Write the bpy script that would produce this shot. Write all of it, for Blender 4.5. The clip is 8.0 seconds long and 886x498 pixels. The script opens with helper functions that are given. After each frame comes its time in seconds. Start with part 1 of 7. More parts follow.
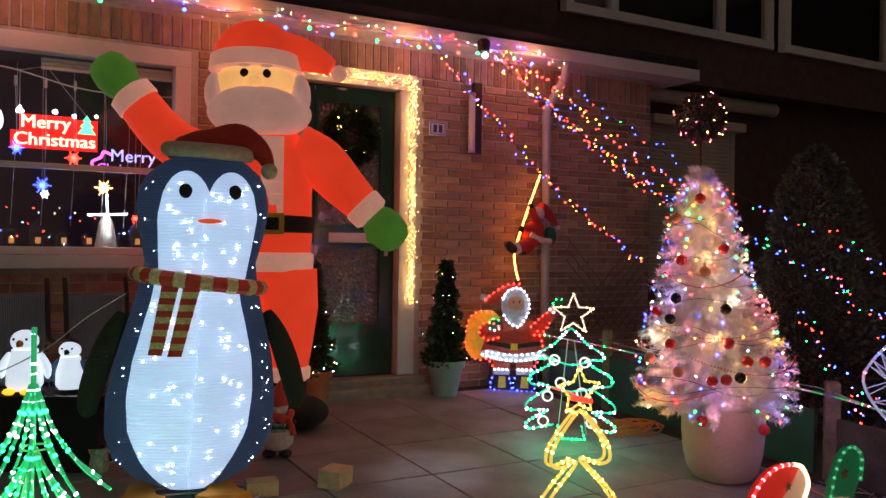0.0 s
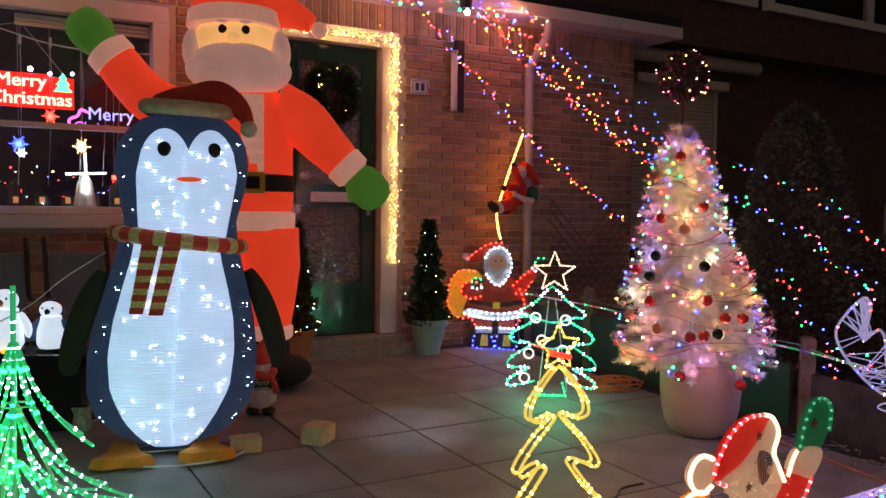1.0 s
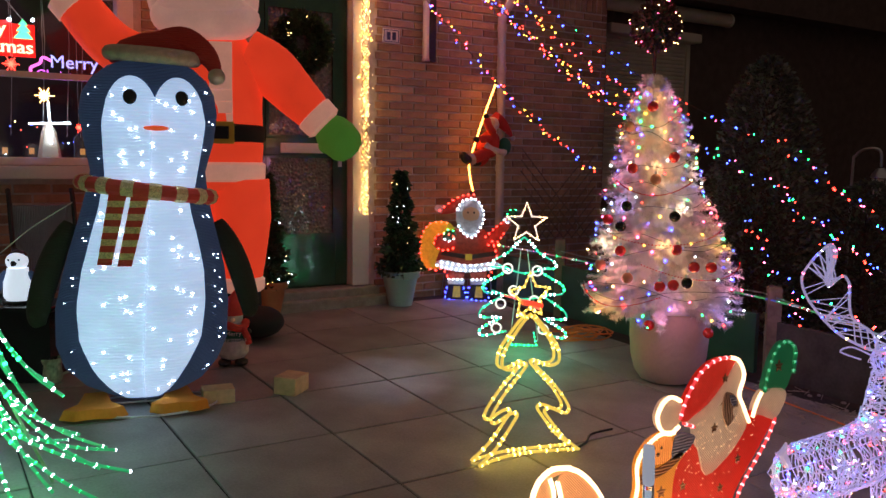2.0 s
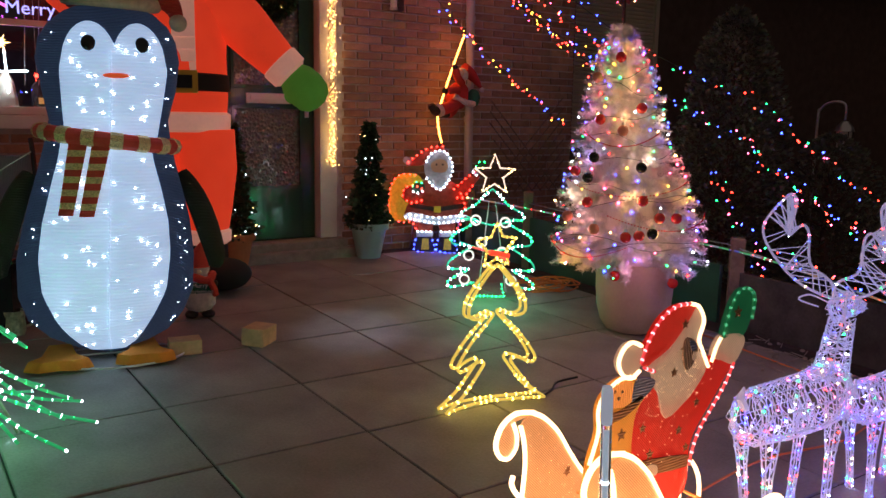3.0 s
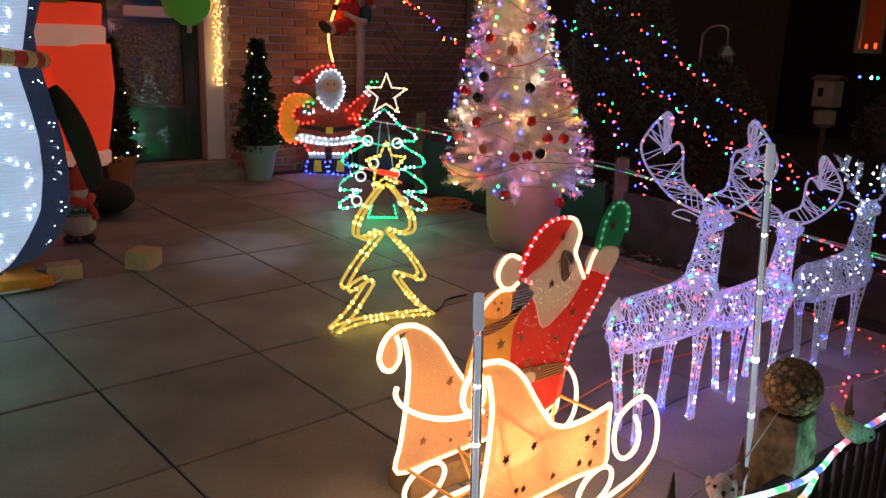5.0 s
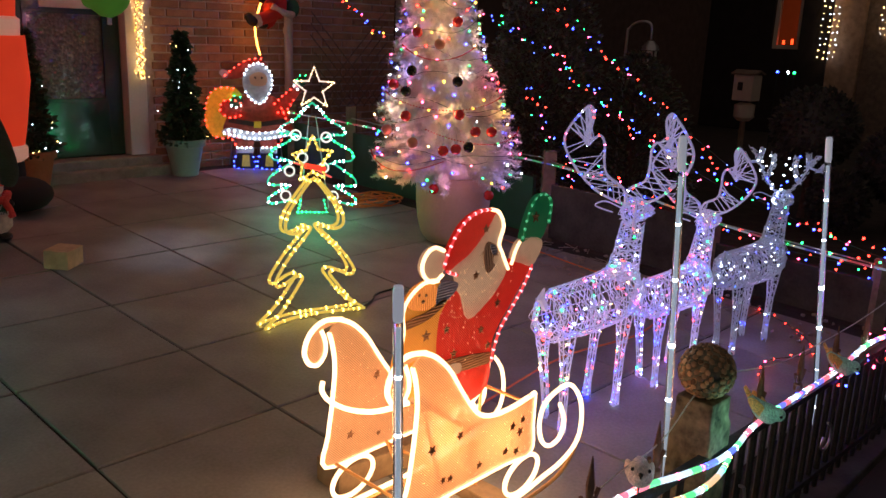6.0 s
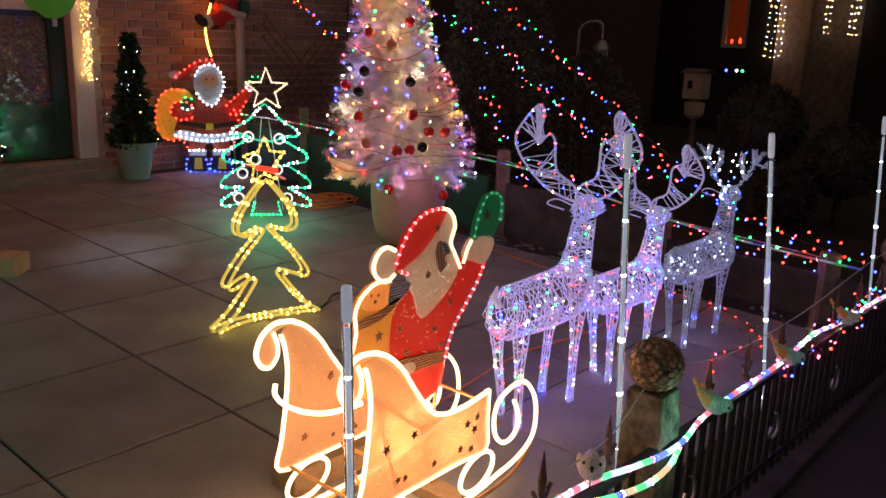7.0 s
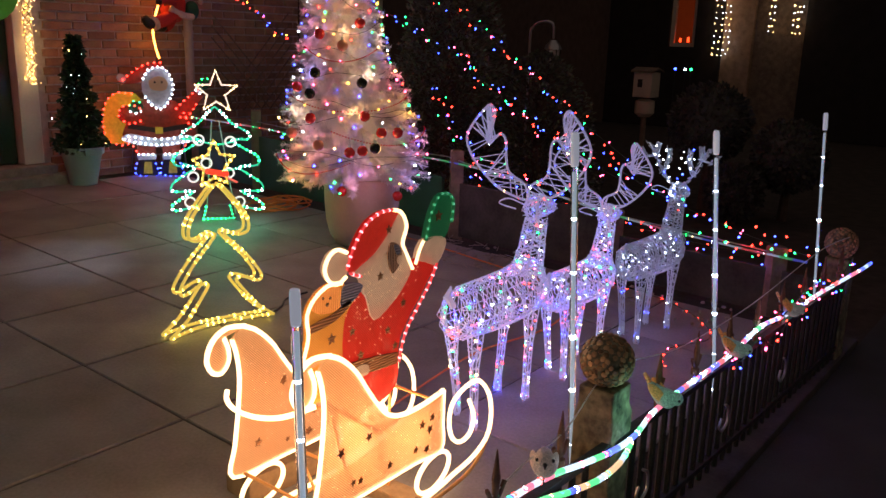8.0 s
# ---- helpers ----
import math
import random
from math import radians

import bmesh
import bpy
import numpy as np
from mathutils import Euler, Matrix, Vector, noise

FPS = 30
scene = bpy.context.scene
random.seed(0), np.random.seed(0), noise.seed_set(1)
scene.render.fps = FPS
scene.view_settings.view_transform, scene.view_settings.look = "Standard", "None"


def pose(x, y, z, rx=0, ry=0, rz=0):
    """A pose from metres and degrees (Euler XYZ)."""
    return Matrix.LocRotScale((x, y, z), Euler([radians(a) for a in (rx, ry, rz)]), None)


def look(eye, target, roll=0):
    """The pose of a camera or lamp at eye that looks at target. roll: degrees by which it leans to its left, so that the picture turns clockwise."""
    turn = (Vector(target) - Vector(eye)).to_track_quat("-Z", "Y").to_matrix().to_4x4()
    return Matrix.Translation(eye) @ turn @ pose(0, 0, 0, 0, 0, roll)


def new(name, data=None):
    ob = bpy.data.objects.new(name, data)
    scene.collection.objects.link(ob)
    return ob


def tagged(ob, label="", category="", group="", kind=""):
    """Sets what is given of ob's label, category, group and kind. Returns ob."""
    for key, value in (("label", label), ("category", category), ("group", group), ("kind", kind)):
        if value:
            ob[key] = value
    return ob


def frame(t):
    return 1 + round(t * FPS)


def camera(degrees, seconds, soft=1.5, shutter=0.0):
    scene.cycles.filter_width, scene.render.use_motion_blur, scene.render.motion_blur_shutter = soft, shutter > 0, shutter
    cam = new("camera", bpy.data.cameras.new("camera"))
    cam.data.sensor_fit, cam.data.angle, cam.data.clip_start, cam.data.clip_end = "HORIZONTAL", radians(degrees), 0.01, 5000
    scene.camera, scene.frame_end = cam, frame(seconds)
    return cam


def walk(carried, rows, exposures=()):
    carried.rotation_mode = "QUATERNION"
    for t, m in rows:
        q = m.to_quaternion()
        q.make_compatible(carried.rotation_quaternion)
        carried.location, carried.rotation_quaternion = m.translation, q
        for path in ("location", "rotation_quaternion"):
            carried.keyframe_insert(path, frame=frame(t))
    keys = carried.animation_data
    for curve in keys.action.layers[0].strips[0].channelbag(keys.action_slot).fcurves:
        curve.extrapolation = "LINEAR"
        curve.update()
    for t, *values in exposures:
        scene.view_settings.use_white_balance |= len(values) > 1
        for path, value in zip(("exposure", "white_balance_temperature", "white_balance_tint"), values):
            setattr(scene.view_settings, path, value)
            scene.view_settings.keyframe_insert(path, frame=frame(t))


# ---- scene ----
cam = camera(56.04, 8.0)
PATH = [
    (0, (0.5499, 0.3634, 1.3394), (1.5340, 2.1045, 1.3328), 0.79),
    (0.5, (0.5558, 0.3565, 1.3311), (1.5459, 2.0936, 1.2820), 0.73),
    (1, (0.5604, 0.3504, 1.3271), (1.5767, 2.0700, 1.2269), 0.70),
    (1.5, (0.5599, 0.3484, 1.3157), (1.6014, 2.0492, 1.1660), 0.70),
    (2, (0.5640, 0.3519, 1.3072), (1.6331, 2.0292, 1.0984), 0.73),
    (3.5, (0.5790, 0.3404, 1.2849), (1.7299, 1.9344, 0.9178), 1.16),
    (4, (0.5831, 0.3373, 1.2788), (1.7693, 1.8922, 0.8604), 1.39),
    (4.5, (0.5919, 0.3273, 1.2730), (1.8275, 1.8299, 0.8088), 1.64),
    (6, (0.6122, 0.2888, 1.2732), (2.0169, 1.6230, 0.7767), 2.23),
    (6.5, (0.6164, 0.2805, 1.2716), (2.0599, 1.5737, 0.7777), 2.19),
    (7, (0.6209, 0.2726, 1.2723), (2.0926, 1.5344, 0.7803), 2.00),
    (7.5, (0.6266, 0.2647, 1.2736), (2.1381, 1.4794, 0.7838), 1.84),
    (8, (0.6294, 0.2605, 1.2738), (2.1661, 1.4441, 0.7861), 1.66),
]
walk(cam, [(t, look(eye, target, roll)) for t, eye, target, roll in PATH], [(0, .32), (1.5, .26), (2.2, .22), (3.5, .05), (4.5, 0), (8, 0)])

# ---------------------------------------------------------------- world and light
world = bpy.data.worlds.new("night")
scene.world = world
world.use_nodes = True
sky_bg = world.node_tree.nodes["Background"]
sky_bg.inputs[0].default_value = (0.80, 0.60, 0.50, 1)
sky_bg.inputs[1].default_value = 0.10


place = Matrix.Identity(4)   # where the things that follow are set down
HOUSE = Matrix.Translation((0, 0, .035)) @ Matrix.Diagonal((1.02, 1, 1.002, 1))   # the house front


def point_lamp(name, at, watts, colour, size=0.08):
    data = bpy.data.lights.new(name, "POINT")
    data.energy, data.color, data.shadow_soft_size = watts, colour, size
    ob = new(name, data)
    ob.location = place @ Vector(at)
    return ob


# the projector at the gutter throws a pale patch on the slabs
beam = bpy.data.lights.new("projector_beam", "SPOT")
beam.energy, beam.color, beam.spot_size, beam.spot_blend, beam.shadow_soft_size = 85, (.75, .8, 1.0), radians(14), 1.0, .02
new("projector_beam", beam).matrix_basis = look((4.0, 5.82, 2.76), (2.70, 4.25, .14))


# ---------------------------------------------------------------- materials
def material(name, colour, rough=0.6, metal=0.0, scale=8.0, vary=0.15, bump=0.1, fine=60.0, emit=None, power=0.0,
             spec=0.5, per_object=0.0, per_island=0.0, trans=0.0, coat=0.0):
    m = bpy.data.materials.new(name)
    m.use_nodes = True
    t = m.node_tree
    N, L = t.nodes, t.links
    b = N["Principled BSDF"]
    b.inputs["Roughness"].default_value = rough
    b.inputs["Metallic"].default_value = metal
    b.inputs["Specular IOR Level"].default_value = spec
    b.inputs["Coat Weight"].default_value = coat
    b.inputs["Transmission Weight"].default_value = trans
    co = N.new("ShaderNodeTexCoord")
    n1 = N.new("ShaderNodeTexNoise")
    n1.inputs["Scale"].default_value, n1.inputs["Detail"].default_value = scale, 5
    n2 = N.new("ShaderNodeTexNoise")
    n2.inputs["Scale"].default_value, n2.inputs["Detail"].default_value = fine, 4
    L.new(co.outputs["Object"], n1.inputs["Vector"])
    L.new(co.outputs["Object"], n2.inputs["Vector"])
    mix = N.new("ShaderNodeMath")
    mix.operation = "MULTIPLY_ADD"
    L.new(n1.outputs["Fac"], mix.inputs[0])
    mix.inputs[1].default_value = 0.7
    half = N.new("ShaderNodeMath")
    half.operation = "MULTIPLY"
    L.new(n2.outputs["Fac"], half.inputs[0])
    half.inputs[1].default_value = 0.3
    L.new(half.outputs[0], mix.inputs[2])
    ramp = N.new("ShaderNodeMapRange")
    ramp.inputs["From Min"].default_value, ramp.inputs["From Max"].default_value = 0.3, 0.7
    ramp.inputs["To Min"].default_value, ramp.inputs["To Max"].default_value = 1 - vary, 1 + vary
    L.new(mix.outputs[0], ramp.inputs["Value"])
    value = ramp.outputs[0]
    if per_object or per_island:
        src = N.new("ShaderNodeObjectInfo").outputs["Random"] if per_object else N.new("ShaderNodeNewGeometry").outputs["Random Per Island"]
        r2 = N.new("ShaderNodeMapRange")
        k = per_object or per_island
        r2.inputs["To Min"].default_value, r2.inputs["To Max"].default_value = 1 - k, 1 + k
        L.new(src, r2.inputs["Value"])
        mu = N.new("ShaderNodeMath")
        mu.operation = "MULTIPLY"
        L.new(value, mu.inputs[0])
        L.new(r2.outputs[0], mu.inputs[1])
        value = mu.outputs[0]
    tint = N.new("ShaderNodeVectorMath")
    tint.operation = "SCALE"
    tint.inputs[0].default_value = colour
    L.new(value, tint.inputs["Scale"])
    L.new(tint.outputs[0], b.inputs["Base Color"])
    if bump:
        bp = N.new("ShaderNodeBump")
        bp.inputs["Strength"].default_value, bp.inputs["Distance"].default_value = bump, 0.01
        L.new(mix.outputs[0], bp.inputs["Height"])
        L.new(bp.outputs[0], b.inputs["Normal"])
    if emit:
        b.inputs["Emission Color"].default_value = (*emit, 1)
        b.inputs["Emission Strength"].default_value = power
    return m


def led(name, colour, power):
    m = bpy.data.materials.new(name)
    m.use_nodes = True
    b = m.node_tree.nodes["Principled BSDF"]
    b.inputs["Base Color"].default_value = (*[0.05 + 0.3 * c for c in colour], 1)
    b.inputs["Roughness"].default_value = 0.3
    b.inputs["Emission Color"].default_value = (*colour, 1)
    b.inputs["Emission Strength"].default_value = power
    return m


def fabric(name, colour, emit=None, power=0.0, ribs=220.0, axis=2, vary=0.12, depth=0.5, rough=0.85, lo=0.95, spread=0.11, patch=7.0):
    """A woven or netted cloth: fine ribs across one axis, and where it is lit from inside, its own soft glow."""
    m = material(name, colour, rough, vary=vary, scale=5, bump=0, emit=emit, power=power)
    t = m.node_tree
    N, L = t.nodes, t.links
    b = N["Principled BSDF"]
    co = N.new("ShaderNodeTexCoord")
    w = N.new("ShaderNodeTexWave")
    w.bands_direction = "XYZ"[axis]
    w.inputs["Scale"].default_value, w.inputs["Distortion"].default_value = ribs / 20, 1.2
    w.inputs["Detail"].default_value = 2
    L.new(co.outputs["Object"], w.inputs["Vector"])
    bp = N.new("ShaderNodeBump")
    bp.inputs["Strength"].default_value, bp.inputs["Distance"].default_value = depth, 0.004
    L.new(w.outputs["Fac"], bp.inputs["Height"])
    L.new(bp.outputs[0], b.inputs["Normal"])
    if emit:
        n = N.new("ShaderNodeTexNoise")
        n.inputs["Scale"].default_value, n.inputs["Detail"].default_value = patch, 4
        L.new(co.outputs["Object"], n.inputs["Vector"])
        mr = N.new("ShaderNodeMapRange")
        mr.inputs["From Min"].default_value, mr.inputs["From Max"].default_value = 0.3, 0.7
        mr.inputs["To Min"].default_value, mr.inputs["To Max"].default_value = power * (1 - spread), power * (1 + spread)
        L.new(n.outputs["Fac"], mr.inputs["Value"])
        weave = N.new("ShaderNodeMapRange")
        weave.inputs["To Min"].default_value, weave.inputs["To Max"].default_value = lo, 1.08
        L.new(w.outputs["Fac"], weave.inputs["Value"])
        mu = N.new("ShaderNodeMath")
        mu.operation = "MULTIPLY"
        L.new(mr.outputs[0], mu.inputs[0])
        L.new(weave.outputs[0], mu.inputs[1])
        L.new(mu.outputs[0], b.inputs["Emission Strength"])
    return m


def glass(name, colour=(1, 1, 1), rough=0.0, bump=0.0, bump_scale=40.0):
    m = bpy.data.materials.new(name)
    m.use_nodes = True
    t = m.node_tree
    b = t.nodes["Principled BSDF"]
    b.inputs["Base Color"].default_value = (*colour, 1)
    b.inputs["Roughness"].default_value = rough
    b.inputs["Transmission Weight"].default_value = 1.0
    b.inputs["IOR"].default_value = 1.45
    if bump:
        v = t.nodes.new("ShaderNodeTexVoronoi")
        v.inputs["Scale"].default_value = bump_scale
        co = t.nodes.new("ShaderNodeTexCoord")
        t.links.new(co.outputs["Object"], v.inputs["Vector"])
        bp = t.nodes.new("ShaderNodeBump")
        bp.inputs["Strength"].default_value, bp.inputs["Distance"].default_value = bump, 0.02
        t.links.new(v.outputs["Distance"], bp.inputs["Height"])
        t.links.new(bp.outputs[0], b.inputs["Normal"])
    return m


M_SLAB = material("concrete_slab", (0.24, 0.23, 0.22), 0.58, scale=3.2, vary=0.4, bump=0.25, fine=90, per_object=0.1)
M_JOINT = material("joint_sand", (0.03, 0.028, 0.025), 0.95, scale=30, vary=0.3, bump=0.3)
M_ASPHALT = material("pavement", (0.034, 0.035, 0.037), 0.8, scale=5, vary=0.35, bump=0.5, fine=140)
M_SOIL = material("garden_soil", (0.045, 0.035, 0.028), 0.95, scale=9, vary=0.5, bump=0.9, fine=50)
M_BRICK = material("brick", (0.36, 0.235, 0.155), 0.85, scale=14, vary=0.3, bump=0.45, fine=120, per_object=0.3)
M_BRICK_REST = material("brick_rest", (0.36, 0.235, 0.155), 0.85, scale=14, vary=0.3, bump=0.45, fine=120, per_island=0.3)
M_MORTAR = material("mortar", (0.5, 0.46, 0.42), 0.95, scale=20, vary=0.2, bump=0.3)
M_WHITE = material("white_paint", (0.72, 0.70, 0.66), 0.45, scale=4, vary=0.1, bump=0.05)
# roof black, also on the sheets that stand in for unlit rooms
M_ROOF = material("roof_and_room_black", (0.02, 0.02, 0.022), 0.8, scale=6, vary=0.3, bump=0.3)
# darker than plain concrete, with strong random tone
M_KERB = material("dark_kerb", (0.05, 0.046, 0.042), 0.9, scale=9, vary=0.5, bump=0.5)
# night darkness of the far house is put into this near-black colour
M_FARWALL = material("far_brick_in_dark", (0.022, 0.017, 0.015), 0.9, scale=6, vary=0.4, bump=0.3)
# brick hue at a third of the front's: shade put into the colour
M_SHADEDWALL = material("shaded_wall", (0.11, 0.07, 0.055), 0.9, scale=9, vary=0.3, bump=0.3)
M_DOOR = material("green_door_paint", (0.012, 0.05, 0.03), 0.14, scale=3, vary=0.2, bump=0.04, coat=0.4)
M_PIPE = material("grey_pvc", (0.5, 0.48, 0.46), 0.45, scale=5, vary=0.15, bump=0.05)
M_STONE = material("sill_stone", (0.3, 0.27, 0.24), 0.8, scale=12, vary=0.3, bump=0.3)
M_METAL = material("metal_plate", (0.55, 0.55, 0.57), 0.3, metal=0.9, scale=6, vary=0.15, bump=0.03)
M_BLACK = material("black_iron", (0.025, 0.024, 0.024), 0.5, metal=0.3, scale=30, vary=0.4, bump=0.3)
M_RUST = material("rusted_iron", (0.17, 0.085, 0.05), 0.75, metal=0.3, scale=40, vary=0.5, bump=0.5)
M_CABLE = material("black_cable", (0.015, 0.018, 0.015), 0.5, vary=0.1, bump=0)
M_WIRE = material("green_wire", (0.02, 0.05, 0.03), 0.5, vary=0.1, bump=0)
M_WHITEWIRE = material("white_wire", (0.7, 0.7, 0.7), 0.4, vary=0.05, bump=0)
M_ORANGE_CABLE = material("orange_cable", (0.75, 0.2, 0.05), 0.45, vary=0.1, bump=0)
M_SHUTTER = material("shutter_slat", (0.6, 0.52, 0.4), 0.5, scale=5, vary=0.12, bump=0.05)
M_WOOD = material("old_timber", (0.30, 0.2, 0.11), 0.8, scale=12, vary=0.35, bump=0.4)
M_PALEWOOD = material("pale_timber", (0.62, 0.46, 0.27), 0.8, scale=12, vary=0.25, bump=0.3)
M_DARKWOOD = material("weathered_post", (0.2, 0.15, 0.11), 0.85, scale=14, vary=0.4, bump=0.5)
M_GREENBOARD = material("green_board", (0.02, 0.07, 0.045), 0.6, scale=5, vary=0.25, bump=0.1)
M_GREYBOARD = material("grey_board", (0.055, 0.05, 0.044), 0.9, scale=7, vary=0.6, bump=0.3)
M_GLASS = glass("window_glass")
# dimness of the rooms is put into this dark wall colour
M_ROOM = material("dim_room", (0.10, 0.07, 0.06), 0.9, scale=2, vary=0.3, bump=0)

RED, GREEN, BLUE = (1.0, 0.02, 0.012), (0.015, 1.0, 0.18), (0.02, 0.04, 1.0)
WARM, COOL, PINK, AMBER = (1.0, 0.55, 0.18), (0.65, 0.82, 1.0), (1.0, 0.06, 0.16), (1.0, 0.46, 0.04)
L_RED = led("led_red", RED, 22)
L_GREEN = led("led_green", GREEN, 11)
L_BLUE = led("led_blue", BLUE, 24)
L_WARM = led("led_warm_white", WARM, 16)
L_COOL = led("led_cool_white", COOL, 16)
L_PINK = led("led_pink", PINK, 20)
L_AMBER = led("led_amber", AMBER, 12)
L_YELLOW = led("led_yellow", (1.0, 0.68, 0.10), 9)
LEDS = {"yellow": L_YELLOW, "red": L_RED, "green": L_GREEN, "blue": L_BLUE, "warm": L_WARM, "cool": L_COOL, "pink": L_PINK, "amber": L_AMBER}


# ---------------------------------------------------------------- modelling helpers
class Shape:
    """Vertices and faces that become one mesh."""

    def __init__(self):
        self.v, self.f, self.mi, self.cur = [], [], [], 0

    def use(self, k):
        """The faces that follow take the k-th material."""
        self.cur = k
        return self

    def add(self, verts, faces, m=None):
        k = len(self.v)
        self.v += [tuple(m @ Vector(p)) if m else tuple(p) for p in verts]
        self.f += [[i + k for i in face] for face in faces]
        self.mi += [self.cur] * len(faces)
        return self

    def box(self, c, size, m=None):
        x, y, z = [s / 2 for s in size]
        vs = [(c[0] + i * x, c[1] + j * y, c[2] + k * z) for i in (-1, 1) for j in (-1, 1) for k in (-1, 1)]
        return self.add(vs, [(0, 1, 3, 2), (4, 6, 7, 5), (0, 4, 5, 1), (2, 3, 7, 6), (0, 2, 6, 4), (1, 5, 7, 3)], m)

    def span(self, a, b):
        return self.box([(p + q) / 2 for p, q in zip(a, b)], [abs(q - p) for p, q in zip(a, b)])

    def tube(self, pts, r, n=6, closed=False, m=None):
        pts = [Vector(p) for p in pts]
        rs = r if isinstance(r, (list, tuple)) else [r] * len(pts)
        vs, fs, up = [], [], None
        for i, p in enumerate(pts):
            a = pts[i - 1] if i or closed else p
            b = pts[(i + 1) % len(pts)] if i + 1 < len(pts) or closed else p
            d = (b - a).normalized() if (b - a).length > 1e-9 else Vector((0, 0, 1))
            if up is None:
                up = d.orthogonal().normalized()
            up = (up - d * up.dot(d))
            up = up.normalized() if up.length > 1e-6 else d.orthogonal().normalized()
            side = d.cross(up)
            for j in range(n):
                w = math.tau * j / n
                vs.append(p + (up * math.cos(w) + side * math.sin(w)) * rs[i])
        k = len(pts)
        for i in range(k if closed else k - 1):
            for j in range(n):
                a, b = i * n + j, i * n + (j + 1) % n
                c, d2 = ((i + 1) % k) * n + (j + 1) % n, ((i + 1) % k) * n + j
                fs.append((a, b, c, d2))
        if not closed:
            fs.append(tuple(range(n))[::-1])
            fs.append(tuple((k - 1) * n + j for j in range(n)))
        return self.add(vs, fs, m)

    def ball(self, c, r, n=8, rings=5, m=None):
        r = r if isinstance(r, (list, tuple)) else (r, r, r)
        vs = [(c[0], c[1], c[2] - r[2])]
        for i in range(1, rings):
            a = math.pi * i / rings
            for j in range(n):
                w = math.tau * j / n
                vs.append((c[0] + r[0] * math.sin(a) * math.cos(w), c[1] + r[1] * math.sin(a) * math.sin(w), c[2] - r[2] * math.cos(a)))
        vs.append((c[0], c[1], c[2] + r[2]))
        fs = [(0, 1 + (j + 1) % n, 1 + j) for j in range(n)]
        for i in range(rings - 2):
            for j in range(n):
                a, b = 1 + i * n + j, 1 + i * n + (j + 1) % n
                fs.append((a, b, b + n, a + n))
        top, last = len(vs) - 1, 1 + (rings - 2) * n
        fs += [(last + j, last + (j + 1) % n, top) for j in range(n)]
        return self.add(vs, fs, m)

    def loft(self, rings, n=24, m=None):
        """Upright body from rings (cx, cy, z, rx, ry), closed at both ends."""
        vs, fs = [], []
        for cx, cy, z, rx, ry in rings:
            vs += [(cx + rx * math.cos(math.tau * j / n), cy + ry * math.sin(math.tau * j / n), z) for j in range(n)]
        for i in range(len(rings) - 1):
            for j in range(n):
                a, b = i * n + j, i * n + (j + 1) % n
                fs.append((a, b, b + n, a + n))
        fs.append(tuple(range(n))[::-1])
        fs.append(tuple((len(rings) - 1) * n + j for j in range(n)))
        return self.add(vs, fs, m)

    def prism(self, outline, y0, y1, m=None):
        """A flat outline in x and z, given thickness from y0 to y1."""
        n = len(outline)
        vs = [(x, y0, z) for x, z in outline] + [(x, y1, z) for x, z in outline]
        fs = [tuple(range(n)), tuple(range(n, 2 * n))[::-1]] + [(i + n, (i + 1) % n + n, (i + 1) % n, i) for i in range(n)]
        return self.add(vs, fs, m)

    def bulb(self, c, r):
        return self.ball(c, r * .78, 6, 4)

    def mesh(self, name, mat, smooth=True, bevel=0.0):
        me = bpy.data.meshes.new(name)
        me.from_pydata(self.v, [], self.f)
        me.polygons.foreach_set("material_index", self.mi)
        bm = bmesh.new()
        bm.from_mesh(me)
        bmesh.ops.recalc_face_normals(bm, faces=bm.faces)
        if bevel:
            bmesh.ops.bevel(bm, geom=bm.edges[:], offset=bevel, segments=2, affect="EDGES", profile=0.6)
        bm.to_mesh(me)
        bm.free()
        for one in mat if isinstance(mat, (list, tuple)) else [mat]:
            me.materials.append(one)
        if smooth:
            me.polygons.foreach_set("use_smooth", [True] * len(me.polygons))
            me.set_sharp_from_angle(angle=radians(40))
        return me


def part(name, shape, mat, parent, label="", smooth=True, bevel=0.0, kind=""):
    ob = new(name, shape.mesh(name, mat, smooth, bevel))
    ob.parent = parent
    return tagged(ob, label=label, kind=kind)


def thing(name, at, turn=0.0, label="", category="", group="", kind=""):
    ob = new(name)
    ob.empty_display_size = 0.1
    ob.matrix_basis = place @ pose(*at, 0, 0, turn)
    return tagged(ob, label, category, group, kind)


def structure(name, shape, mat, label="", bevel=0.0, smooth=False):
    ob = new(name, shape.mesh(name, mat, smooth, bevel))
    ob.matrix_basis = place
    return tagged(ob, label=label, kind="structure")


def smooth_path(pts, steps=6, closed=False):
    """A Catmull-Rom curve through the points."""
    pts = [Vector(p) for p in pts]
    n, out = len(pts), []
    for i in range(n if closed else n - 1):
        p0, p1, p2, p3 = ((pts[(i + k) % n] for k in (-1, 0, 1, 2)) if closed else
                          (pts[max(i - 1, 0)], pts[i], pts[i + 1], pts[min(i + 2, n - 1)]))
        for s in range(steps):
            u = s / steps
            out.append(0.5 * (2 * p1 + (p2 - p0) * u + (2 * p0 - 5 * p1 + 4 * p2 - p3) * u * u + (3 * p1 - p0 - 3 * p2 + p3) * u ** 3))
    if not closed:
        out.append(pts[-1])
    return out


def along(pts, gap, closed=False):
    """Points at even gaps along a line."""
    pts = [Vector(p) for p in pts] + ([Vector(pts[0])] if closed else [])
    out, left = [], gap / 2
    for a, b in zip(pts, pts[1:]):
        d = (b - a).length
        while left <= d and d > 0:
            out.append(a.lerp(b, left / d))
            left += gap
        left -= d
    return out


def sloped(y):
    """The patio falls gently from the house towards the street."""
    return 0.0349 * (y - 0.3)


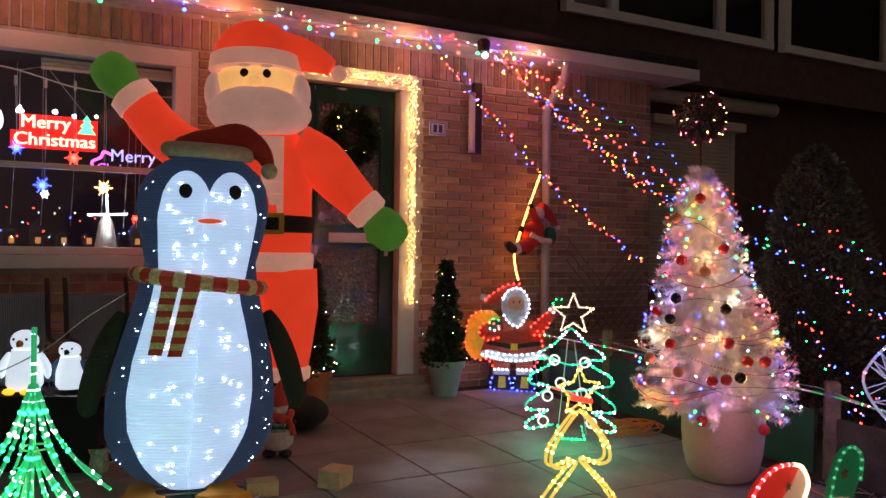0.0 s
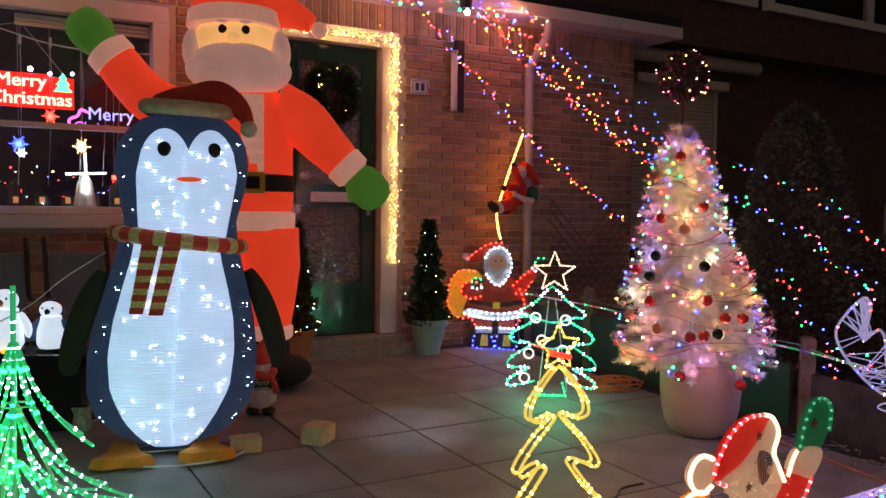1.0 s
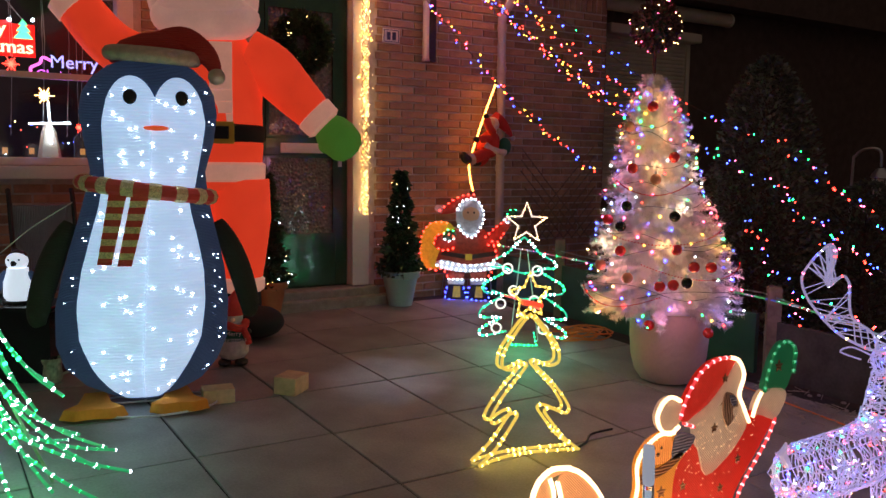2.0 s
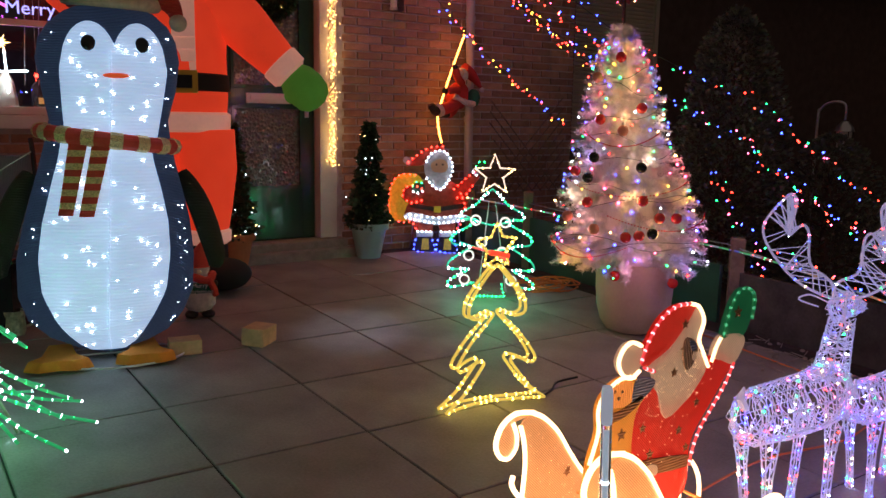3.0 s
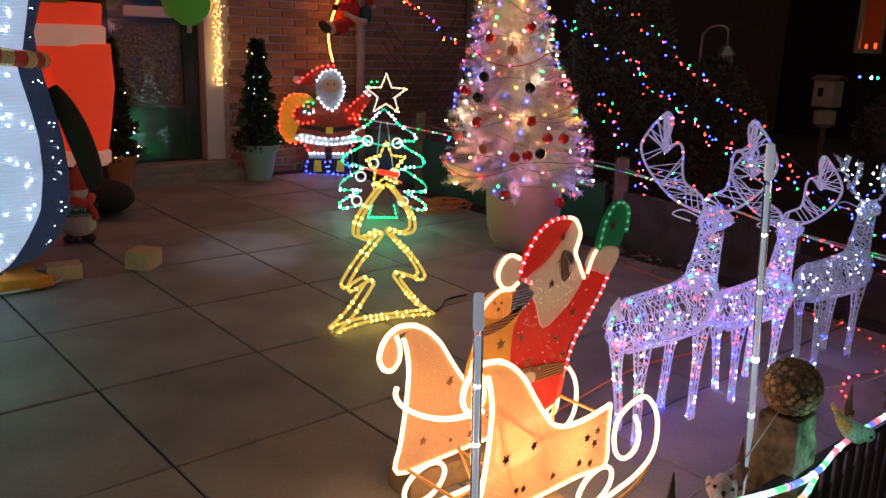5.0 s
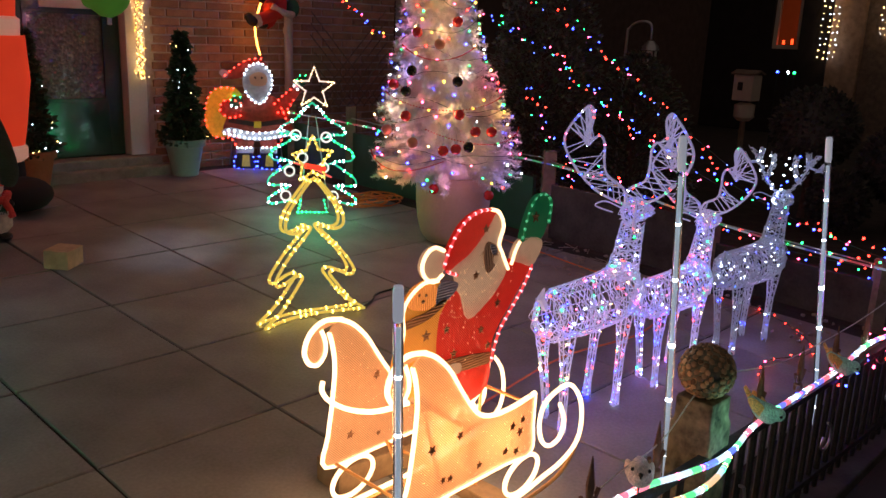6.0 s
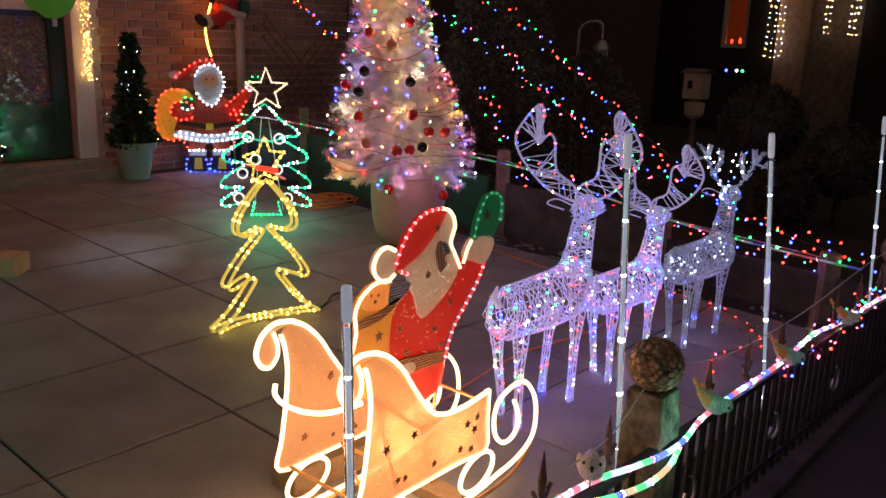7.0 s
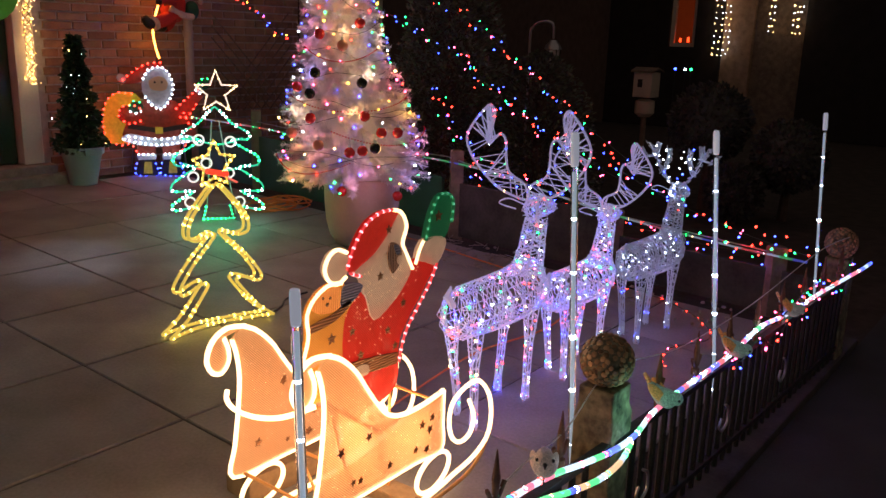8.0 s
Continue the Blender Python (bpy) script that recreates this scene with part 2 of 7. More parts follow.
FRONT = 6.18   # the brick front of the house

# ---------------------------------------------------------------- ground and house
structure("ground", Shape().span((-60, -60, -0.3), (80, 60, -0.012)), M_SOIL, "dark garden soil reaching into the night")
structure("pavement", Shape().span((-30, -8, -0.011), (40, 0.93, 0.0)), M_ASPHALT, "dark street pavement in front of the fence")
structure("kerb_edge", Shape().span((-3, 0.93, -0.011), (4.55, 1.09, 0.032)), M_KERB, "narrow dark concrete edging under the iron fence", 0.006)

patio = Shape()
patio.add([(-1.6, 1.09, -0.01), (4.6, 1.09, -0.01), (4.6, 6.16, -0.01), (-1.6, 6.16, -0.01),
           (-1.6, 1.09, sloped(1.09) - 0.008), (4.6, 1.09, sloped(1.09) - 0.008), (4.6, 6.16, sloped(6.16) - 0.008), (-1.6, 6.16, sloped(6.16) - 0.008)],
          [(0, 1, 2, 3), (4, 5, 6, 7), (0, 1, 5, 4), (1, 2, 6, 5), (2, 3, 7, 6), (3, 0, 4, 7)])
patio = structure("patio", patio, M_JOINT, "patio of large grey concrete slabs with dark joints")


place = HOUSE


def house_walls():
    z0 = -0.1
    wall = Shape()
    win = (-1.6, 1.80, 1.215, 2.60)
    door = (2.56, 3.50, 0.19, 2.63)
    y0, y1 = FRONT + 0.012, FRONT + 0.28
    for x0, x1, za, zb in ((-2.2, win[0], z0, 3.0), (win[0], win[1], z0, win[2]), (win[0], win[1], win[3], 3.0), (win[1], door[0], z0, 3.0),
                           (door[0], door[1], z0, door[2]), (door[0], door[1], door[3], 3.0), (door[1], 5.93, z0, 3.0)):
        if (x0, za) == (door[0], z0):
            wall.span((x0, y0, z0), (x1, y1, door[2]))
        else:
            wall.span((x0, y0, za), (x1, y1, zb))
    return structure("wall_front", wall, M_MORTAR, "brick house front with pale mortar joints")


wall_front = house_walls()
structure("wall_side", Shape().span((5.65, FRONT + 0.28, -0.1), (5.93, 6.9, 3.0)), M_SHADEDWALL, "brick return wall at the house corner")
structure("wall_recess", Shape().span((5.9, 6.9, -0.1), (14, 7.1, 3.2)), M_SHADEDWALL, "dark recessed neighbouring wall")
structure("wall_upper", Shape().span((-4, 6.52, 3.0), (5.1, 6.8, 6.0)), M_SHADEDWALL, "dark upper storey wall")
structure("wall_upper_side", Shape().span((5.1, 6.56, 3.0), (14, 6.8, 3.49)).span((5.1, 6.56, 4.9), (14, 6.8, 6.0)), M_SHADEDWALL, "dark upper storey wall under the windows")
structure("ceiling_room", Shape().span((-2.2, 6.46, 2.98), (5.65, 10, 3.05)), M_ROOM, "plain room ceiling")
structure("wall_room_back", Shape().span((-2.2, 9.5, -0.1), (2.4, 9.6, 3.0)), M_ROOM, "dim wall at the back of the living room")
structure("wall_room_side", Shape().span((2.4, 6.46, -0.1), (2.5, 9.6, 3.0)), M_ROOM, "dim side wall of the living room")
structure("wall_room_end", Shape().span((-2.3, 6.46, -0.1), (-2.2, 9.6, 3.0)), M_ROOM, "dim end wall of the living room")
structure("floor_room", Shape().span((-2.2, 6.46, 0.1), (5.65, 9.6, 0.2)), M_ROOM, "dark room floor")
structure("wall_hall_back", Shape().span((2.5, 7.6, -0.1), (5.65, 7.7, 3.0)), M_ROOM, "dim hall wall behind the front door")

roof = thing("porch_roof", (0, 0, 0), label="flat dark roof edge with a white fascia board", category="roof")
part("roof_deck", Shape().span((-4, 5.96, 2.955), (6.28, 6.56, 3.06)), M_ROOF, roof, smooth=False)
fascia = Shape()
fascia.span((-4, 5.93, 2.865), (6.28, 5.958, 2.965))
part("fascia", fascia, M_WHITE, roof, "white painted fascia board", smooth=False, bevel=0.004)
part("soffit", Shape().span((-4, 5.958, 2.868), (6.28, FRONT, 2.883)).span((5.94, FRONT, 2.868), (6.28, 6.9, 2.883)), M_WHITE, roof, "white underside boards", smooth=False)


def upper_windows():
    for i, (x0, x1, cuts) in enumerate(((5.2, 7.98, (5.77, 7.2)), (8.17, 13.0, (10.0,)))):
        w = thing(f"window_upper_{i + 1}", (x0, 6.56, 3.49), label="white framed upstairs window with dark panes", category="window", kind="structure")
        fr = Shape()
        wd = x1 - x0
        fr.span((0, -0.05, 0), (wd, 0.06, 0.09)).span((0, -0.05, 1.38), (wd, 0.06, 1.46))
        for c in [0.04] + [c - x0 for c in cuts] + [wd - 0.05]:
            fr.span((c - 0.045, -0.045, 0.09), (c + 0.045, 0.055, 1.38))
        part("window_frame", fr, M_WHITE, w, smooth=False, bevel=0.004)
        part("pane", Shape().span((0.08, 0, 0.09), (wd - 0.08, 0.008, 1.38)), M_GLASS, w, smooth=False)
        # black sheet close behind the glass imitates the room's darkness
        part("unlit_room_sheet", Shape().span((0, 0.12, 0), (wd, 0.14, 1.46)), M_ROOF, w, "black sheet standing in for the unlit room", smooth=False)


upper_windows()


def front_window():
    x0, x1, z0, z1 = -1.6, 1.80, 1.215, 2.60
    w = thing("window_1", (0, FRONT, 0), label="large front window with a white painted frame", category="window", kind="structure")
    out = Shape()
    out.span((x0, -0.02, z0), (x1, 0.1, z0 + 0.05)).span((x0, -0.02, z1 - 0.11), (x1, 0.1, z1))
    out.span((x1 - 0.1, -0.02, z0 + 0.05), (x1, 0.1, z1 - 0.11)).span((x0, -0.02, z0 + 0.05), (x0 + 0.1, 0.1, z1 - 0.11))
    part("window_frame", out, M_WHITE, w, smooth=False, bevel=0.005)
    part("transom", Shape().span((x0 + 0.1, 0.01, 1.76), (x1 - 0.1, 0.08, 1.795)), M_WHITE, w, smooth=False)
    part("window_sill", Shape().span((x0 - 0.05, -0.1, z0 - 0.085), (x1 + 0.05, 0.1, z0 - 0.003)), M_WHITE, w, "white window sill", smooth=False, bevel=0.006)
    part("pane", Shape().span((x0 + 0.1, 0.045, z0 + 0.05), (x1 - 0.1, 0.05, z1 - 0.11)), M_GLASS, w, smooth=False).visible_shadow = False
    blind = Shape()
    for k in range(3):
        blind.span((x1 - 0.9, 0.055, z1 - 0.155 - 0.025 * k), (x1 - 0.11, 0.075, z1 - 0.135 - 0.025 * k))
    part("blind", blind, M_WHITE, w, "pale raised roller blind", smooth=False)


front_window()
M_FLOWGLASS = material("patterned_glass", (0.13, 0.125, 0.13), 0.025, scale=30, vary=0.25, bump=0, fine=80, spec=0.9, coat=0.6)
_t = M_FLOWGLASS.node_tree
_v = _t.nodes.new("ShaderNodeTexVoronoi")
_v.inputs["Scale"].default_value = 42
_c = _t.nodes.new("ShaderNodeTexCoord")
_b = _t.nodes.new("ShaderNodeBump")
_b.inputs["Strength"].default_value, _b.inputs["Distance"].default_value = 0.9, 0.02
_t.links.new(_c.outputs["Object"], _v.inputs["Vector"])
_t.links.new(_v.outputs["Distance"], _b.inputs["Height"])
_t.links.new(_b.outputs[0], _t.nodes["Principled BSDF"].inputs["Normal"])


def front_door():
    d = thing("door_1", (0, FRONT, 0), label="dark green front door with two patterned glass panes and white frame", category="door", kind="structure")
    z = 0.30
    fr = Shape()
    fr.span((3.36, -0.03, z), (3.50, 0.12, 2.50)).span((2.56, -0.03, z), (2.62, 0.12, 2.50)).span((2.56, -0.03, 2.505), (3.50, 0.12, 2.63))
    part("door_frame", fr, M_WHITE, d, "white painted door frame", smooth=False, bevel=0.006)
    leaf = Shape()
    y0, y1 = 0.06, 0.105
    x0, x1 = 2.625, 3.355
    for a, b, c, e in ((x0, 2.71, z, 2.5), (3.255, x1, z, 2.5), (2.71, 3.255, z, 0.69), (2.71, 3.255, 1.305, 1.43), (2.71, 3.255, 2.39, 2.5)):
        leaf.span((a, y0, c), (b, y1, e))
    part("door_leaf", leaf, M_DOOR, d, smooth=False, bevel=0.004)
    bead = Shape()
    for c, e in ((0.69, 1.305), (1.43, 2.39)):
        bead.span((2.71, y0 - 0.012, c), (2.732, y0 + 0.01, e)).span((3.233, y0 - 0.012, c), (3.255, y0 + 0.01, e))
        bead.span((2.732, y0 - 0.012, c), (3.233, y0 + 0.01, c + 0.022)).span((2.732, y0 - 0.012, e - 0.022), (3.233, y0 + 0.01, e))
    part("glazing_bead", bead, M_DOOR, d, smooth=False)
    for c, e in ((0.713, 1.282), (1.453, 2.367)):
        part("pane", Shape().span((2.733, y0 + 0.015, c), (3.232, y0 + 0.021, e)), M_FLOWGLASS, d, "rippled obscure glass", smooth=False)
    slot = part("letter_plate", Shape().span((2.82, y0 - 0.014, 1.32), (3.16, y0, 1.394)), M_WHITE, d, "pale painted letter plate", smooth=False, bevel=0.004)
    part("flap", Shape().span((2.85, y0 - 0.02, 1.345), (3.125, y0 - 0.012, 1.38)), M_WHITE, slot, smooth=False, bevel=0.002)
    hb = part("door_handle", Shape().span((3.275, y0 - 0.012, 1.22), (3.305, y0, 1.42)).tube([(3.29, y0 - 0.05, 1.36), (3.23, y0 - 0.055, 1.355), (3.19, y0 - 0.05, 1.35)], 0.009), M_METAL, d, "metal handle on a long plate")
    part("threshold", Shape().span((2.5, -0.10, 0.19), (3.56, 0.12, 0.295)), M_STONE, d, "worn stone threshold", smooth=False, bevel=0.012)
    part("step", Shape().span((2.45, -0.2, 0.13), (3.62, -0.105, 0.235)), M_STONE, d, smooth=False, bevel=0.012)


front_door()

place = Matrix.Identity(4)

# ---------------------------------------------------------------- light strings and ropes
M_ROPE = {}


def rope_material(colour, power):
    key = (colour, power)
    if key not in M_ROPE:
        M_ROPE[key] = led("rope_glow", colour, power)
    return M_ROPE[key]


def bulbs(parent, places, colours, r=0.006, name="bulb_string", rng=None):
    """Small bulbs in one mesh for each colour."""
    rng = rng or random.Random(len(places))
    sets = {}
    for p in places:
        sets.setdefault(rng.choice(colours), Shape()).bulb(p, r * rng.uniform(0.75, 1.3))
    return [part(name, s, LEDS[c], parent, f"{c} light bulbs", kind="stuff") for c, s in sorted(sets.items())]


def rope(parent, pts, colour, r=0.0065, glow=1.2, gap=0.03, lit=("warm",), name="light_rope", closed=False, bulb_r=0.0075):
    s = Shape().tube(pts, r, 6, closed)
    ob = part(name, s, rope_material(colour, glow), parent)
    bulbs(parent, along(pts, gap, closed), lit, bulb_r)
    return ob


# ---------------------------------------------------------------- the lit penguin
M_PENGUIN_BLUE = fabric("navy_mesh_cloth", (0.035, 0.06, 0.14), ribs=900, depth=1.0, emit=(0.14, 0.24, 0.5), power=0.12, lo=.0)
M_PENGUIN_WHITE = fabric("glowing_white_cloth", (0.75, 0.78, 0.82), emit=(0.42, 0.62, 0.95), power=0.62, ribs=420)
M_FLIPPER = fabric("black_olive_mesh", (0.03, 0.035, 0.02), ribs=900, depth=0.8)
M_ORANGE = material("orange_felt", (0.75, 0.27, 0.03), 0.9, scale=12, vary=0.15, bump=0.2)
M_SCARF_RED = fabric("red_lurex", (0.85, 0.09, 0.06), ribs=900, depth=0.8)
M_SCARF_GOLD = material("gold_glitter", (0.9, 0.68, 0.32), 0.5, metal=0.0, scale=150, vary=0.6, bump=0.8, fine=400)
M_HAT_RED = fabric("dull_red_felt", (0.55, 0.05, 0.03), ribs=600, depth=0.6)
M_HAT_BRIM = material("beige_plush", (0.68, 0.55, 0.38), 0.95, scale=30, vary=0.2, bump=0.8, fine=200)
M_BEAK = fabric("lit_red_felt", (0.7, 0.1, 0.03), emit=(1.0, 0.12, 0.03), power=0.35)
M_EYE = material("black_eye", (0.01, 0.01, 0.012), 0.3, vary=0, bump=0)

P_RINGS = [(.02, .022, .08), (.05, .022, .16), (.107, .02, .268), (.19, .014, .345), (.30, .02, .386), (.465, .026, .389), (.628, .037, .364), (.762, .044, .332), (.896, .048, .296),
           (1.0, .053, .272), (1.10, .06, .256), (1.24, .068, .288), (1.372, .068, .307), (1.46, .07, .292), (1.525, .074, .255), (1.58, .078, .19), (1.615, .08, .11), (1.63, .08, .03)]


def penguin_at(z):
    for (z0, c0, r0), (z1, c1, r1) in zip(P_RINGS, P_RINGS[1:]):
        if z <= z1:
            u = max(0.0, (z - z0) / (z1 - z0))
            return c0 + (c1 - c0) * u, r0 + (r1 - r0) * u
    return P_RINGS[-1][1:]


def on_penguin(x, z, off):
    c, r = penguin_at(z)
    k = max(0.0, 1 - ((x - c) / r) ** 2)
    return (x, -0.72 * r * math.sqrt(k) - off, z)


def curve_at(table, z):
    for (z0, w0), (z1, w1) in zip(table, table[1:]):
        if z <= z1:
            return w0 + (w1 - w0) * max(0.0, (z - z0) / (z1 - z0))
    return table[-1][1]


def penguin():
    th = thing("penguin_figure", (1.449, 4.43, sloped(4.43)), -12, "tall glowing penguin figure of white cloth and navy mesh with scarf", "penguin light")
    body = Shape().loft([(c, 0, z, r, r * 0.72) for z, c, r in P_RINGS], 40)
    part("body", body, M_PENGUIN_BLUE, th, "navy blue mesh cloth body")
    W = [(.04, .07), (.10, .13), (.21, .2), (.34, .26), (.5, .276), (.655, .262), (.81, .228), (.935, .196), (1.0, .188)]
    belly, n, rows = Shape(), 20, 22
    vs = []
    for i in range(rows + 1):
        z = .045 + (1.0 - .045) * i / rows
        w, c = curve_at(W, z), penguin_at(z)[0] - 0.014
        vs += [on_penguin(c - w + 2 * w * j / n, z, 0.008) for j in range(n + 1)]
    belly.add(vs, [(i * (n + 1) + j, i * (n + 1) + j + 1, (i + 1) * (n + 1) + j + 1, (i + 1) * (n + 1) + j) for i in range(rows) for j in range(n)])
    part("belly", belly, M_PENGUIN_WHITE, th, "glowing white cloth belly")
    face, vs = Shape(), []
    for j in range(25):
        dx = -0.238 + 0.476 * j / 24
        top = 1.30 + 0.225 * math.sqrt(max(0.0, 1 - ((abs(dx) - 0.108) / 0.131) ** 2))
        low = 1.0
        for i in range(13):
            z = low + (top - low) * i / 12
            w = curve_at([(1.0, .19), (1.15, .208), (1.3, .222), (1.6, .222)], z)
            vs.append(on_penguin(curve_at([(1.0, .062), (1.15, .074), (1.35, .088), (1.6, .088)], z) + dx * w / 0.238, z, 0.008))
    face.add(vs, [(j * 13 + i, j * 13 + i + 1, (j + 1) * 13 + i + 1, (j + 1) * 13 + i) for j in range(24) for i in range(12)])
    part("face", face, M_PENGUIN_WHITE, th, "glowing white cloth face")
    for ex in (-0.016, 0.202):
        p = on_penguin(ex, 1.43, 0.012)
        part("eye", Shape().ball(p, (.030, .012, .034), 12, 8), M_EYE, th, "black oval eye")
    p = on_penguin(.09, 1.295, 0.012)
    part("beak", Shape().ball(p, (.056, .03, .012), 12, 6), M_BEAK, th, "small orange-red beak")
    seam = [on_penguin(penguin_at(z)[0] - .005 + 0.005 * z, z, 0.011) for z in [0.05 + 0.05 * k for k in range(30)] if z < 1.45]
    part("seam", Shape().tube(seam, 0.004, 5), M_PENGUIN_WHITE, th, "vertical white seam")
    for s, x0, x1 in ((-1, -0.27, -0.43), (1, 0.35, 0.51)):
        fl = smooth_path([(x0 + 0.02 * s, 0.0, .86), (x0 + .07 * s, -.03, .76), ((x0 + x1) / 2 + .04 * s, -.05, .62), (x1, -.06, .46), (x1 - .01 * s, -.06, .40)], 5)
        k = len(fl)
        sh = Shape().tube(fl, [0.014 + 0.042 * math.sin(math.pi * (0.08 + 0.86 * i / (k - 1))) ** 0.8 for i in range(k)], 10)
        part("flipper", sh, M_FLIPPER, th, "black mesh flipper")
    for s, cx in ((-1, -0.2), (1, 0.165)):
        foot = Shape()
        ol = [(-.05, .02), (.05, .02), (.075, -.10), (.13, -.19), (.06, -.225), (0, -.21), (-.07, -.225), (-.13, -.18), (-.075, -.1)]
        vs = [(cx + x * (1.05 if s > 0 else 1.15), y - 0.06, 0.004) for x, y in ol] + [(cx + x * .96, y * .93 - 0.06, 0.05 + 0.02 * (y > -.1)) for x, y in ol]
        n = len(ol)
        foot.add(vs, [tuple(range(n)), tuple(range(n, 2 * n))] + [(i, (i + 1) % n, (i + 1) % n + n, i + n) for i in range(n)])
        part("foot", foot, M_ORANGE, th, "orange felt foot", bevel=0.008)
    ring = [(0.05 + 0.30 * math.cos(math.tau * k / 40), -0.1 + 0.2 * math.sin(math.tau * k / 40), 0.006) for k in range(40)]
    part("base_ring", Shape().tube(ring, 0.005, 6, True), M_WHITEWIRE, th, "white wire base ring")
    part("base_rod", Shape().tube([(0.02, -0.02, 0.006), (0.02, -0.02, .1)], 0.006).tube([(-.24, -.06, 0.012), (.33, -.06, 0.012)], 0.005), M_WHITEWIRE, th)
    # scarf
    c, r = penguin_at(.99)
    scarf = part("scarf", Shape().tube([(c + (r + .012) * math.cos(a), .75 * (r + .012) * math.sin(a), 1.015 - 0.035 * math.cos(a)) for a in [math.tau * k / 48 for k in range(48)]], 0.036, 8, True), M_SCARF_RED, th, "red and gold striped knitted scarf")
    for k in range(0, 48, 3):
        a0 = math.tau * k / 48
        seg = [(c + (r + .012) * math.cos(a), .75 * (r + .012) * math.sin(a), 1.015 - 0.035 * math.cos(a)) for a in (a0, a0 + .06, a0 + .12, a0 + .18)]
        part("scarf_stripe", Shape().tube(seg, 0.0385, 8), M_SCARF_GOLD, scarf)
    for x0, x1, z1 in ((-.077, -.14, .69), (.018, -.056, .685)):
        tail = Shape()
        n = 11
        for k in range(n):
            u0, u1 = k / n, (k + 1) / n
            za, zb = 1.0 + (z1 - 1.0) * u0, 1.0 + (z1 - 1.0) * u1
            xa, xb = x0 + (x1 - x0) * u0, x0 + (x1 - x0) * u1
            w = 0.038 - .008 * k / n
            pa, pb = [[on_penguin(x + d, z, 0.016) for d in (-w, 0, w)] for x, z in ((xa, za), (xb, zb))]
            qa, qb = [[(p[0], p[1] - 0.014, p[2]) for p in q] for q in (pa, pb)]
            s = Shape()
            vs = pa + pb + qa + qb
            s.add(vs, [(0, 1, 4, 3), (1, 2, 5, 4), (6, 7, 10, 9), (7, 8, 11, 10), (0, 6, 9, 3), (2, 8, 11, 5), (0, 1, 7, 6), (1, 2, 8, 7), (3, 4, 10, 9), (4, 5, 11, 10)])
            part("scarf_stripe", s, M_SCARF_GOLD if k % 2 else M_SCARF_RED, scarf)
    # felt hat
    cap = Shape().loft([(.085, 0, 1.60, .185, .15), (.085, 0, 1.65, .18, .15), (.10, 0, 1.695, .155, .125), (.125, 0, 1.73, .10, .085), (.14, 0, 1.745, .03, .03)], 28)
    cap.tube(smooth_path([(.12, -.01, 1.66), (.22, -.03, 1.70), (.30, -.05, 1.665), (.345, -.06, 1.62), (.368, -.07, 1.565)], 5), [.09 - .0032 * k for k in range(21)], 16)
    hat = part("hat", cap, M_HAT_RED, th, "dull red felt hat with beige brim")
    br = [(.088 + .185 * math.cos(a), -.01 + .165 * math.sin(a), 1.632 + 0.012 * math.sin(a) - 0.008 * math.cos(a)) for a in [math.tau * k / 40 for k in range(40)]]
    part("hat_brim", Shape().tube(br, 0.036, 10, True), M_HAT_BRIM, hat, "beige plush brim")
    part("pompom", Shape().ball((.368, -.08, 1.545), .04, 14, 10), M_HAT_BRIM, hat, "beige plush pompom")
    rng = random.Random(5)
    spots = []
    for k in range(95):
        z = rng.uniform(.07, 1.47)
        if .93 < z < 1.05:
            continue
        w = curve_at(W, z) if z < 1 else .2
        spots.append(on_penguin(penguin_at(z)[0] + (0.018 if z > 1 else -.014) + rng.uniform(-w, w) * .93, z, 0.012))
    bulbs(th, spots, ["cool"], 0.005)
    edge = []
    for k in range(46):
        z = rng.uniform(.15, 1.5)
        c, r = penguin_at(z)
        edge.append(on_penguin(c + rng.choice((-1, 1)) * r * rng.uniform(.8, .93), z, 0.01))
    bulbs(th, edge, ["cool"], 0.0028)
    cable = smooth_path([(-.27, -.1, .96), (-.45, -.05, .84), (-.62, 0, .70), (-.9, .1, .55)], 6)
    part("cable", Shape().tube(cable, 0.003, 5), M_WHITEWIRE, th, "thin white supply cable")


penguin()

# ---------------------------------------------------------------- the tall inflatable
INFL = [fabric("glow_red_nylon", (0.62, 0.06, 0.025), emit=(1.0, 0.06, 0.02), power=0.40, ribs=4000, depth=0.05),
        fabric("glow_white_nylon", (0.72, 0.55, 0.5), emit=(1.0, 0.42, 0.30), power=0.24, ribs=4000, depth=0.05),
        fabric("glow_green_nylon", (0.05, 0.25, 0.03), emit=(0.16, 0.42, 0.05), power=0.13, ribs=4000, depth=0.05),
        fabric("glow_skin_nylon", (0.8, 0.5, 0.25), emit=(1.0, 0.5, 0.16), power=0.55, ribs=4000, depth=0.05),
        fabric("black_nylon", (0.012, 0.012, 0.012), ribs=4000, depth=0.05),
        fabric("grey_beard_nylon", (0.62, 0.48, 0.44), emit=(1.0, 0.50, 0.40), power=0.20, ribs=4000, depth=0.05),
        material("buckle_gold", (0.7, 0.45, 0.05), 0.6, vary=0.1)]


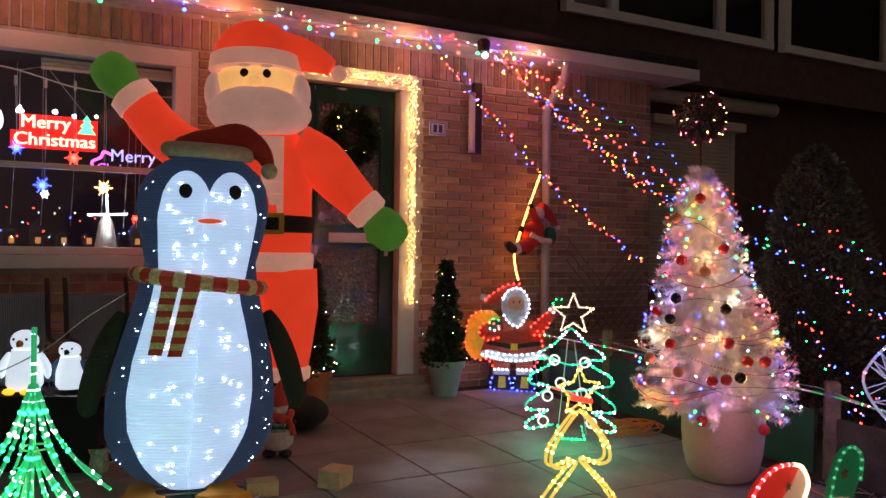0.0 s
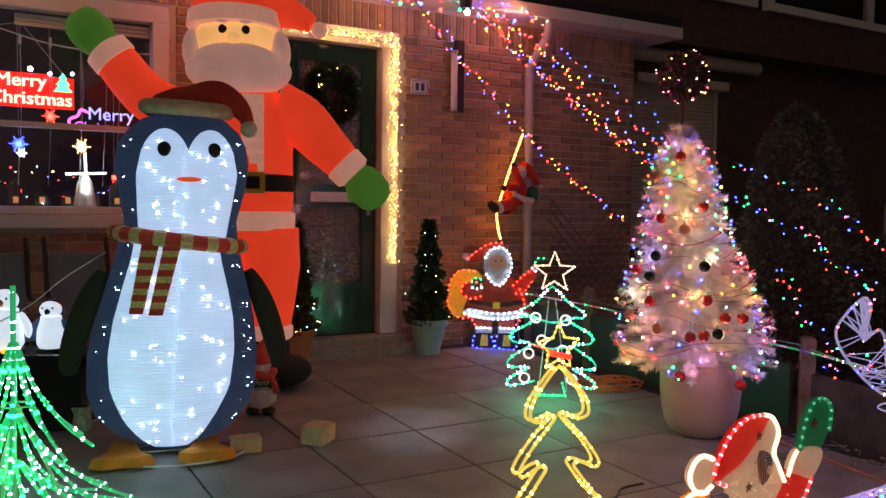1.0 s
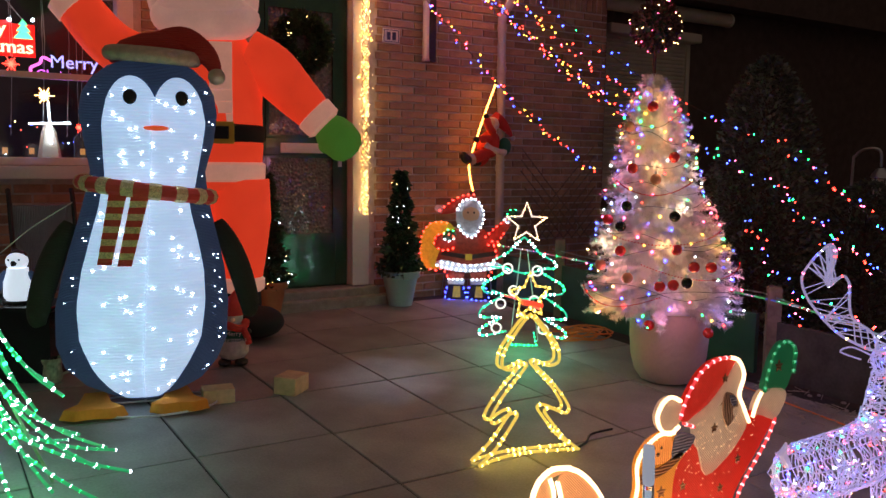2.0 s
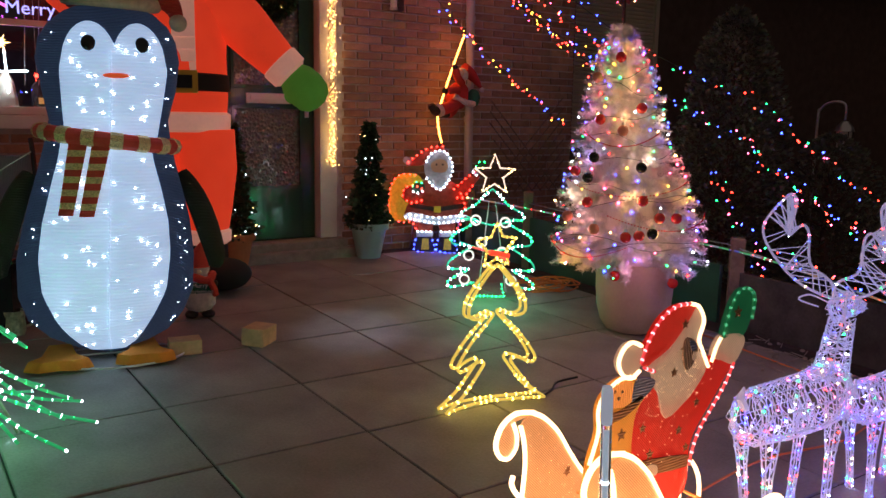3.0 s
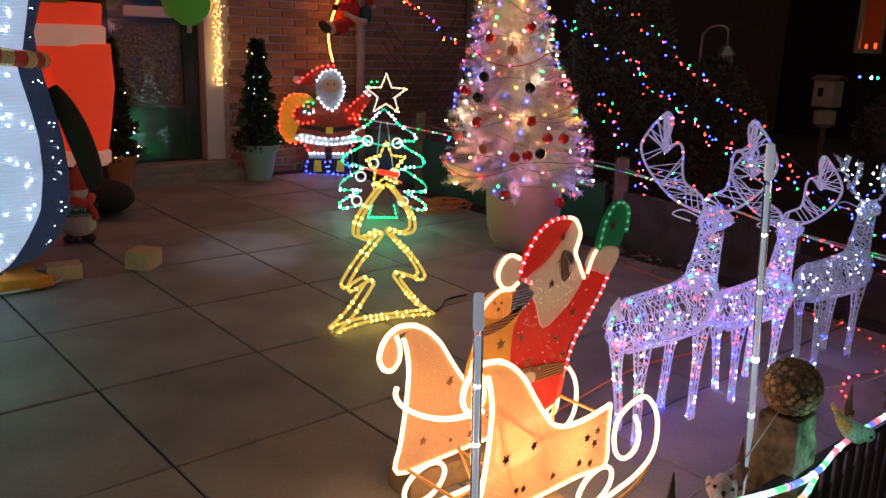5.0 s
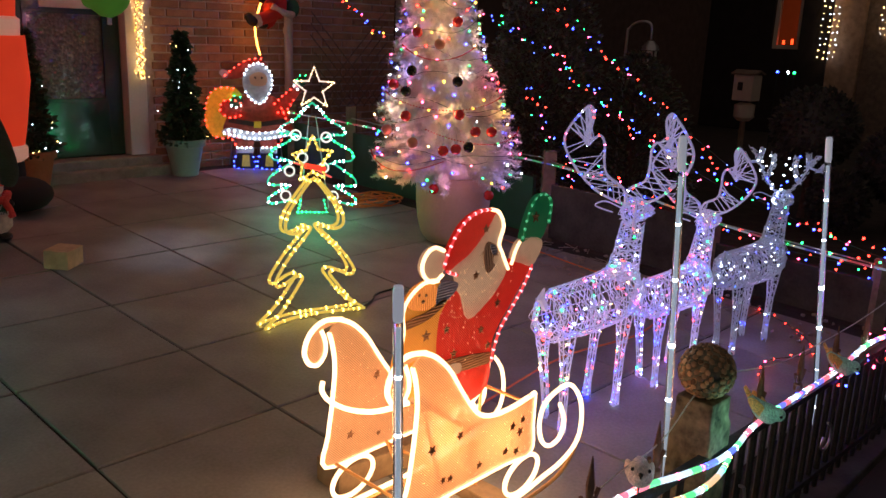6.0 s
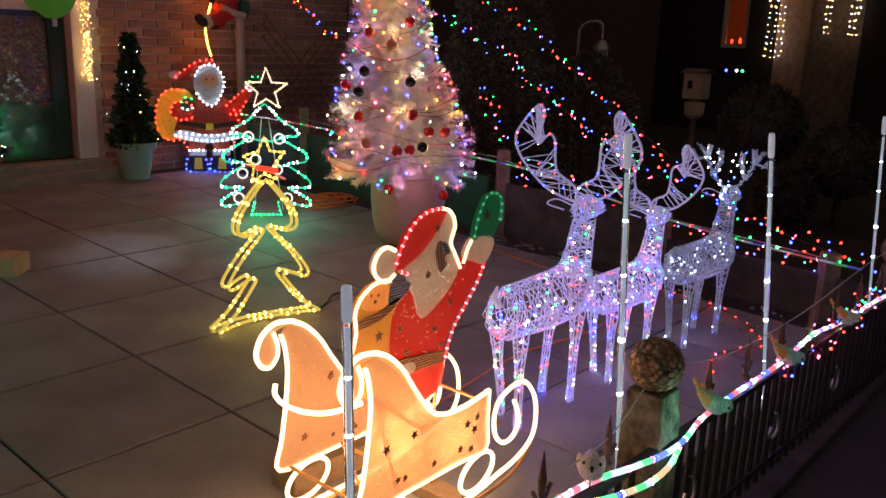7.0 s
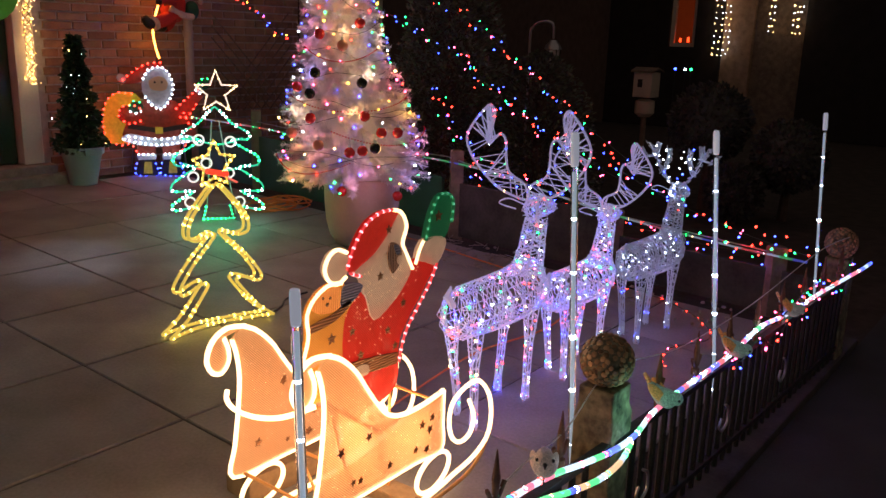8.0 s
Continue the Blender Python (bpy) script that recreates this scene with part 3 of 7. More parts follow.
def inflatable():
    s = Shape()
    for x in (-.33, .0):
        s.use(0).loft([(x, 0, .36, .13, .14), (x, 0, .5, .155, .16), (x * .9, 0, .75, .19, .2), (x * .8 - .02, 0, 1.0, .2, .24)], 24)
        s.use(1).loft([(x, 0, .28, .12, .13), (x, 0, .3, .145, .155), (x, 0, .36, .148, .158), (x, 0, .38, .13, .14)], 24)
        s.use(4).loft([(x, 0, .12, .12, .13), (x, 0, .2, .125, .135), (x, 0, .29, .12, .13)], 20)
        s.use(4).ball((x + .1, -.12, .10), (.17, .2, .10), 18, 10)
    cx = -.16
    s.use(0).loft([(cx, 0, .93, .24, .22), (cx, 0, 1.0, .29, .28), (cx, 0, 1.2, .305, .3), (cx, 0, 1.45, .30, .29), (cx, 0, 1.65, .31, .28), (cx - .01, 0, 1.8, .27, .25), (cx - .02, 0, 1.92, .18, .18)], 40)
    s.use(1).loft([(cx, 0, .985, .29, .275), (cx, 0, 1.0, .315, .3), (cx, 0, 1.09, .32, .31), (cx, 0, 1.105, .3, .29)], 40)
    s.use(4).loft([(cx, 0, 1.225, .3, .295), (cx, 0, 1.235, .314, .31), (cx, 0, 1.325, .314, .31), (cx, 0, 1.335, .3, .295)], 40)
    for k in range(7):
        z = 1.36 + k * .07
        s.use(1).box((cx + .07, -.292 + .01 * abs(k - 3), z), (.13, .03, .069))
    s.use(6).box((cx + .07, -.31, 1.28), (.15, .02, .13))
    s.use(4).box((cx + .07, -.318, 1.28), (.09, .02, .075))
    for a, b in (([(-.38, 0, 1.72), (-.58, -.02, 1.72), (-.76, -.03, 1.82), (-.93, -.04, 2.02)], [.17, .165, .15, .13]), ([(.06, 0, 1.74), (.2, -.02, 1.68), (.34, -.04, 1.54), (.46, -.05, 1.42)], [.19, .17, .145, .118])):
        p = smooth_path(a, 5)
        n = len(p)
        s.use(0).tube(p, [b[0] + (b[-1] - b[0]) * i / (n - 1) for i in range(n)], 18)
        d = (Vector(a[-1]) - Vector(a[-2])).normalized()
        e = Vector(a[-1])
        s.use(1).tube([e - d * .03, e + d * .0, e + d * .09, e + d * .12], [.09, b[-1] + .012, b[-1] + .008, .08], 18)
        q = [e + d * .1, e + d * .15, e + d * .22, e + d * .30, e + d * .345, e + d * .365]
        s.use(2).tube(q, [.09, .118, .13, .118, .085, .03], 16)
        side = Vector((d.z, 0, -d.x)) if d.x < 0 else Vector((-d.z, 0, d.x)) * -1
        s.use(2).ball(tuple(e + d * .2 + side * .09), (.05, .05, .05), 12, 8)
    s.use(5).ball((-.185, -.12, 1.972), (.322, .30, .16), 32, 16)
    s.use(5).ball((-.19, -.26, 2.02), (.25, .2, .095), 24, 10)
    s.use(3).ball((-.2, -.05, 2.14), (.285, .29, .17), 32, 16)
    for bx in (-.455, .06):
        s.use(5).ball((bx, -.10, 2.09), (.07, .16, .135), 20, 12)
    s.use(3).ball((-.195, -.36, 2.125), (.045, .05, .04), 16, 10)
    for ex in (-.262, -.128):
        s.use(4).ball((ex, -.325, 2.185), (.025, .02, .027), 14, 8)
        s.use(5).ball((ex, -.33, 2.23), (.04, .02, .010), 12, 6)
    s.use(1).loft([(-.225, -.02, 2.235, .26, .27), (-.225, -.02, 2.25, .29, .30), (-.22, -.02, 2.34, .285, .29), (-.215, -.02, 2.355, .26, .26)], 40)
    p = smooth_path([(-.215, 0, 2.28), (-.205, 0, 2.34), (-.13, 0, 2.375), (.02, -.02, 2.38), (.16, -.04, 2.34), (.26, -.05, 2.29)], 6)
    n = len(p)
    s.use(0).ball((-.215, -.01, 2.34), (.27, .27, .235), 36, 18)
    s.use(0).tube(p, [.26 - .21 * (i / (n - 1)) ** .8 for i in range(n)], 24)
    s.use(1).ball((.305, -.06, 2.255), .052, 16, 10)
    ob = new("inflatable_figure", s.mesh("inflatable_figure", INFL))
    ob.matrix_basis = pose(2.325, 5.52, sloped(5.52), 0, 0, -22)
    tagged(ob, "tall glowing inflatable figure in red coat, one arm raised", "inflatable")


inflatable()

# ---------------------------------------------------------------- white tree in a ribbed pot
M_POT = fabric("ribbed_beige_pot", (0.56, 0.43, 0.35), ribs=1000, depth=.55, rough=0.75)
M_NEEDLE = material("white_tinsel", (0.82, 0.78, 0.76), 0.6, scale=6, vary=0.12, bump=0, per_island=0.15)
M_TRUNK = material("dark_bark", (0.09, 0.06, 0.04), 0.9, scale=20, vary=0.4, bump=0.6)
M_BAUBLE_RED = material("red_bauble", (0.6, 0.02, 0.02), 0.2, vary=0.05, bump=0, coat=0.6)
M_BAUBLE_ROSE = material("rose_bauble", (0.55, 0.22, 0.13), 0.3, vary=0.05, bump=0)
M_BAUBLE_DARK = material("dark_bauble", (0.03, 0.035, 0.03), 0.12, vary=0.05, bump=0, metal=0.7)


def white_tree():
    bx, by = 4.079, 3.517
    bz = sloped(by)
    pot = thing("plant_pot", (bx, by, bz), label="large beige pot with fine horizontal ribs standing on the slabs", category="pot")
    prof = [(.125, 0), (.15, .01), (.185, .06), (.205, .14), (.214, .24), (.216, .34), (.21, .39), (.203, .395), (.2, .38), (.19, .35)]
    part("pot_body", Shape().loft([(0, 0, z, r, r) for r, z in prof], 48), M_POT, pot)
    part("soil", Shape().loft([(0, 0, .345, .195, .195), (0, 0, .355, .19, .19)], 24), M_SOIL, pot, "dark soil")
    tree = thing("white_tree", (bx, by, bz + 0.355), -47, "white artificial tree hung with coloured lights and red baubles", "tree")
    H0, H1 = 0.09, 1.30
    lean = lambda z: -0.035 - 0.105 * (z / 1.3)
    part("trunk", Shape().tube([(0, 0, -0.02), (lean(.6), 0, .6), (lean(1.28), 0, 1.28)], [.02, .016, .006], 8), M_WHITE, tree)
    rng = random.Random(11)
    radius = lambda z: curve_at([(0, .385), (.1, .42), (.3, .41), (.5, .345), (.85, .24), (1.15, .16), (1.28, .07), (1.34, .03)], z)
    crown = Shape()
    tips = []
    for k in range(640):
        z = H0 - .06 + (H1 - H0 + .06) * (rng.random() ** 1.2)
        a = rng.uniform(0, math.tau)
        L = radius(z) * rng.uniform(.78, 1.06)
        drop = rng.uniform(-.03, .07) * L / .4
        c = lean(z)
        tip = Vector((c + L * math.cos(a), L * math.sin(a), z - drop))
        base = Vector((c + .45 * L * math.cos(a), .45 * L * math.sin(a), z + .01))
        tips.append((tip, a, z))
        d = (tip - base)
        ln = d.length
        d.normalize()
        s1 = d.orthogonal().normalized()
        s2 = d.cross(s1)
        n = int(84 + ln * 420)
        for i in range(n):
            u = ((i + rng.random()) / n) ** .8
            p = base + d * ln * u
            w = rng.uniform(0, math.tau)
            out = (s1 * math.cos(w) + s2 * math.sin(w)) * .9 + d * .35
            out.normalize()
            q = p + out * rng.uniform(.020, .042)
            side = out.cross(d).normalized() * 0.0031
            crown.v += [tuple(p - side), tuple(p + side), tuple(q)]
            m = len(crown.v)
            crown.f.append([m - 3, m - 2, m - 1])
            crown.mi.append(0)
    # solid white core added so no dark gaps show between the needles
    part("gap_filling_core", Shape().loft([(lean(z), 0, z, radius(z) * .5, radius(z) * .5) for z in [.0, .15, .3, .45, .6, .75, .9, 1.05, 1.2, 1.28]], 24), M_NEEDLE, tree, "white core added to close dark gaps between needles")
    me = bpy.data.meshes.new("crown")
    me.from_pydata(crown.v, [], crown.f)
    me.materials.append(M_NEEDLE)
    cr = new("crown", me)
    cr.parent = tree
    tagged(cr, "dense white tinsel needles", kind="stuff")
    spots = []
    for turn in range(0, 240):
        z = .02 + 1.25 * (turn / 240)
        a = turn * 2.399 + rng.uniform(-.3, .3)
        r = radius(z) * rng.uniform(.85, 1.05)
        spots.append((lean(z) + r * math.cos(a), r * math.sin(a), z - .03))
    bulbs(tree, spots, ["red", "blue", "green", "amber", "blue", "warm", "cool", "pink"], 0.0074, rng=rng)
    wire = Shape()
    for turns, ph, dz in ((5.5, 0, 0), (4.5, 2.1, .02)):
        pts = []
        for k in range(160):
            u = k / 159
            z = .06 + 1.2 * u + dz
            a = ph + math.tau * turns * u * (1 if ph == 0 else -1)
            r = radius(z) * (1.0 + .03 * math.sin(k * 1.7))
            pts.append((lean(z) + r * math.cos(a), r * math.sin(a), z - .05 + .02 * math.sin(k * .9)))
        wire.tube(pts, 0.0015, 4)
    part("light_wire", wire, M_WIRE, tree, "thin dark green light wire")
    bead = Shape()
    for z0, a0, a1 in ((.5, -2.6, -.5), (.17, -2.9, -1.6), (.33, -1.8, -.2), (.75, -2.4, -.9)):
        for k in range(46):
            u = k / 45
            a = a0 + (a1 - a0) * u
            z = z0 - .07 * math.sin(math.pi * u)
            r = radius(z) * 1.04
            bead.bulb((lean(z) + r * math.cos(a), r * math.sin(a), z), .0055)
    part("bead_chain", bead, M_BAUBLE_RED, tree, "red bead chain", kind="stuff")
    near, eye_z = .93, 1.17
    for u, zz, kind in ((-.056, 1.521, 0), (-.153, 1.173, 0), (-.024, 1.114, 1), (.072, 1.238, 0), (-.183, 1.409, 1), (-.177, .962, 2), (.085, .914, 2), (-.206, .848, 2), (-.2, .715, 0), (.101, .736, 0), (-.155, .573, 1),
                        (.195, .646, 0), (.287, .643, 0), (.019, .539, 0), (.09, .549, 0), (.161, .562, 2), (-.03, .291, 0), (.298, .245, 0), (-.28, .88, 0), (-.31, .628, 1)):
        x, z = (u - .086) * near, eye_z - (eye_z - zz) * near - .355
        r = radius(max(z, .02)) * 1.06 if z > 0 else .29
        c = (x, -math.sqrt(max(.0, r * r - (x - lean(max(z, 0))) ** 2)), z)
        b = part("bauble", Shape().ball(c, .029, 16, 10), (M_BAUBLE_RED, M_BAUBLE_ROSE, M_BAUBLE_DARK)[kind], tree, ("glossy red bauble", "rose copper bauble", "dark glass bauble")[kind])
        part("bauble_cap", Shape().tube([(c[0], c[1], c[2] + .028), (c[0], c[1], c[2] + .042)], .009, 8).tube([(c[0], c[1], c[2] + .042), (c[0], c[1], c[2] + .08)], .0015, 4), M_METAL, b)
    hues = ((1, .50, .12), (.40, .34, 1), (1, .28, .34), (1, .34, .62), (1, .70, .50))
    for k, (z, w) in enumerate(((.06, .5), (.24, .5), (.42, .5), (.62, .45), (.82, .4), (1.02, .3), (1.18, .2))):
        for i, a in enumerate((-2.5, -1.5, -.5)):
            r = radius(z) * 1.04
            o = point_lamp("tree_light", (0, 0, 0), w * 1.2, (1, .58, .24) if i == 1 and k % 3 else hues[(2 * k + 3 * i) % 5], .05)
            o.location = pose(bx, by, bz + .355, 0, 0, -47) @ Vector((lean(z) + r * math.cos(a + .3 * (k % 2)), r * math.sin(a + .3 * (k % 2)), z))


white_tree()

# ---------------------------------------------------------------- rope light trees
YELLOW = (1.0, 0.72, 0.12)


def star_points(cx, cz, r, inner=.42, turn=0.0):
    return [(cx + (r if k % 2 == 0 else r * inner) * math.sin(math.pi * k / 5 + turn), cz + (r if k % 2 == 0 else r * inner) * math.cos(math.pi * k / 5 + turn)) for k in range(10)]


def yellow_tree():
    th = thing("yellow_rope_tree", (2.658, 2.976, sloped(2.976)), -6, "glowing yellow rope light tree outline with a star on top", "light tree")
    side = [(.012, .60), (.06, .55), (.125, .465), (.135, .40), (.09, .385), (.03, .405), (.03, .385), (.12, .295), (.185, .205), (.17, .175), (.10, .205), (.065, .20), (.09, .16), (.165, .07), (.242, .012)]
    for y0 in (-.034, .034):
        slant = lambda z: y0 * (1 - .6 * z / .62)
        for s in (-1, 1):
            pts = smooth_path([(s * x, slant(z), z) for x, z in side], 4)
            rope(th, pts, YELLOW, .0068, .60, .026, ("yellow",), bulb_r=.0088)
        base = [(-.242, slant(.012), .012), (-.12, slant(.012) * .8, .03), (0, slant(.012) * .7, .03), (.12, slant(.012) * .8, .022), (.242, slant(.012), .012)]
        rope(th, smooth_path(base, 5), YELLOW, .0068, .60, .026, ("yellow",), bulb_r=.0088)
    st = [(x, 0, z) for x, z in star_points(0, .675, .098, .5)]
    rope(th, st, YELLOW, .0060, .62, .024, ("yellow",), closed=True, bulb_r=.008, name="star")
    part("banner", Shape().tube([(-.04, -.012, .655), (.05, -.012, .635)], .012, 6), led("banner_red", (1, .05, .02), 1.2), th, "small red glowing banner")
    ca = smooth_path([(.05, -.0, .02), (.2, -.03, .012), (.33, .04, .006), (.42, .12, .006), (.55, .14, .006)], 6)
    part("cable", Shape().tube(ca, .005, 6), M_CABLE, th, "black supply cable")


yellow_tree()
point_lamp("yellow_tree_light", (2.66, 2.90, sloped(2.9) + .20), .45, (1.0, .70, .16), .12)


def star_tree():
    th = thing("green_rope_tree", (3.78, 4.452, sloped(4.452)), -39, "green rope light tree outline with white rings and a white star", "light tree")
    half = [(.0, .70), (.05, .655), (.10, .60), (.19, .545), (.19, .505), (.09, .50), (.16, .45), (.245, .40), (.24, .345), (.13, .335), (.20, .28), (.265, .23), (.262, .185), (.14, .185), (.2, .15), (.27, .10), (.25, .065), (.10, .10)]
    teal = (.03, .8, .46)
    for s in (-1, 1):
        rope(th, smooth_path([(s * x, 0, z) for x, z in half], 4), teal, .0065, .62, .026, ("green", "cool", "cool"), bulb_r=.0098)
    rope(th, [(-.07, 0, .10), (-.09, 0, .012), (.09, 0, .012), (.07, 0, .10)], teal, .0065, .62, .026, ("green",), bulb_r=.0098)
    for z, w in ((.50, .16), (.335, .2)):
        rope(th, smooth_path([(-w, .01, z + .02), (0, .01, z - .03), (w, .01, z + .01)], 6), teal, .0065, .6, .028, ("green", "cool"), bulb_r=.007)
    rope(th, [(x, 0, z) for x, z in star_points(.012, .785, .13, .42)], (1, .75, .62), .007, 1.1, .022, ("warm",), closed=True, bulb_r=.0065, name="star")
    for x, z in ((-.10, .50), (.085, .49), (-.06, .36), (-.14, .275), (-.165, .12), (.13, .12), (.07, .3)):
        ring = [(x + .03 * math.cos(math.tau * k / 16), -.012, z + .03 * math.sin(math.tau * k / 16)) for k in range(16)]
        rope(th, ring, (1, .9, .85), .006, .9, .03, ("cool",), closed=True, name="ring", bulb_r=.005)
    rope(th, [(-.12, -.014, .33), (.0, -.014, .30), (.12, -.014, .24)], (1, .1, .08), .007, .9, .026, ("red", "pink"), name="garland")
    legs = Shape()
    for a, b in (((-.02, .01, .62), (-.08, .16, .01)), ((.02, .01, .62), (.1, .16, .01))):
        legs.tube([a, b], .004, 5)
    part("stand", legs, M_WHITEWIRE, th, "thin wire stand")


star_tree()
point_lamp("green_tree_light", (3.62, 4.22, sloped(4.22) + .22), 2.4, (.06, 1.0, .42), .12)

# ---------------------------------------------------------------- fan of green light rods
def green_fan_tree():
    th = thing("green_fan_tree", (0.75, 3.60, sloped(3.60)), -28, "green light tree of drooping glowing rods on a thin stand", "light tree")
    g = (.03, .75, .25)
    rope(th, [(-.01, 0, .46), (-.01, 0, .92)], g, .010, .35, .035, ("green", "cool"), bulb_r=.011)
    for tier, (z, n, L, drop) in enumerate(((.72, 9, .27, .38), (.48, 11, .42, .38), (.30, 11, .50, .26))):
        for k in range(n):
            a = math.tau * (k + .5 * (tier % 2)) / n + .2
            c, s = math.cos(a), math.sin(a)
            pts = smooth_path([(-.01 + .01 * c, .01 * s, z), (-.01 + .25 * L * c, .25 * L * s, z - .42 * drop), (-.01 + .6 * L * c, .6 * L * s, z - .78 * drop), (-.01 + .95 * L * c, .95 * L * s, z - drop)], 4)
            rope(th, pts, g, .0062, .30, .040, ("green", "cool"), bulb_r=.0095, name="light_rod")
    point_lamp("green_tree_light", th.matrix_basis @ Vector((.0, -.12, .34)), 3.4, (.05, 1.0, .35), .15)
    stand = Shape().tube([(-.01, 0, .8), (-.01, 0, .02)], .007, 6)
    for a in (.5, 2.6, 4.7):
        stand.tube([(0, 0, .5), (.2 * math.cos(a), .2 * math.sin(a), .006)], .006, 6)
    ring = [(.05 * math.cos(math.tau * k / 20), .05 * math.sin(math.tau * k / 20), .5) for k in range(20)]
    stand.tube(ring, .004, 5, True)
    part("stand", stand, material("pale_green_metal", (.3, .42, .25), .4, metal=.3), th, "pale green metal stand")


green_fan_tree()

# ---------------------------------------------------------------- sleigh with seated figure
def self_lit_gauze(name, colour, emit, power, see=.3, glow=.5, pitch=96.0, direction="DIAGONAL"):
    """Fine metal gauze: hatched, half see-through, and lit through from the rope lights behind it. Emission adds their
    glow to the gauze itself.
    """
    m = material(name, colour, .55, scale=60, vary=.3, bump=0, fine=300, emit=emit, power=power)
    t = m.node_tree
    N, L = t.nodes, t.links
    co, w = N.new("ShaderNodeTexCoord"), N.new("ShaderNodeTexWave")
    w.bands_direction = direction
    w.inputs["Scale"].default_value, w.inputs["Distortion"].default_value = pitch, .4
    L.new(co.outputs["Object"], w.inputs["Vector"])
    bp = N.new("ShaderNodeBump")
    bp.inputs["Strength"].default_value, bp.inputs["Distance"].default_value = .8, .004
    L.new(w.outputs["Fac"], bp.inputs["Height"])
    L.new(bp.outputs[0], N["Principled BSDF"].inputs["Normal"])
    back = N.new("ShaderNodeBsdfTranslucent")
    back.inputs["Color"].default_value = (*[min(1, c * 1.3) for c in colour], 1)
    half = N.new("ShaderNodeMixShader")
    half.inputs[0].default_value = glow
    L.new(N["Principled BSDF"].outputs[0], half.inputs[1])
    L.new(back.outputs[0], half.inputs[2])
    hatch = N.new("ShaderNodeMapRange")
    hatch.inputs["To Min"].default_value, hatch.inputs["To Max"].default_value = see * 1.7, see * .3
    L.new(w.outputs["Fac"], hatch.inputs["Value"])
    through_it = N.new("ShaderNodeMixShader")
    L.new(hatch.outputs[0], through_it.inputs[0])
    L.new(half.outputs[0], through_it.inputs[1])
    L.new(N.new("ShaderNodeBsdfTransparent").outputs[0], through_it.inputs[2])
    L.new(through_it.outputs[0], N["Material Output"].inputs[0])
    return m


# gauzes and the orange print emit: the rope lights' glow is put into them
M_GOLDMESH = self_lit_gauze("gold_gauze", (0.80, 0.50, 0.28), (1.0, 0.48, 0.24), .26)
M_REDMESH = self_lit_gauze("red_gauze", (0.62, 0.035, 0.02), (1.0, 0.03, 0.015), .34, see=.14)
M_GREENMESH = self_lit_gauze("green_gauze", (0.03, 0.26, 0.12), (0.02, 0.5, 0.2), .10, see=.14)
M_PALEMESH = self_lit_gauze("pale_gauze", (0.62, 0.5, 0.4), (1.0, 0.64, 0.42), .27, see=.14)
M_YELLOWMESH = self_lit_gauze("yellow_gauze", (0.7, 0.36, 0.06), (1.0, 0.42, 0.06), .35, see=.16)
M_BROWNMESH = fabric("brown_print", (0.22, 0.10, 0.045), ribs=900, depth=0.6)
M_BLUEMESH = fabric("blue_print", (0.16, 0.18, 0.32), ribs=900, depth=0.6)
M_BEARMESH = fabric("self_lit_orange_print", (0.55, 0.2, 0.05), emit=(1.0, 0.30, 0.06), power=0.55, ribs=1000, axis=0, depth=1.0)
M_NOSEMESH = fabric("skin_mesh", (0.42, 0.27, 0.21), ribs=1000, axis=0, depth=1.0)
M_GOLDRAIL = material("gold_painted_rail", (0.62, 0.33, 0.12), 0.4, metal=0.4, scale=20, vary=0.2, bump=0.05)
ROPE_WARM = (1.0, 0.66, 0.36)


SLEIGH = (1.77, 1.474)
SLEIGH_GAP = .286   # from one side panel to the other


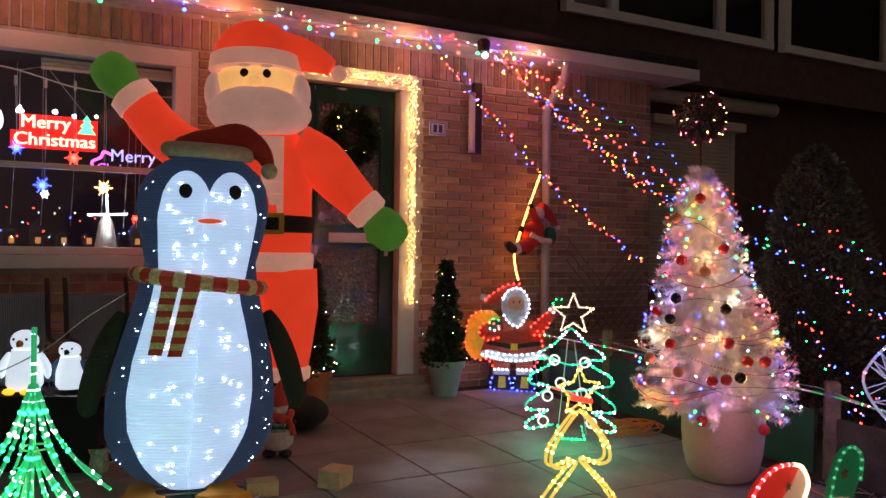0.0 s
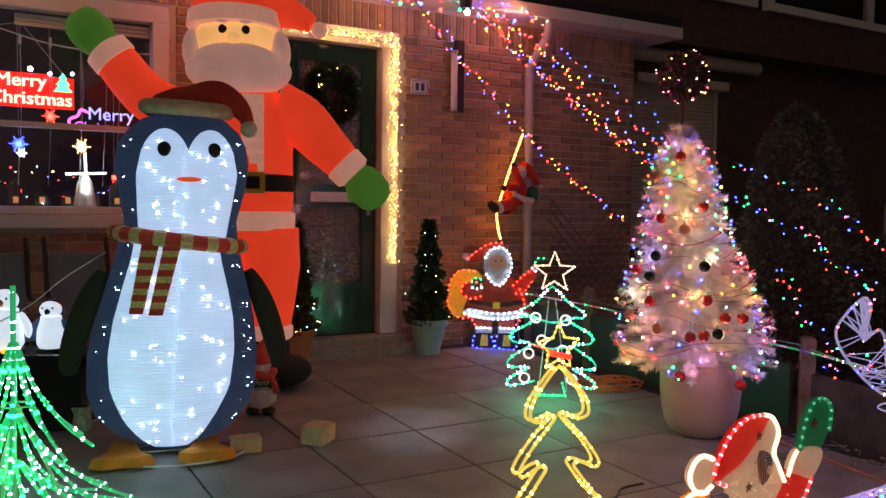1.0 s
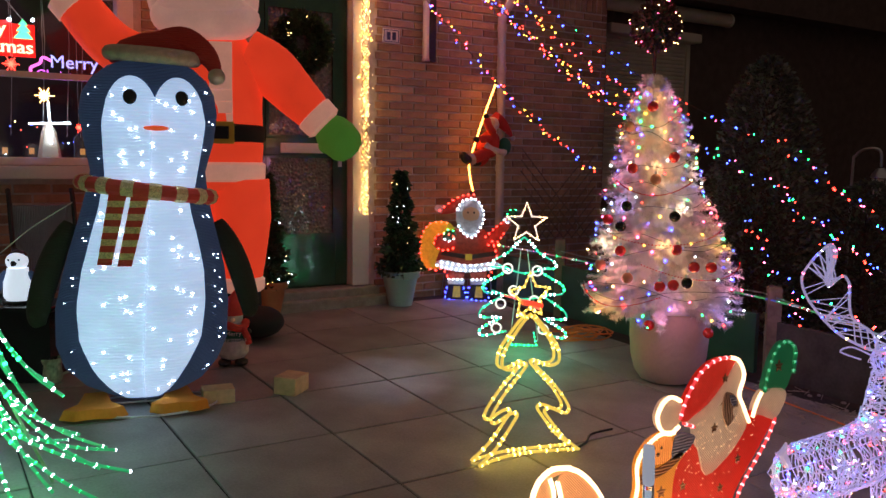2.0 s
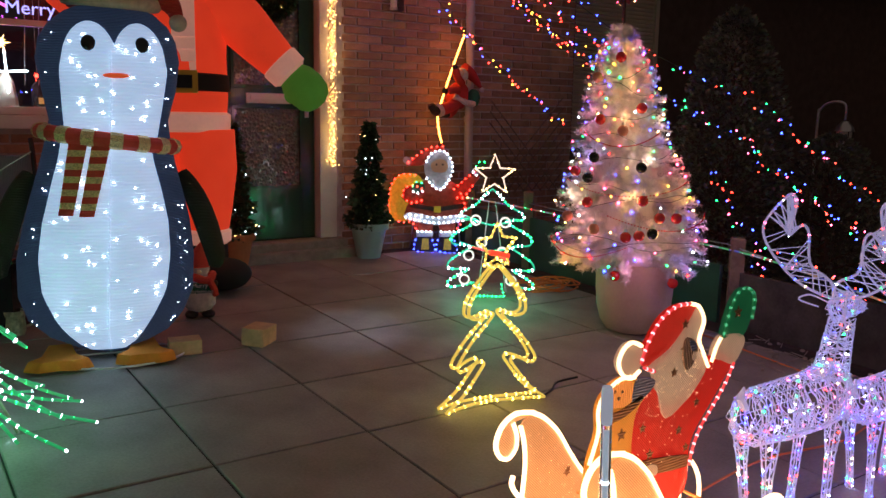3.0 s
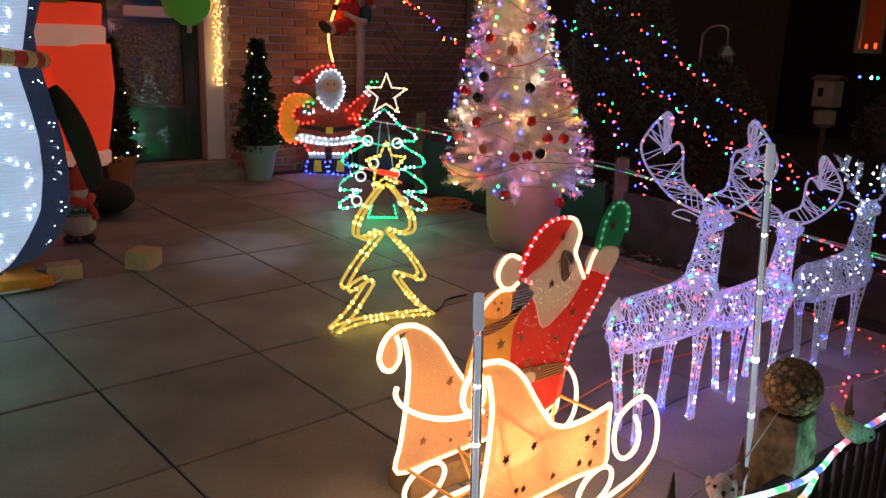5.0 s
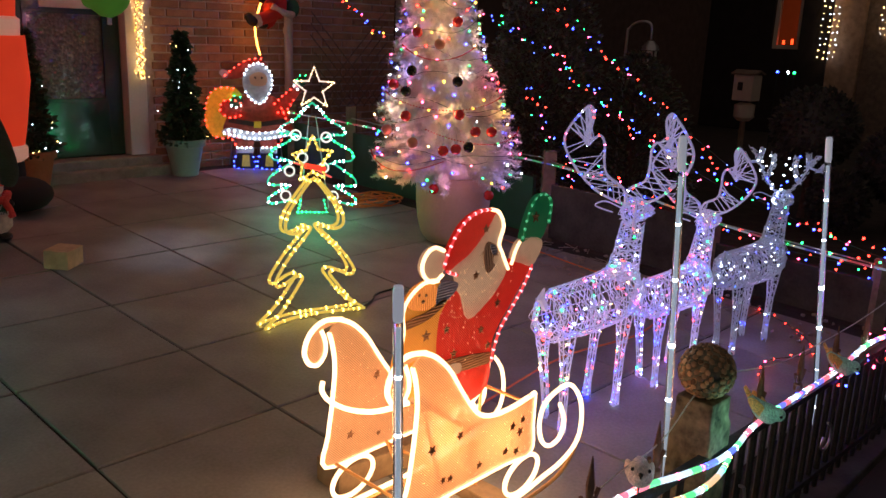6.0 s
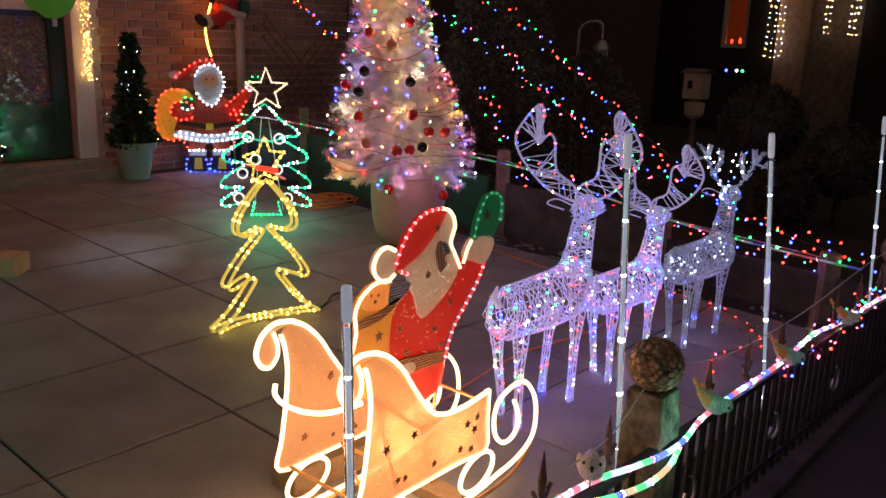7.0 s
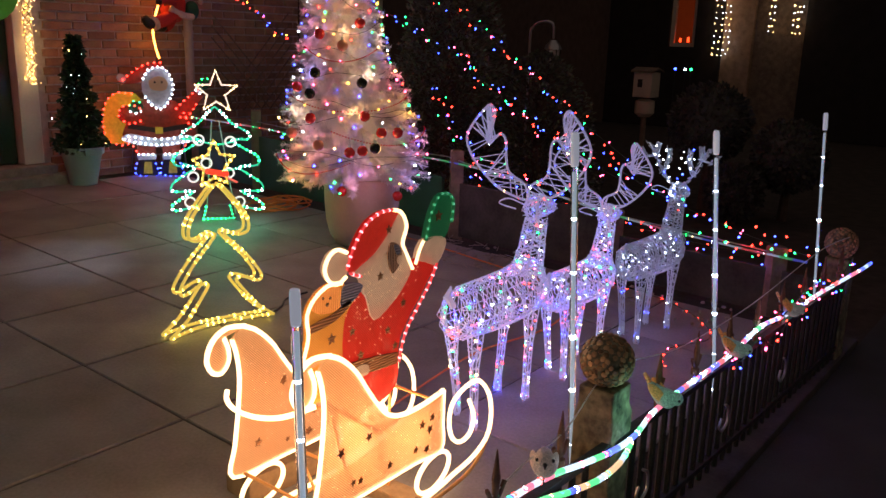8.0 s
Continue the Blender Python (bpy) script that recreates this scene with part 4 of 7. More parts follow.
def sleigh():
    th = thing("sleigh", (*SLEIGH, sloped(SLEIGH[1])), 0, "glowing sleigh of gold mesh panels edged with warm white rope light", "sleigh")
    panel = [(.0, .19), (.008, .27), (.02, .35), (.028, .44), (.022, .50), (.01, .54), (.045, .565), (.083, .545), (.128, .502), (.165, .448), (.209, .388), (.245, .356),
             (.298, .340), (.374, .340), (.455, .352), (.454, .266), (.451, .185), (.345, .188), (.15, .186)]
    body = smooth_path([(x, 0, z) for x, z in panel], 3, True)
    rng = random.Random(4)
    glow = rope_material(ROPE_WARM, 3.0)
    for y in (0.0, SLEIGH_GAP):
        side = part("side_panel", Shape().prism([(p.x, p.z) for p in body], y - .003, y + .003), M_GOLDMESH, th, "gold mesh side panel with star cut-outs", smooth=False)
        for k in range(10):
            x = rng.uniform(.05, .43)
            top = curve_at([(.05, .53), (.12, .48), (.2, .37), (.27, .315), (.45, .32)], x)
            z = .205 + (top - .215) * rng.random()
            r = rng.uniform(.007, .0135)
            part("star_cut_out", Shape().prism(star_points(x, z, r, .45, rng.random()), y - .006, y - .0035), M_BROWNMESH, side, smooth=False)
        # glowing beads imitate light shining through the mesh holes
        for k in range(150):
            x = rng.uniform(.03, .44)
            top = curve_at([(.05, .53), (.12, .48), (.2, .37), (.27, .315), (.45, .32)], x)
            side_dots = Shape() if k == 0 else side_dots
            side_dots.bulb((x, y - .004, .195 + (top - .2) * rng.random()), .0013)
        part("pin_hole_glow_beads", side_dots, rope_material(ROPE_WARM, 1.6), side, "tiny glowing beads imitating light through the mesh", kind="stuff")
        hem = [(p.x, y, p.z) for p in smooth_path([(x, 0, z) for x, z in panel[6:15]], 4)]
        part("light_rope", Shape().tube(hem, .0062, 8), glow, th, "warm white rope light edge")
        foot = [(p.x, y, p.z) for p in smooth_path([(x, 0, z) for x, z in panel[14:] + panel[:6]], 4)]
        part("light_rope", Shape().tube(foot, .0056, 8), glow, th)
        curl = smooth_path([(.05, 0, .565), (-.005, 0, .572), (-.045, 0, .55), (-.062, 0, .51), (-.05, 0, .478), (-.025, 0, .468), (-.004, 0, .488), (-.002, 0, .52), (-.014, 0, .552)], 5)
        part("light_rope", Shape().tube([(p.x, y, p.z) for p in curl], .0062, 8), glow, th)
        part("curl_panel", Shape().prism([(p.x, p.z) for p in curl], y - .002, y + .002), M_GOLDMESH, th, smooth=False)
        run = smooth_path([(-.09, 0, .058), (.1, 0, .06), (.3, 0, .062), (.431, 0, .073), (.504, 0, .086), (.595, 0, .103), (.661, 0, .138), (.681, 0, .193), (.668, 0, .266), (.62, 0, .324),
                           (.567, 0, .332), (.501, 0, .306), (.483, 0, .255), (.499, 0, .2), (.538, 0, .173), (.581, 0, .185), (.594, 0, .231), (.57, 0, .285)], 5)
        part("runner", Shape().tube([(p.x, y, p.z) for p in run], .0062, 8), glow, th, "curled rope light runner")
        rail = smooth_path([(-.11, 0, .046), (.2, 0, .046), (.432, 0, .048), (.51, 0, .052), (.584, 0, .066), (.64, 0, .1), (.662, 0, .13)], 4)
        part("runner_rail", Shape().tube([(p.x, y, p.z) for p in rail], .0055, 6), M_GOLDRAIL, th, "gold painted metal rail")
        for c in (.09, .42):
            loop = [(c + .066 * math.cos(a) + .014 * math.sin(a), y, .131 + .049 * math.sin(a)) for a in [math.tau * k / 26 for k in range(26)]]
            part("runner_loop", Shape().tube(loop, .0062, 8, True), glow, th)
        for a, b in (((.03, .46), (.20, .33)), ((.05, .44), (.13, .18)), ((.2, .33), (.24, .19)), ((.2, .33), (.43, .33))):
            part("frame_bar", Shape().tube([(a[0], y + .008, a[1]), (b[0], y + .008, b[1])], .0036, 5), M_GOLDRAIL, th, "thin metal frame bar")
    g = SLEIGH_GAP
    back = smooth_path([(-.008, g, .42), (-.012, g - .002, .398), (-.02, g - .04, .388), (-.022, g - .11, .392), (-.014, g - .18, .408), (-.014, .04, .44), (.006, .004, .46)], 6)
    part("light_rope", Shape().tube(back, .0062, 8), glow, th, "rope light back rail")
    for x, z in ((.03, .19), (.2, .19), (.43, .19), (.43, .33), (.2, .33)):
        part("cross_bar", Shape().tube([(x, .004, z), (x, g - .004, z)], .0045, 6), M_GOLDRAIL, th, "gold painted cross bar")
    for a, b in (((.03, .0), (.2, g)), ((.2, .0), (.43, g))):
        part("brace", Shape().tube([(a[0], a[1] + .004, .196), (b[0], b[1] - .004, .196)], .0038, 5), M_GOLDRAIL, th)
    arch = smooth_path([(.37, .15, .29), (.41, .15, .32), (.44, .15, .38), (.435, .16, .43), (.405, .16, .445)], 6)
    part("light_rope", Shape().tube(arch, .0062, 8), glow, th)
    arch = smooth_path([(.33, .17, .25), (.37, .17, .30), (.40, .17, .29), (.44, .17, .22)], 6)
    part("light_rope", Shape().tube(arch, .0058, 8), glow, th)
    # unseen lamps added to carry the ropes' glow to panels and floor
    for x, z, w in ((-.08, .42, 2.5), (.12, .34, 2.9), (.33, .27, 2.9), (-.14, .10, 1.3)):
        point_lamp("sleigh_rope_fill", (SLEIGH[0] + x, SLEIGH[1] + .32 * g, sloped(SLEIGH[1]) + z), w, (1.0, .58, .30), .09)


sleigh()


def rounded(outline):
    return [(p.x, p.z) for p in smooth_path([(x, 0, z) for x, z in outline], 3, True)]


def sleigh_driver():
    """A flat printed figure in a red coat, standing in the sleigh: one mesh."""
    s = Shape()
    y0 = 0.0
    blob = lambda k, pts, d=0.0: s.use(k).prism(rounded(pts), y0 - d, y0 + .006)
    blob(0, [(.15, .575), (.21, .62), (.253, .56), (.34, .59), (.42, .675), (.496, .64), (.466, .59), (.42, .537), (.375, .485), (.353, .435), (.345, .33), (.24, .30), (.14, .33), (.135, .45), (.142, .52)])
    blob(4, [(-.001, .48), (.023, .55), (.02, .605), (.042, .641), (.087, .665), (.133, .662), (.19, .622), (.152, .572), (.142, .50), (.138, .40), (.05, .38), (.0, .40)], .002)
    blob(7, [(.046, .611), (.048, .646), (.087, .664), (.129, .656), (.135, .605), (.095, .594)], .004)
    blob(6, [(.135, .60), (.143, .648), (.175, .652), (.211, .638), (.181, .608)], .005)
    blob(5, [(.03, .575), (.06, .583), (.11, .59), (.16, .612), (.17, .60), (.12, .572), (.07, .562), (.03, .56)], .005)
    blob(0, [(.148, .689), (.171, .738), (.21, .787), (.26, .812), (.312, .814), (.345, .80), (.313, .756), (.251, .702), (.201, .680)], .004)
    blob(1, [(.345, .802), (.366, .765), (.352, .722), (.31, .715), (.25, .680), (.20, .658), (.185, .68), (.25, .71), (.31, .762)], .006)
    blob(1, [(.20, .672), (.25, .69), (.295, .70), (.352, .722), (.362, .69), (.394, .645), (.361, .598), (.317, .565), (.253, .538), (.225, .60)], .005)
    blob(8, [(.305, .728), (.335, .722), (.352, .695), (.34, .665), (.315, .648), (.298, .69)], .009)
    blob(6, [(.318, .722), (.336, .718), (.345, .70), (.33, .695)], .011)
    blob(1, [(.335, .69), (.352, .688), (.356, .676), (.342, .668), (.332, .676)], .011)
    blob(1, [(.077, .706), (.092, .735), (.119, .746), (.150, .733), (.162, .704), (.148, .675), (.119, .662), (.09, .676)], .006)
    blob(1, [(.412, .668), (.436, .713), (.484, .716), (.53, .707), (.538, .68), (.501, .636), (.455, .65)], .006)
    blob(2, [(.446, .711), (.464, .778), (.493, .82), (.529, .829), (.561, .803), (.558, .748), (.530, .704), (.49, .716)], .006)
    blob(5, [(.135, .415), (.34, .395), (.345, .425), (.14, .447)], .004)
    blob(1, [(.19, .405), (.23, .40), (.23, .425), (.19, .43)], .006)
    # glowing beads imitate sparkle in the coat and beard gauze
    dots = random.Random(6)
    for k in range(110):
        u, w = dots.random(), dots.random()
        x, z = .15 + .33 * u, .43 + .22 * w
        if .15 < x < .24 + .9 * (z - .40) and z < .53 + 1.1 * abs(x - .27):
            s.use(14).bulb((x, y0 - .0075, z), .0013)
    for k in range(60):
        s.use(14).bulb((.21 + .15 * dots.random(), y0 - .0075, .575 + .10 * dots.random()), .0013)
    for x, z, r in ((.20, .46, .009), (.17, .53, .008), (.30, .50, .008), (.36, .56, .008), (.10, .53, .010), (.27, .65, .008), (.30, .765, .008), (.50, .77, .011), (.33, .45, .008)):
        s.use(5).prism(star_points(x, z, r * 1.5, .45), y0 - .0095, y0 - .0072)
    for x, z in ((.075, .636), (.098, .632)):
        s.use(5).ball((x, y0 - .006, z), (.004, .002, .004), 8, 5)
    s.use(5).ball((.088, y0 - .006, .618), (.006, .002, .005), 8, 5)
    for x in (.16, .33):
        s.use(13).tube([(x, y0 + .008, .50), (x, y0 + .008, .0)], .0045, 6)
    e = [smooth_path([(x, y0 - .010, z) for x, z in q], 5) for q in
         ([(.150, .69), (.171, .738), (.21, .787), (.26, .812), (.312, .814)], [(.345, .40), (.353, .435), (.375, .485), (.42, .537), (.466, .59), (.496, .64)], [(.446, .711), (.464, .778), (.493, .82), (.529, .829), (.561, .803), (.556, .745)],
          [(-.001, .48), (.023, .55), (.02, .605), (.042, .641), (.087, .665), (.133, .662)], [(.150, .733), (.119, .746), (.092, .735), (.077, .706), (.09, .676), (.119, .662), (.148, .675)], [(.312, .814), (.345, .802), (.366, .765), (.352, .722), (.368, .69), (.394, .645)], [(.436, .713), (.420, .69), (.405, .655)], [(.16, .68), (.20, .664)])]
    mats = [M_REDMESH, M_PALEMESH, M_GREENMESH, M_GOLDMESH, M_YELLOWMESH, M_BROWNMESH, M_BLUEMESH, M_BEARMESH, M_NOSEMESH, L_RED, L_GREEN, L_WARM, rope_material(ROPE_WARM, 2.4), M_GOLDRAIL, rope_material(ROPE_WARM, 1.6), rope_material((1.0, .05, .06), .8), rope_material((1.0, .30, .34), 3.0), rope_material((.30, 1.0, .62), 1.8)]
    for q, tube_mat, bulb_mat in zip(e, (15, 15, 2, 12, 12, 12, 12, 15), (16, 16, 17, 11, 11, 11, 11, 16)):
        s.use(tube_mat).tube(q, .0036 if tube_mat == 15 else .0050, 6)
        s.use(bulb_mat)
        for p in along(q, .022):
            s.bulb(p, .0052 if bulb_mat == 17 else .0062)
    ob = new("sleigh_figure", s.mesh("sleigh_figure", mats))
    ob.matrix_basis = pose(1.85, 1.612, sloped(1.612), 0, 0, 0)
    tagged(ob, "flat glowing mesh figure in red coat waving from the sleigh", "light figure")


sleigh_driver()
for x, y, turn, size, words in ((2.12, 1.90, -4, (.44, .11, .075), "long worn timber beam lying beside the sleigh runner"), (1.90, 1.62, 90, (.42, .07, .038), "flat timber batten lying under the sleigh runners"), (2.18, 1.62, 90, (.42, .07, .038), "flat timber batten lying under the sleigh runners")):
    tb = new("timber_block", Shape().box((0, 0, size[2] / 2), size).mesh("timber_block", M_WOOD, False, .006))
    tb.matrix_basis = pose(x, y, sloped(y), 0, 0, turn)
    tagged(tb, words, "timber", "timbers under the sleigh")

# ---------------------------------------------------------------- reindeer of wire
# both wires emit a little: the bulbs' glow is put into them
M_DEERWIRE = material("self_lit_clear_wire", (0.62, 0.62, 0.72), 0.25, vary=0.05, bump=0, emit=(0.50, 0.46, 1.0), power=0.26)
M_DEERGREY = material("self_lit_silver_wire", (0.5, 0.52, 0.6), 0.3, vary=0.1, bump=0, metal=0.3, emit=(0.6, 0.7, 1.0), power=0.07)


def coil(shape, rings, turns, r, rng, n=14, wob=.012):
    """Wire wound round a body given by (centre, along, half width, half height)."""
    pts = []
    total = turns * n
    k = len(rings) - 1
    for i in range(total + 1):
        u = i / total * k
        j = min(int(u), k - 1)
        f = u - j
        c = rings[j][0].lerp(rings[j + 1][0], f)
        ru = rings[j][1] + (rings[j + 1][1] - rings[j][1]) * f
        rv = rings[j][2] + (rings[j + 1][2] - rings[j][2]) * f
        d = (rings[j + 1][0] - rings[j][0]).normalized()
        side = Vector((0, 1, 0))
        up = side.cross(d).normalized()
        a = math.tau * i / n + rng.uniform(-.25, .25)
        pts.append(c + side * ru * math.cos(a) + up * rv * math.sin(a) + d * rng.uniform(-wob, wob))
    shape.tube(pts, r, 4)
    return pts


def reindeer(name, at, turn, size, mat, label, lit, antler, seed, grey=False):
    rng = random.Random(seed)
    th = thing(name, at, turn, label, "reindeer", "reindeer in front of the sleigh")
    V = Vector
    S = size
    def put(part_name, rings, turns, wires=5, lab=""):
        rings = [(V(c) * S, a * S, b * S) for c, a, b in rings]
        s = Shape()
        coil(s, rings, turns + (14 if grey and part_name == 'body' else 0), .0021, rng)
        coil(s, rings, max(3, turns // 2), .0015, rng, wob=.03)
        for k in range(wires):
            a = math.tau * k / wires + .3
            ln = []
            for j, (c, ru, rv) in enumerate(rings):
                d = (rings[min(j + 1, len(rings) - 1)][0] - rings[max(j - 1, 0)][0]).normalized()
                up = V((0, 1, 0)).cross(d).normalized()
                ln.append(c + V((0, 1, 0)) * ru * math.cos(a) + up * rv * math.sin(a))
            s.tube(ln, .0024, 4)
        ob = part(part_name, s, mat, th, lab)
        return rings
    body = put("body", [((.03, 0, .40), .03, .05), ((.06, 0, .39), .075, .085), ((.2, 0, .385), .085, .09), ((.36, 0, .385), .085, .095), ((.47, 0, .40), .075, .10), ((.53, 0, .42), .03, .06)], 30, 8)
    neck = put("neck", [((.44, 0, .42), .06, .07), ((.475, 0, .53), .042, .055), ((.495, 0, .63), .036, .045)], 16, 5)
    head = put("head", [((.45, 0, .655), .022, .03), ((.49, 0, .675), .042, .045), ((.54, 0, .67), .034, .035), ((.60, 0, .655), .014, .016)], 14, 5)
    legs = []
    for x, y, dx in ((.075, -.055, .01), (.09, .055, .05), (.405, -.055, -.01), (.415, .055, -.03)):
        legs.append(put("leg", [((x, y, .36), .03, .035), ((x + dx * .4, y, .22), .014, .016), ((x + dx, y, .06), .011, .013), ((x + dx, y, .012), .013, .016)], 13, 4))
    part("tail", Shape().tube([(.03 * S, 0, .42 * S), (.0, 0, .46 * S), (.015 * S, 0, .49 * S)], [.012 * S, .014 * S, .003], 6), mat, th)
    for y in (-1, 1):
        ears = Shape().tube(smooth_path([(.46 * S, .03 * y * S, .68 * S), (.43 * S, .075 * y * S, .70 * S), (.40 * S, .095 * y * S, .685 * S), (.44 * S, .05 * y * S, .665 * S)], 4), .003, 4)
        part("ear", ears, mat, th)
    places = []
    for y in (-1, 1):
        a = Shape()
        if antler == "broad":
            ol = [(-.01, .0), (.05, .01), (.11, .035), (.17, .085), (.215, .14), (.23, .195), (.20, .25), (.165, .29), (.14, .31), (.122, .285), (.133, .225), (.143, .175), (.118, .20), (.095, .215), (.077, .19), (.074, .13), (.06, .085), (.0, .05)]
        else:
            ol = [(0, 0), (.03, .06), (.07, .09), (.09, .15), (.085, .19), (.07, .15), (.055, .11), (.04, .14), (.03, .18), (.02, .14), (.015, .07)]
        path = smooth_path([V(((.43 - .10 * u - .03 * w) * S, y * (.012 + u) * S, (.705 + w) * S)) for u, w in ol], 3, True)
        if antler == "broad":
            a.tube(path, .0046, 5, True)
            n = len(path)
            for k in range(64):
                i = rng.randrange(n)
                j = (n - i + rng.randrange(-5, 6)) % n
                if (path[i] - path[j]).length < .14 * S:
                    a.tube([path[i], path[j]], .002, 4)
        else:
            for br in ([(0, 0), (.06, .06), (.10, .14), (.14, .20)], [(.06, .06), (.03, .13), (.035, .18)], [(.10, .14), (.15, .13), (.18, .17)], [(.10, .14), (.09, .2)]):
                pp = [V(((.48 - .10 * u) * S, y * (.02 + u) * S, (.70 + w) * S)) for u, w in br]
                rr = [(p, .012 * S, .012 * S) for p in pp]
                coil(a, rr, 8, .002, rng)
                a.tube(pp, .004, 4)
        part("antler", a, mat, th)
        places += [p for p in along(path, .020 * S)] if antler == "broad" else [p for p in along(path, .05 * S)]
    for rings, cnt in ((body, 90 if not grey else 34), (neck, 20 if not grey else 9), (head, 12)) + tuple((l, 22 if not grey else 6) for l in legs):
        for k in range(cnt):
            u = rng.random() * (len(rings) - 1)
            j = int(u)
            f = u - j
            c = rings[j][0].lerp(rings[j + 1][0], f)
            a = rng.uniform(0, math.tau)
            ru, rv = rings[j][1] * (1 - f) + rings[j + 1][1] * f, rings[j][2] * (1 - f) + rings[j + 1][2] * f
            d = (rings[j + 1][0] - rings[j][0]).normalized()
            up = V((0, 1, 0)).cross(d)
            places.append(c + V((0, 1, 0)) * ru * math.cos(a) * .9 + up * rv * math.sin(a) * .9)
    bulbs(th, places, lit, .0049 * S ** .5, rng=rng)
    point_lamp("reindeer_light", th.matrix_basis @ Vector((.25 * S, 0, .30 * S)), .62, (.58, .32, 1.0), .10)
    if antler == "broad":
        hb = smooth_path([(.43 * S, -.05 * S, .62 * S), (.40 * S, -.06 * S, .66 * S), (.42 * S, -.05 * S, .72 * S)], 4)
        part("halter", Shape().tube(hb, .004, 5), mat, th)


MIXED = ["cool", "blue", "blue", "pink", "green", "red", "blue", "warm"]
reindeer("reindeer", (2.575, 1.735, sloped(1.735)), 0, 1.0, M_DEERWIRE, "clear wire reindeer wound with coloured lights, with broad antlers", MIXED, "broad", 21)
reindeer("reindeer", (3.145, 1.72, sloped(1.72)), -1, 0.86, M_DEERWIRE, "smaller clear wire reindeer wound with coloured lights", MIXED, "broad", 22)
reindeer("reindeer", (3.69, 1.685, sloped(1.685)), -3, 0.90, M_DEERGREY, "silver wire reindeer with cool white lights and thin antlers", ["cool", "cool", "cool", "blue"], "thin", 23, True)

# ---------------------------------------------------------------- iron fence at the street
M_MOSS = material("mossy_stone", (0.17, 0.155, 0.10), 0.95, scale=26, vary=0.95, bump=0.9, fine=70)
M_PEBBLE = material("pebbles", (0.36, 0.23, 0.12), 0.8, scale=40, vary=0.3, bump=0.2, per_island=0.6)
FENCE_TURN = -2.0


def fence_y(x):
    """The fence runs almost straight along the pavement."""
    return 1.105 - .035 * x




def iron_fence():
    th = thing("iron_fence", (0, fence_y(0), 0), FENCE_TURN, label="low black iron fence with rusted spear finials", category="fence")
    part("top_rail", Shape().span((.4, -.012, .36), (4.22, .012, .378)), M_BLACK, th, smooth=False, bevel=.002)
    part("bottom_rail", Shape().span((.4, -.012, .075), (4.22, .012, .093)), M_BLACK, th, smooth=False, bevel=.002)
    bar = Shape().tube([(0, 0, .035), (0, 0, .36)], .0085, 6).mesh("bar", M_BLACK)
    fin = Shape().tube([(0, 0, .378), (0, 0, .40), (0, 0, .405), (0, 0, .42), (0, 0, .425), (0, 0, .445), (0, 0, .47), (0, 0, .50), (0, 0, .53)], [.007, .007, .012, .012, .006, .007, .009, .005, .001], 8)
    fin.tube([(-.028, 0, .455), (-.012, 0, .43), (0, 0, .425), (.012, 0, .43), (.028, 0, .455)], .005, 5)
    fin = fin.mesh("finial", M_RUST)
    k = 0
    x = .45
    while x < 4.2:
        if abs(x - 2.31) > .08:
            o = new("bar", bar)
            o.parent, o.location = th, (x, 0, 0)
        if k % 4 == 0 and abs(x - 2.31) > .1:
            o = new("finial", fin)
            o.parent, o.location = th, (x, 0, 0)
        x += .0575
        k += 1
    for x in (2.45, 2.98, 3.5):
        sc = smooth_path([(.0, 0, .30), (.03, 0, .28), (.035, 0, .235), (.0, 0, .215), (-.025, 0, .235), (-.015, 0, .26)], 5)
        part("scroll", Shape().tube([(x + p.x, -.012, p.z - .06) for p in sc], .004, 5), M_METAL, th, "small bright scroll")


iron_fence()


def ball_post(x, y, h, w, label):
    th = thing("gate_post", (x, y, 0), label=label, category="post", group="stone posts with balls")
    part("shaft", Shape().loft([(0, 0, 0, w * .72, w * .72), (0, 0, h - .07, w * .7, w * .7), (0, 0, h - .05, w * .62, w * .62), (0, 0, h, w * .62, w * .62)], 4, pose(0, 0, 0, 0, 0, 45)), M_MOSS, th, "mossy square concrete shaft", smooth=False, bevel=.006)
    c, r = Vector((0, 0, h + w * .56)), w * .62
    ball = part("ball", Shape().ball(tuple(c), r * .95, 28, 18), M_MOSS, th, "pebbled brown stone ball")
    s = Shape()
    rng = random.Random(int(x * 10))
    for k in range(190):
        z = 1 - 2 * (k + .5) / 190
        a = k * 2.39996 + rng.uniform(-.12, .12)
        q = math.sqrt(1 - z * z)
        d = Vector((q * math.cos(a), q * math.sin(a), z))
        u = d.orthogonal().normalized()
        v = d.cross(u)
        w, tilt, long = r * rng.uniform(.105, .15), rng.uniform(0, math.pi), rng.uniform(.75, 1.0)
        vs = []
        for size, high in ((1.0, .94), (.86, .982), (.5, 1.0)):
            for i in range(7):
                e = math.tau * i / 7
                p, o = math.cos(e) * w * size, math.sin(e) * w * size * long
                vs.append(tuple(c + (d * r + u * (p * math.cos(tilt) - o * math.sin(tilt)) + v * (p * math.sin(tilt) + o * math.cos(tilt))).normalized() * r * high))
        vs.append(tuple(c + d * r * 1.003))
        fs = [(b * 7 + i, b * 7 + (i + 1) % 7, b * 7 + 7 + (i + 1) % 7, b * 7 + 7 + i) for b in (0, 1) for i in range(7)] + [(14 + i, 14 + (i + 1) % 7, 21) for i in range(7)]
        s.add(vs, fs)
    part("pebble_facing", s, M_PEBBLE, ball, "pale and brown pebbles set in mortar", kind="stuff")


ball_post(2.315, 1.065, .50, .104, "mossy concrete post topped with a pebbled brown ball")
ball_post(4.25, .995, .455, .104, "pale concrete post topped with a pebbled ball at the fence end")

